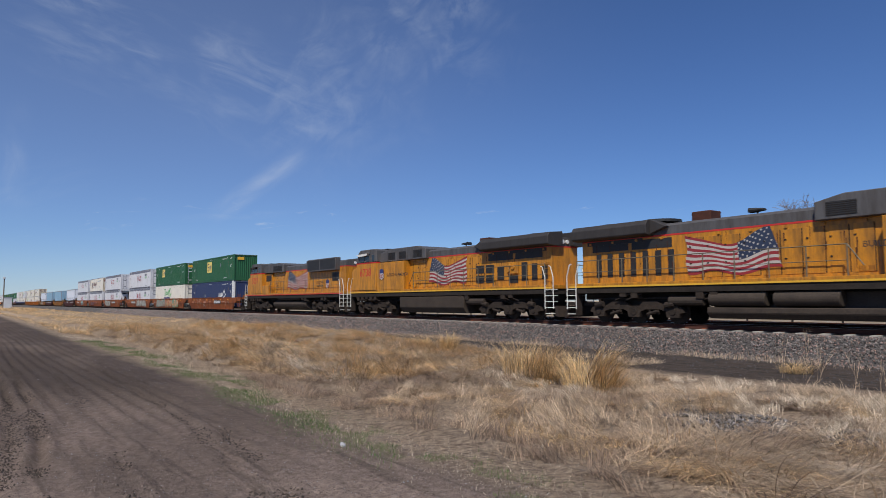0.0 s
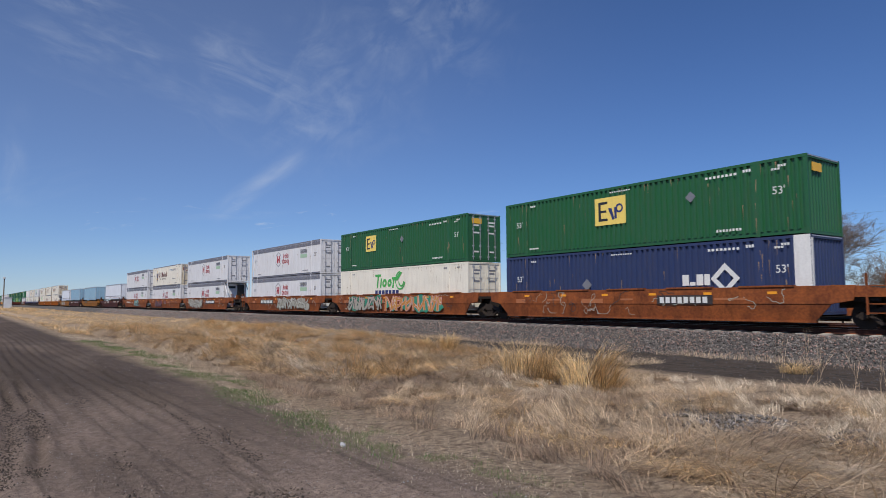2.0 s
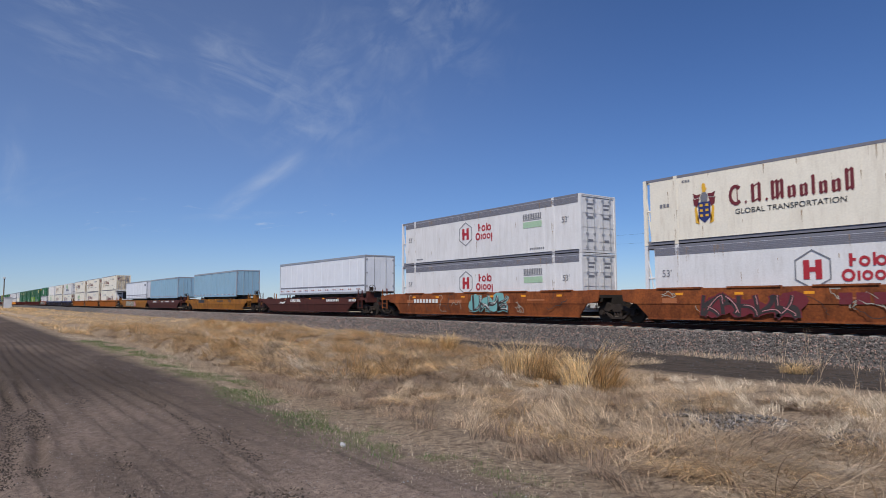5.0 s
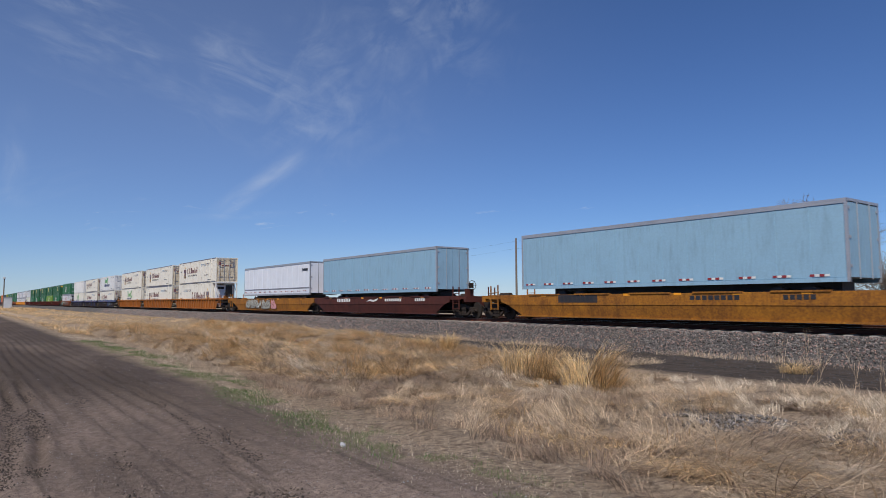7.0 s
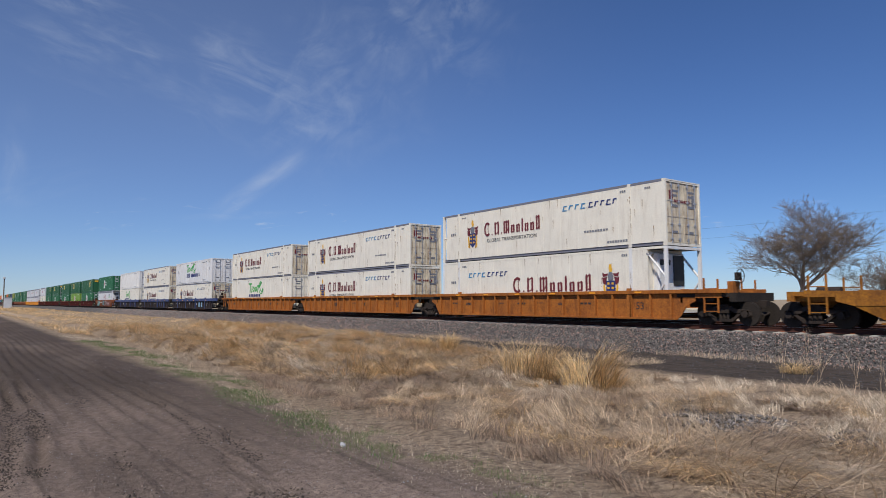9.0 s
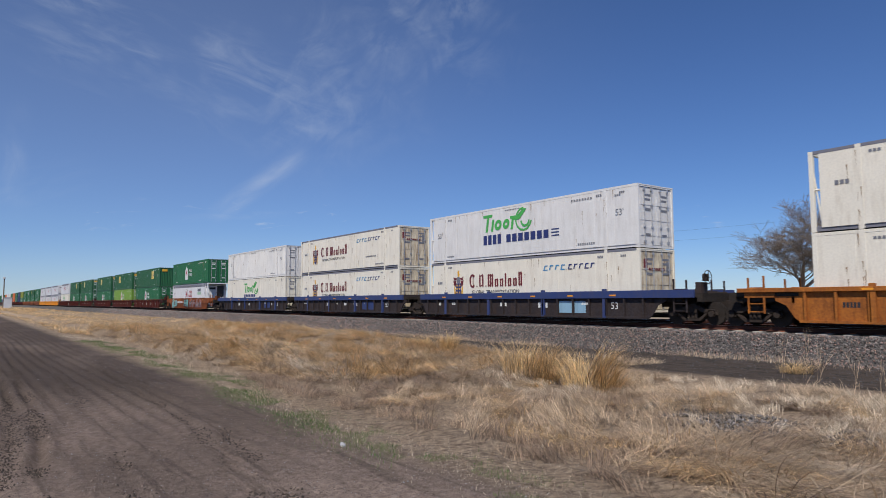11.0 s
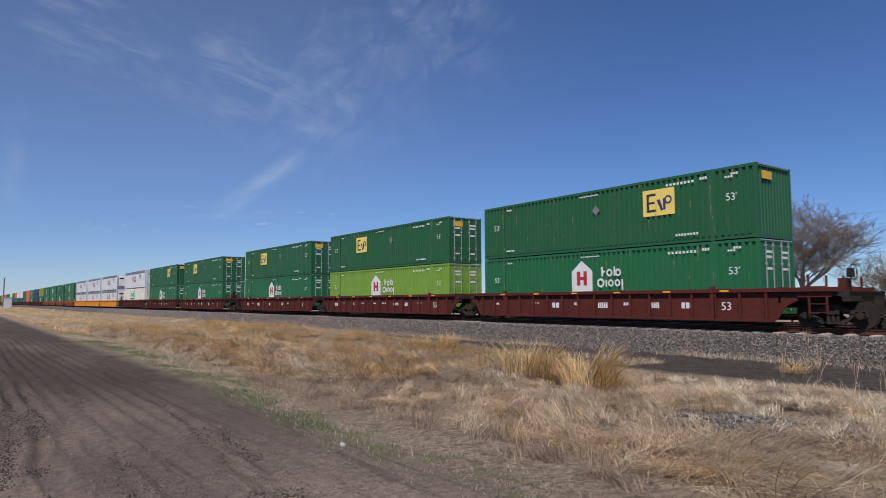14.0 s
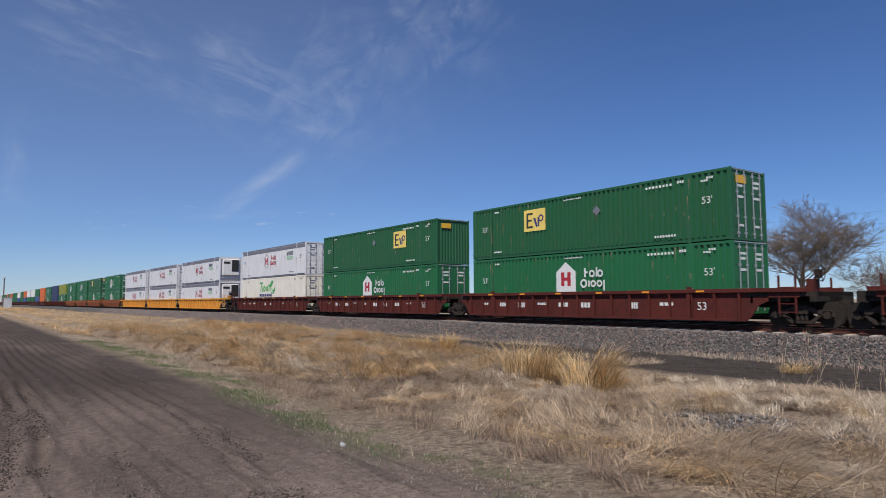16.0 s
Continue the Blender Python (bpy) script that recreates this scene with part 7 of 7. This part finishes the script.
            part("radiator_wing", bm, M["soot"], loco, "broad sooty overhanging radiator wing", 0.02)
            bm = bmesh.new()
            box(bm, r0 + 0.9, r1 - 0.6, *sorted((s * 0.99, s * 1.01)), 3.62, 3.80)
            part("radiator_screen", bm, M["black"], loco)
        else:
            bm = bmesh.new()
            prism(bm, [(r0, 4.5), (r0 + 0.05, 3.95), (r0 + 0.35, 3.55), (r1, 3.55), (r1, 4.58), (r0 + 0.4, 4.58)], *sorted((s * 0.9, s * 1.38)))
            wing = part("radiator", bm, M["loco_grey"], loco, "large flared radiator", 0.03)
            for a, b in ((r0 + 0.25, r0 + 2.55), (r0 + 2.7, r1 - 0.1)):
                bm = bmesh.new()
                box(bm, a, b, *sorted((s * 1.36, s * 1.395)), 3.68, 4.5)
                part("screen", bm, M["black"], wing, "black radiator screen", 0.01)
            pane(hood, "screen", 19.1, 20.3, 2.7, 3.4, s, HW, "black")
        if ge:
            flag(loco, *((10.8, 14.4) if s < 0 else (12.1, 15.7)), 2.0, 3.72, HW + 0.024, s)
        else:
            flag(loco, 10.4, 14.4, 2.05, 3.75, HW + 0.024, s)
        text = (6.6, 2.75, W - 0.05) if ge else (16.2, 2.55, HW)
        word = "BUILDING AMERICA" if ge else "BUILDING\nAMERICA"
        if s < 0:
            lettering(word, 0.3, M["ink_black"], loco, text[0] - (0.6 if ge else 0), text[1], -text[2] - 0.008, 0.004, "slogan")
        else:
            lettering(word, 0.3, M["ink_black"], loco, text[0] + 2.2, text[1], text[2] + 0.008, 0.004, "slogan", 1.0, 180)
        # shield emblem
        sx, sz = (5.1, 2.55) if ge else (18.0, 2.1)
        sy = W if ge else HW + 0.02
        q = 0.72
        flat("shield", [[(sx, sz + 0.6 * q), (sx + 0.75 * q, sz + 0.6 * q), (sx + 0.75 * q, sz + 0.95 * q), (sx + 0.38 * q, sz + 1.05 * q), (sx, sz + 0.95 * q)]], M["ink_navy"], loco, s, sy + 0.006)
        flat("shield", [rect(sx + (0.02 + 0.15 * i) * q, sx + (0.1 + 0.15 * i) * q, sz + 0.1 * q, sz + 0.58 * q) for i in range(5)], M["flag_red"], loco, s, sy + 0.010)
        flat("shield", [[(sx, sz + 0.15 * q), (sx + 0.38 * q, sz), (sx + 0.75 * q, sz + 0.15 * q), (sx + 0.75 * q, sz + 0.6 * q), (sx, sz + 0.6 * q)]], M["ink_white"], loco, s, sy + 0.006)
        # side handrail on stanchions
        bm = bmesh.new()
        x0, x1 = (9.3, n - 0.8) if ge else (7.0, n - 0.8)
        handrail(bm, [(x0 - 0.5, 2.15), (x0, 2.9), (x1, 2.9), (x1 + 0.1, 1.8)], s * 1.46)
        handrail(bm, [(x0, 2.35), (x1, 2.35)], s * 1.46, 0.016)
        part("handrail", bm, M["rail_grey"], loco, "grey side handrail")
        k = 9
        for i in range(k + 1):
            x = x0 + (x1 - x0) * i / k
            shared("stanchion", ("stanchion", s), lambda q: tube(q, (0, s * 1.46, 1.8), (0, s * 1.46, 2.92), 0.024, 6), M["rail_grey"], loco, pose(x, 0, 0))
    rng = random.Random(int(x8))
    for s in (-1, 1):
        streaks_ = []
        for _ in range(34):
            x, w = rng.uniform(e1 + 0.3, h1 - 0.3), rng.uniform(0.015, 0.06)
            z = rng.uniform(2.6, 3.78)
            streaks_.append([(x, z), (x + w, z), (x + w * 0.6, z - rng.uniform(0.25, 0.9))])
        tagged(flat("soot_streak", streaks_, M["rail_side"], hood, s, HW + 0.0225), kind="stuff")
        bm = bmesh.new()
        for k in range(10):
            x = e1 + 0.6 + k * (h1 - e1 - 1.2) / 9
            box(bm, x, x + 0.10, *sorted((s * HW, s * (HW + 0.06))), 3.66, 3.76)
        part("lifting_lug", bm, M["yellow"], hood)
    # hood end
    bm = bmesh.new()
    for y in (-0.32, 0.0):
        disc_x = h1 + 0.02
        tube(bm, (disc_x - 0.03, y + 0.16, 4.1), (disc_x + 0.05, y + 0.16, 4.1), 0.11, 12)
    part("headlight", bm, M["ink_white"], loco)
    bm = bmesh.new()
    for i in range(6):
        z = 2.1 + 0.3 * i
        tube(bm, (h1 - 0.5, -HW - 0.06, z), (h1 - 0.1, -HW - 0.06, z), 0.018, 6)
    part("hood_ladder", bm, M["yellow"], loco)
    # roof items
    bm = bmesh.new()
    hx = 13.1 if ge else 13.2
    tube(bm, (hx, 0, 4.3), (hx, 0, 4.55), 0.04, 8)
    for y in (-0.12, 0.0, 0.12):
        tube(bm, (hx - 0.28, y, 4.6), (hx + 0.3, y, 4.6), 0.045, 8, 0.1)
    part("horn", bm, M["black"], loco, "black roof horn")
    bm = bmesh.new()
    if ge:
        box(bm, 14.9, 15.8, -0.4, 0.4, 4.3, 4.78)
    else:
        box(bm, 12.0, 12.8, -0.3, 0.3, 4.3, 4.48)
    part("exhaust_stack", bm, M["rail_side"], loco, "rusty exhaust stack", 0.03)
    bm = bmesh.new()
    for x in (cab0 + 0.8, cab0 + 1.6, cab0 + 2.3):
        box(bm, x, x + 0.4, -0.5, 0.1, 4.79, 4.86)
    part("roof_antenna", bm, M["under"], loco, "", 0.015)
    if ge:
        bm = bmesh.new()
        for x in (17.6, 20.0):
            tube(bm, (x, 0, 4.5), (x, 0, 4.62), 0.9, 24)
        part("fan_guard", bm, M["black"], loco)
    MOVING.append((loco, x8, 0.0, turned))


def build_locomotives():
    locomotive("emd", "yellow and grey diesel locomotive with waving flag and flared radiator", "5057", 176.7)
    locomotive("ge", "yellow and grey diesel locomotive with waving flag and wide radiator wings", "6738", 199.2)
    locomotive("ge", "leading yellow and grey diesel locomotive with waving flag", "6738", 222.0 + 22.2, True, 17.0)


build_locomotives()

# ---- beyond the track ----


def limb(out, a, b, ra, rb, sides=5):
    out.append((a, b, ra, rb, sides))


def tree_mesh(height, wide, seed, spread=1.0, levels=6):
    """A bare crown: limbs fork again and again into fine twigs."""
    rng = random.Random(seed)
    segs = []

    def grow(p, d, length, r, level):
        steps = 3
        for i in range(steps):
            d = (d + Vector((rng.gauss(0, 0.10), rng.gauss(0, 0.10), rng.gauss(0.02, 0.07)))).normalized()
            q = p + d * length / steps
            r2 = r * 0.86
            limb(segs, p, q, r, r2, 6 if level < 2 else (4 if level < 4 else 3))
            p, r = q, r2
            if level >= 1 and i < steps - 1 and level < levels and rng.random() < 0.8:
                side = Vector((rng.gauss(0, 1), rng.gauss(0, 1), rng.gauss(0.1, 0.5))).normalized()
                grow(p, (d * 0.7 + side * 0.75).normalized(), length * rng.uniform(0.5, 0.75), r * 0.6, level + 1)
        if level >= levels:
            return
        for i in range(2 if level else 6):
            side = Vector((rng.gauss(0, 1), rng.gauss(0, 1), rng.gauss(0.0, 0.3)))
            side = (side - d * side.dot(d)).normalized()
            k = rng.uniform(0.45, 0.95) * spread
            grow(p, (d + side * k + Vector((0, 0, 0.42 if level == 1 else 0.17))).normalized(), length * rng.uniform(0.66, 0.86), r * rng.uniform(0.6, 0.75), level + 1)

    grow(Vector((0, 0, -0.2)), Vector((0, 0, 1)), height * 0.11, height * 0.028, 0)
    tops = np.array([tuple(q[1]) for q in segs])
    kx = wide / (tops[:, :2].max(0) - tops[:, :2].min(0)).mean()
    kz = height / tops[:, 2].max()
    segs = [(Vector((a.x * kx, a.y * kx, a.z * kz)), Vector((b.x * kx, b.y * kx, b.z * kz)), ra, rb, sides) for a, b, ra, rb, sides in segs]
    meshes = []
    for name, chosen in (("trunk", [q for q in segs if q[4] == 6]), ("crown", [q for q in segs if q[4] < 6])):
        co, quads = [], []
        for a, b, ra, rb, sides in chosen:
            d = (b - a).normalized()
            u = d.orthogonal().normalized()
            w = d.cross(u)
            k = len(co)
            for p, r in ((a, ra), (b, rb)):
                r = max(r, 0.011)
                for i in range(sides):
                    t = 2 * math.pi * i / sides
                    co.append(tuple(p + (u * math.cos(t) + w * math.sin(t)) * r))
            for i in range(sides):
                j = (i + 1) % sides
                quads.append((k + i, k + j, k + sides + j, k + sides + i))
        meshes.append(raw_mesh(name, np.array(co), np.array(quads), M["bark"]))
    return meshes


def build_beyond():
    tree = thing("bare_tree", "large leafless spreading tree beyond the track", "tree", "bare trees")
    for me in tree_mesh(13.2, 14.6, 4, 0.85, 7):
        new(me.name, me).parent = tree
    tree.location = (-33.4, 70.0, -0.35)
    tree = thing("bare_tree", "smaller leafless tree with drooping twigs", "tree", "bare trees")
    for me in tree_mesh(7.2, 9.0, 9, 1.3, 6):
        new(me.name.split(".")[0], me).parent = tree
    tree.location = (-27.5, 76.0, -0.35)

    def utility_pole(x, y, h, arm):
        p = thing("utility_pole", "weathered wooden utility pole beside the railway", "utility pole", "utility poles")
        bm = bmesh.new()
        tube(bm, (0, 0, -0.5), (0, 0, h), 0.16, 8, 0.11)
        part("shaft", bm, M["pole"], p)
        if arm:
            bm = bmesh.new()
            box(bm, -0.06, 0.06, -1.2, 1.2, h - 0.7, h - 0.58)
            part("crossarm", bm, M["pole"], p)
        p.location = (x, y, -0.38)

    utility_pole(-65.2, 60.0, 10.4, False)
    utility_pole(8.0, 60.0, 10.4, False)
    utility_pole(-140.0, 60.0, 10.4, False)
    for z, y in ((9.6, 60.0), (8.6, 60.0)):
        bm = bmesh.new()
        last = None
        for xa, xb in ((-140.0, -65.2), (-65.2, 8.0)):
            for k in range(15):
                x = xa + (xb - xa) * k / 14
                h = z - 3.6 * (k / 14) * (1 - k / 14)
                row = [bm.verts.new((x, y + a, h + b)) for a, b in ((0.006, 0), (0, 0.006), (-0.006, 0), (0, -0.006))]
                for m in range(4) if last else ():
                    bm.faces.new((last[m], last[(m + 1) % 4], row[(m + 1) % 4], row[m]))
                last = row
        tagged(new("overhead_cable", mesh_of("overhead_cable", bm, M["cable"])), "thin black cable strung between utility poles", "cable", "overhead cables")
    # signal mast and relay cabinet by the far track
    p = thing("signal_mast", "tall grey steel mast beside the railway", "mast")
    bm = bmesh.new()
    tube(bm, (0, 0, -0.3), (0, 0, 10.2), 0.22, 8, 0.16)
    part("shaft", bm, M["pole"], p)
    bm = bmesh.new()
    box(bm, -0.35, 0.35, -0.35, 0.35, 9.8, 10.5)
    part("mast_head", bm, M["cabinet"], p, "", 0.05)
    p.location = (-270.0, 12.2, 0.0)
    c = thing("relay_cabinet", "pale grey metal relay cabinet beside the railway", "cabinet")
    bm = bmesh.new()
    box(bm, -1.2, 1.2, -1.0, 1.0, -0.3, 3.1)
    part("body", bm, M["cabinet"], c, "", 0.03)
    bm = bmesh.new()
    prism(bm, [(-1.3, 3.1), (1.3, 3.1), (1.2, 3.3), (-1.2, 3.3)], -1.1, 1.1)
    part("roof", bm, M["grey_band"], c)
    for s in (-1, 1):
        bm = bmesh.new()
        box(bm, 1.2, 1.23, *sorted((s * 0.04, s * 0.9)), 0.1, 2.9)
        part("door", bm, M["cabinet"], c)
    c.location = (-240.0, 12.0, 0.0)
    # wire fence along the far road
    f = thing("wire_fence", "low wire fence with thin steel posts", "fence")
    for i in range(40):
        shared("post", "fence_post", lambda q: box(q, -0.04, 0.04, -0.04, 0.04, -0.2, 1.2), M["under"], f, pose(-60 + 2.5 * i, 36.0, -0.36))
    for z in (0.05, 0.4, 0.75):
        bm = bmesh.new()
        tube(bm, (-60, 36.0, z), (40, 36.0, z), 0.012, 4)
        part("wire", bm, M["silver"], f)


build_beyond()

# ---- tall weeds ----


def weed(x, y, h, seed, label="tall thin dry weed stalks on the verge"):
    rng = random.Random(seed)
    bm = bmesh.new()
    for k in range(rng.randint(1, 3)):
        p = Vector((rng.gauss(0, 0.1), rng.gauss(0, 0.1), -0.05))
        d = Vector((rng.gauss(0, 0.12), rng.gauss(0, 0.12), 1)).normalized()
        for i in range(5):
            q = p + d * h / 5 * rng.uniform(0.8, 1.1)
            tube(bm, p, q, 0.003 - 0.0004 * i, 4, 0.0026 - 0.0004 * i)
            if i > 0:
                for _ in range(4):
                    e = (d + Vector((rng.gauss(0, 0.6), rng.gauss(0, 0.6), 0.2))).normalized()
                    tube(bm, p.lerp(q, rng.random()), q + e * h * rng.uniform(0.06, 0.16), 0.002, 3, 0.0012)
            p = q
            d = (d + Vector((rng.gauss(0, 0.08), rng.gauss(0, 0.08), 0))).normalized()
    ob = tagged(new("weed_stalks", mesh_of("weed_stalks", bm, M["straw"])), label, "weeds", "tall weeds")
    ob.location = (x, y, float(ground_z(np.array(x), np.array(y))))


for i, (x, y, h) in enumerate(((-8.2, 17.4, 1.25), (-8.6, 17.0, 1.0), (-7.9, 17.0, 0.9), (-5.6, 14.2, 1.0), (-5.2, 14.0, 0.8), (-7.7, 9.75, 0.5), (-5.0, 16.5, 0.8), (-21.5, 15.6, 1.0))):
    weed(x, y, h, 60 + i)
tussock(-12.15, 11.3, 0.45, 1.2, 420, 1, 0.12, None, "tuft", 1.7)
tussock(-11.6, 11.6, 0.36, 1.15, 340, 2, 0.2, 0.4, "tuft", 1.7)
tussock(-11.2, 11.2, 0.3, 0.85, 200, 3, 0.45, -0.6, "tuft", 1.7)
tussock(-10.05, 11.0, 0.32, 1.1, 320, 4, 0.3, 2.9, "tuft", 1.7)
tussock(-9.7, 11.3, 0.32, 1.4, 420, 7, 0.2, 0.5, "tuft", 1.7)
tussock(-9.35, 11.25, 0.24, 1.2, 240, 8, 0.45, 0.3, "tuft", 1.7)
tussock(-19.6, 14.6, 0.35, 0.9, 380, 5, 0.2, None, "tuft", 2.0)
tussock(-20.6, 14.2, 0.3, 0.7, 220, 9, 0.35, None, "tuft", 2.0)
tussock(-9.0, 18.6, 0.4, 0.45, 400, 10, 0.5, None, "tuft", 1.4, "low golden grass tuft on packed dirt")


# ---- movement ----


def run(t):
    """How far the train has come past its place at 8 s."""
    return 30.729 * (t - 8) + 0.0175 * (t - 8) ** 2


def motions():
    for ob, x8, z, *turned in MOVING:
        walk(ob, [(t, pose(x8 + run(t), YC, ZR + z, 0, 0, 180 if any(turned) else 0)) for t in (0.0, 2.0, 4.0, 6.0, 8.0, 10.0, 12.0, 14.0, 16.0)])


motions()
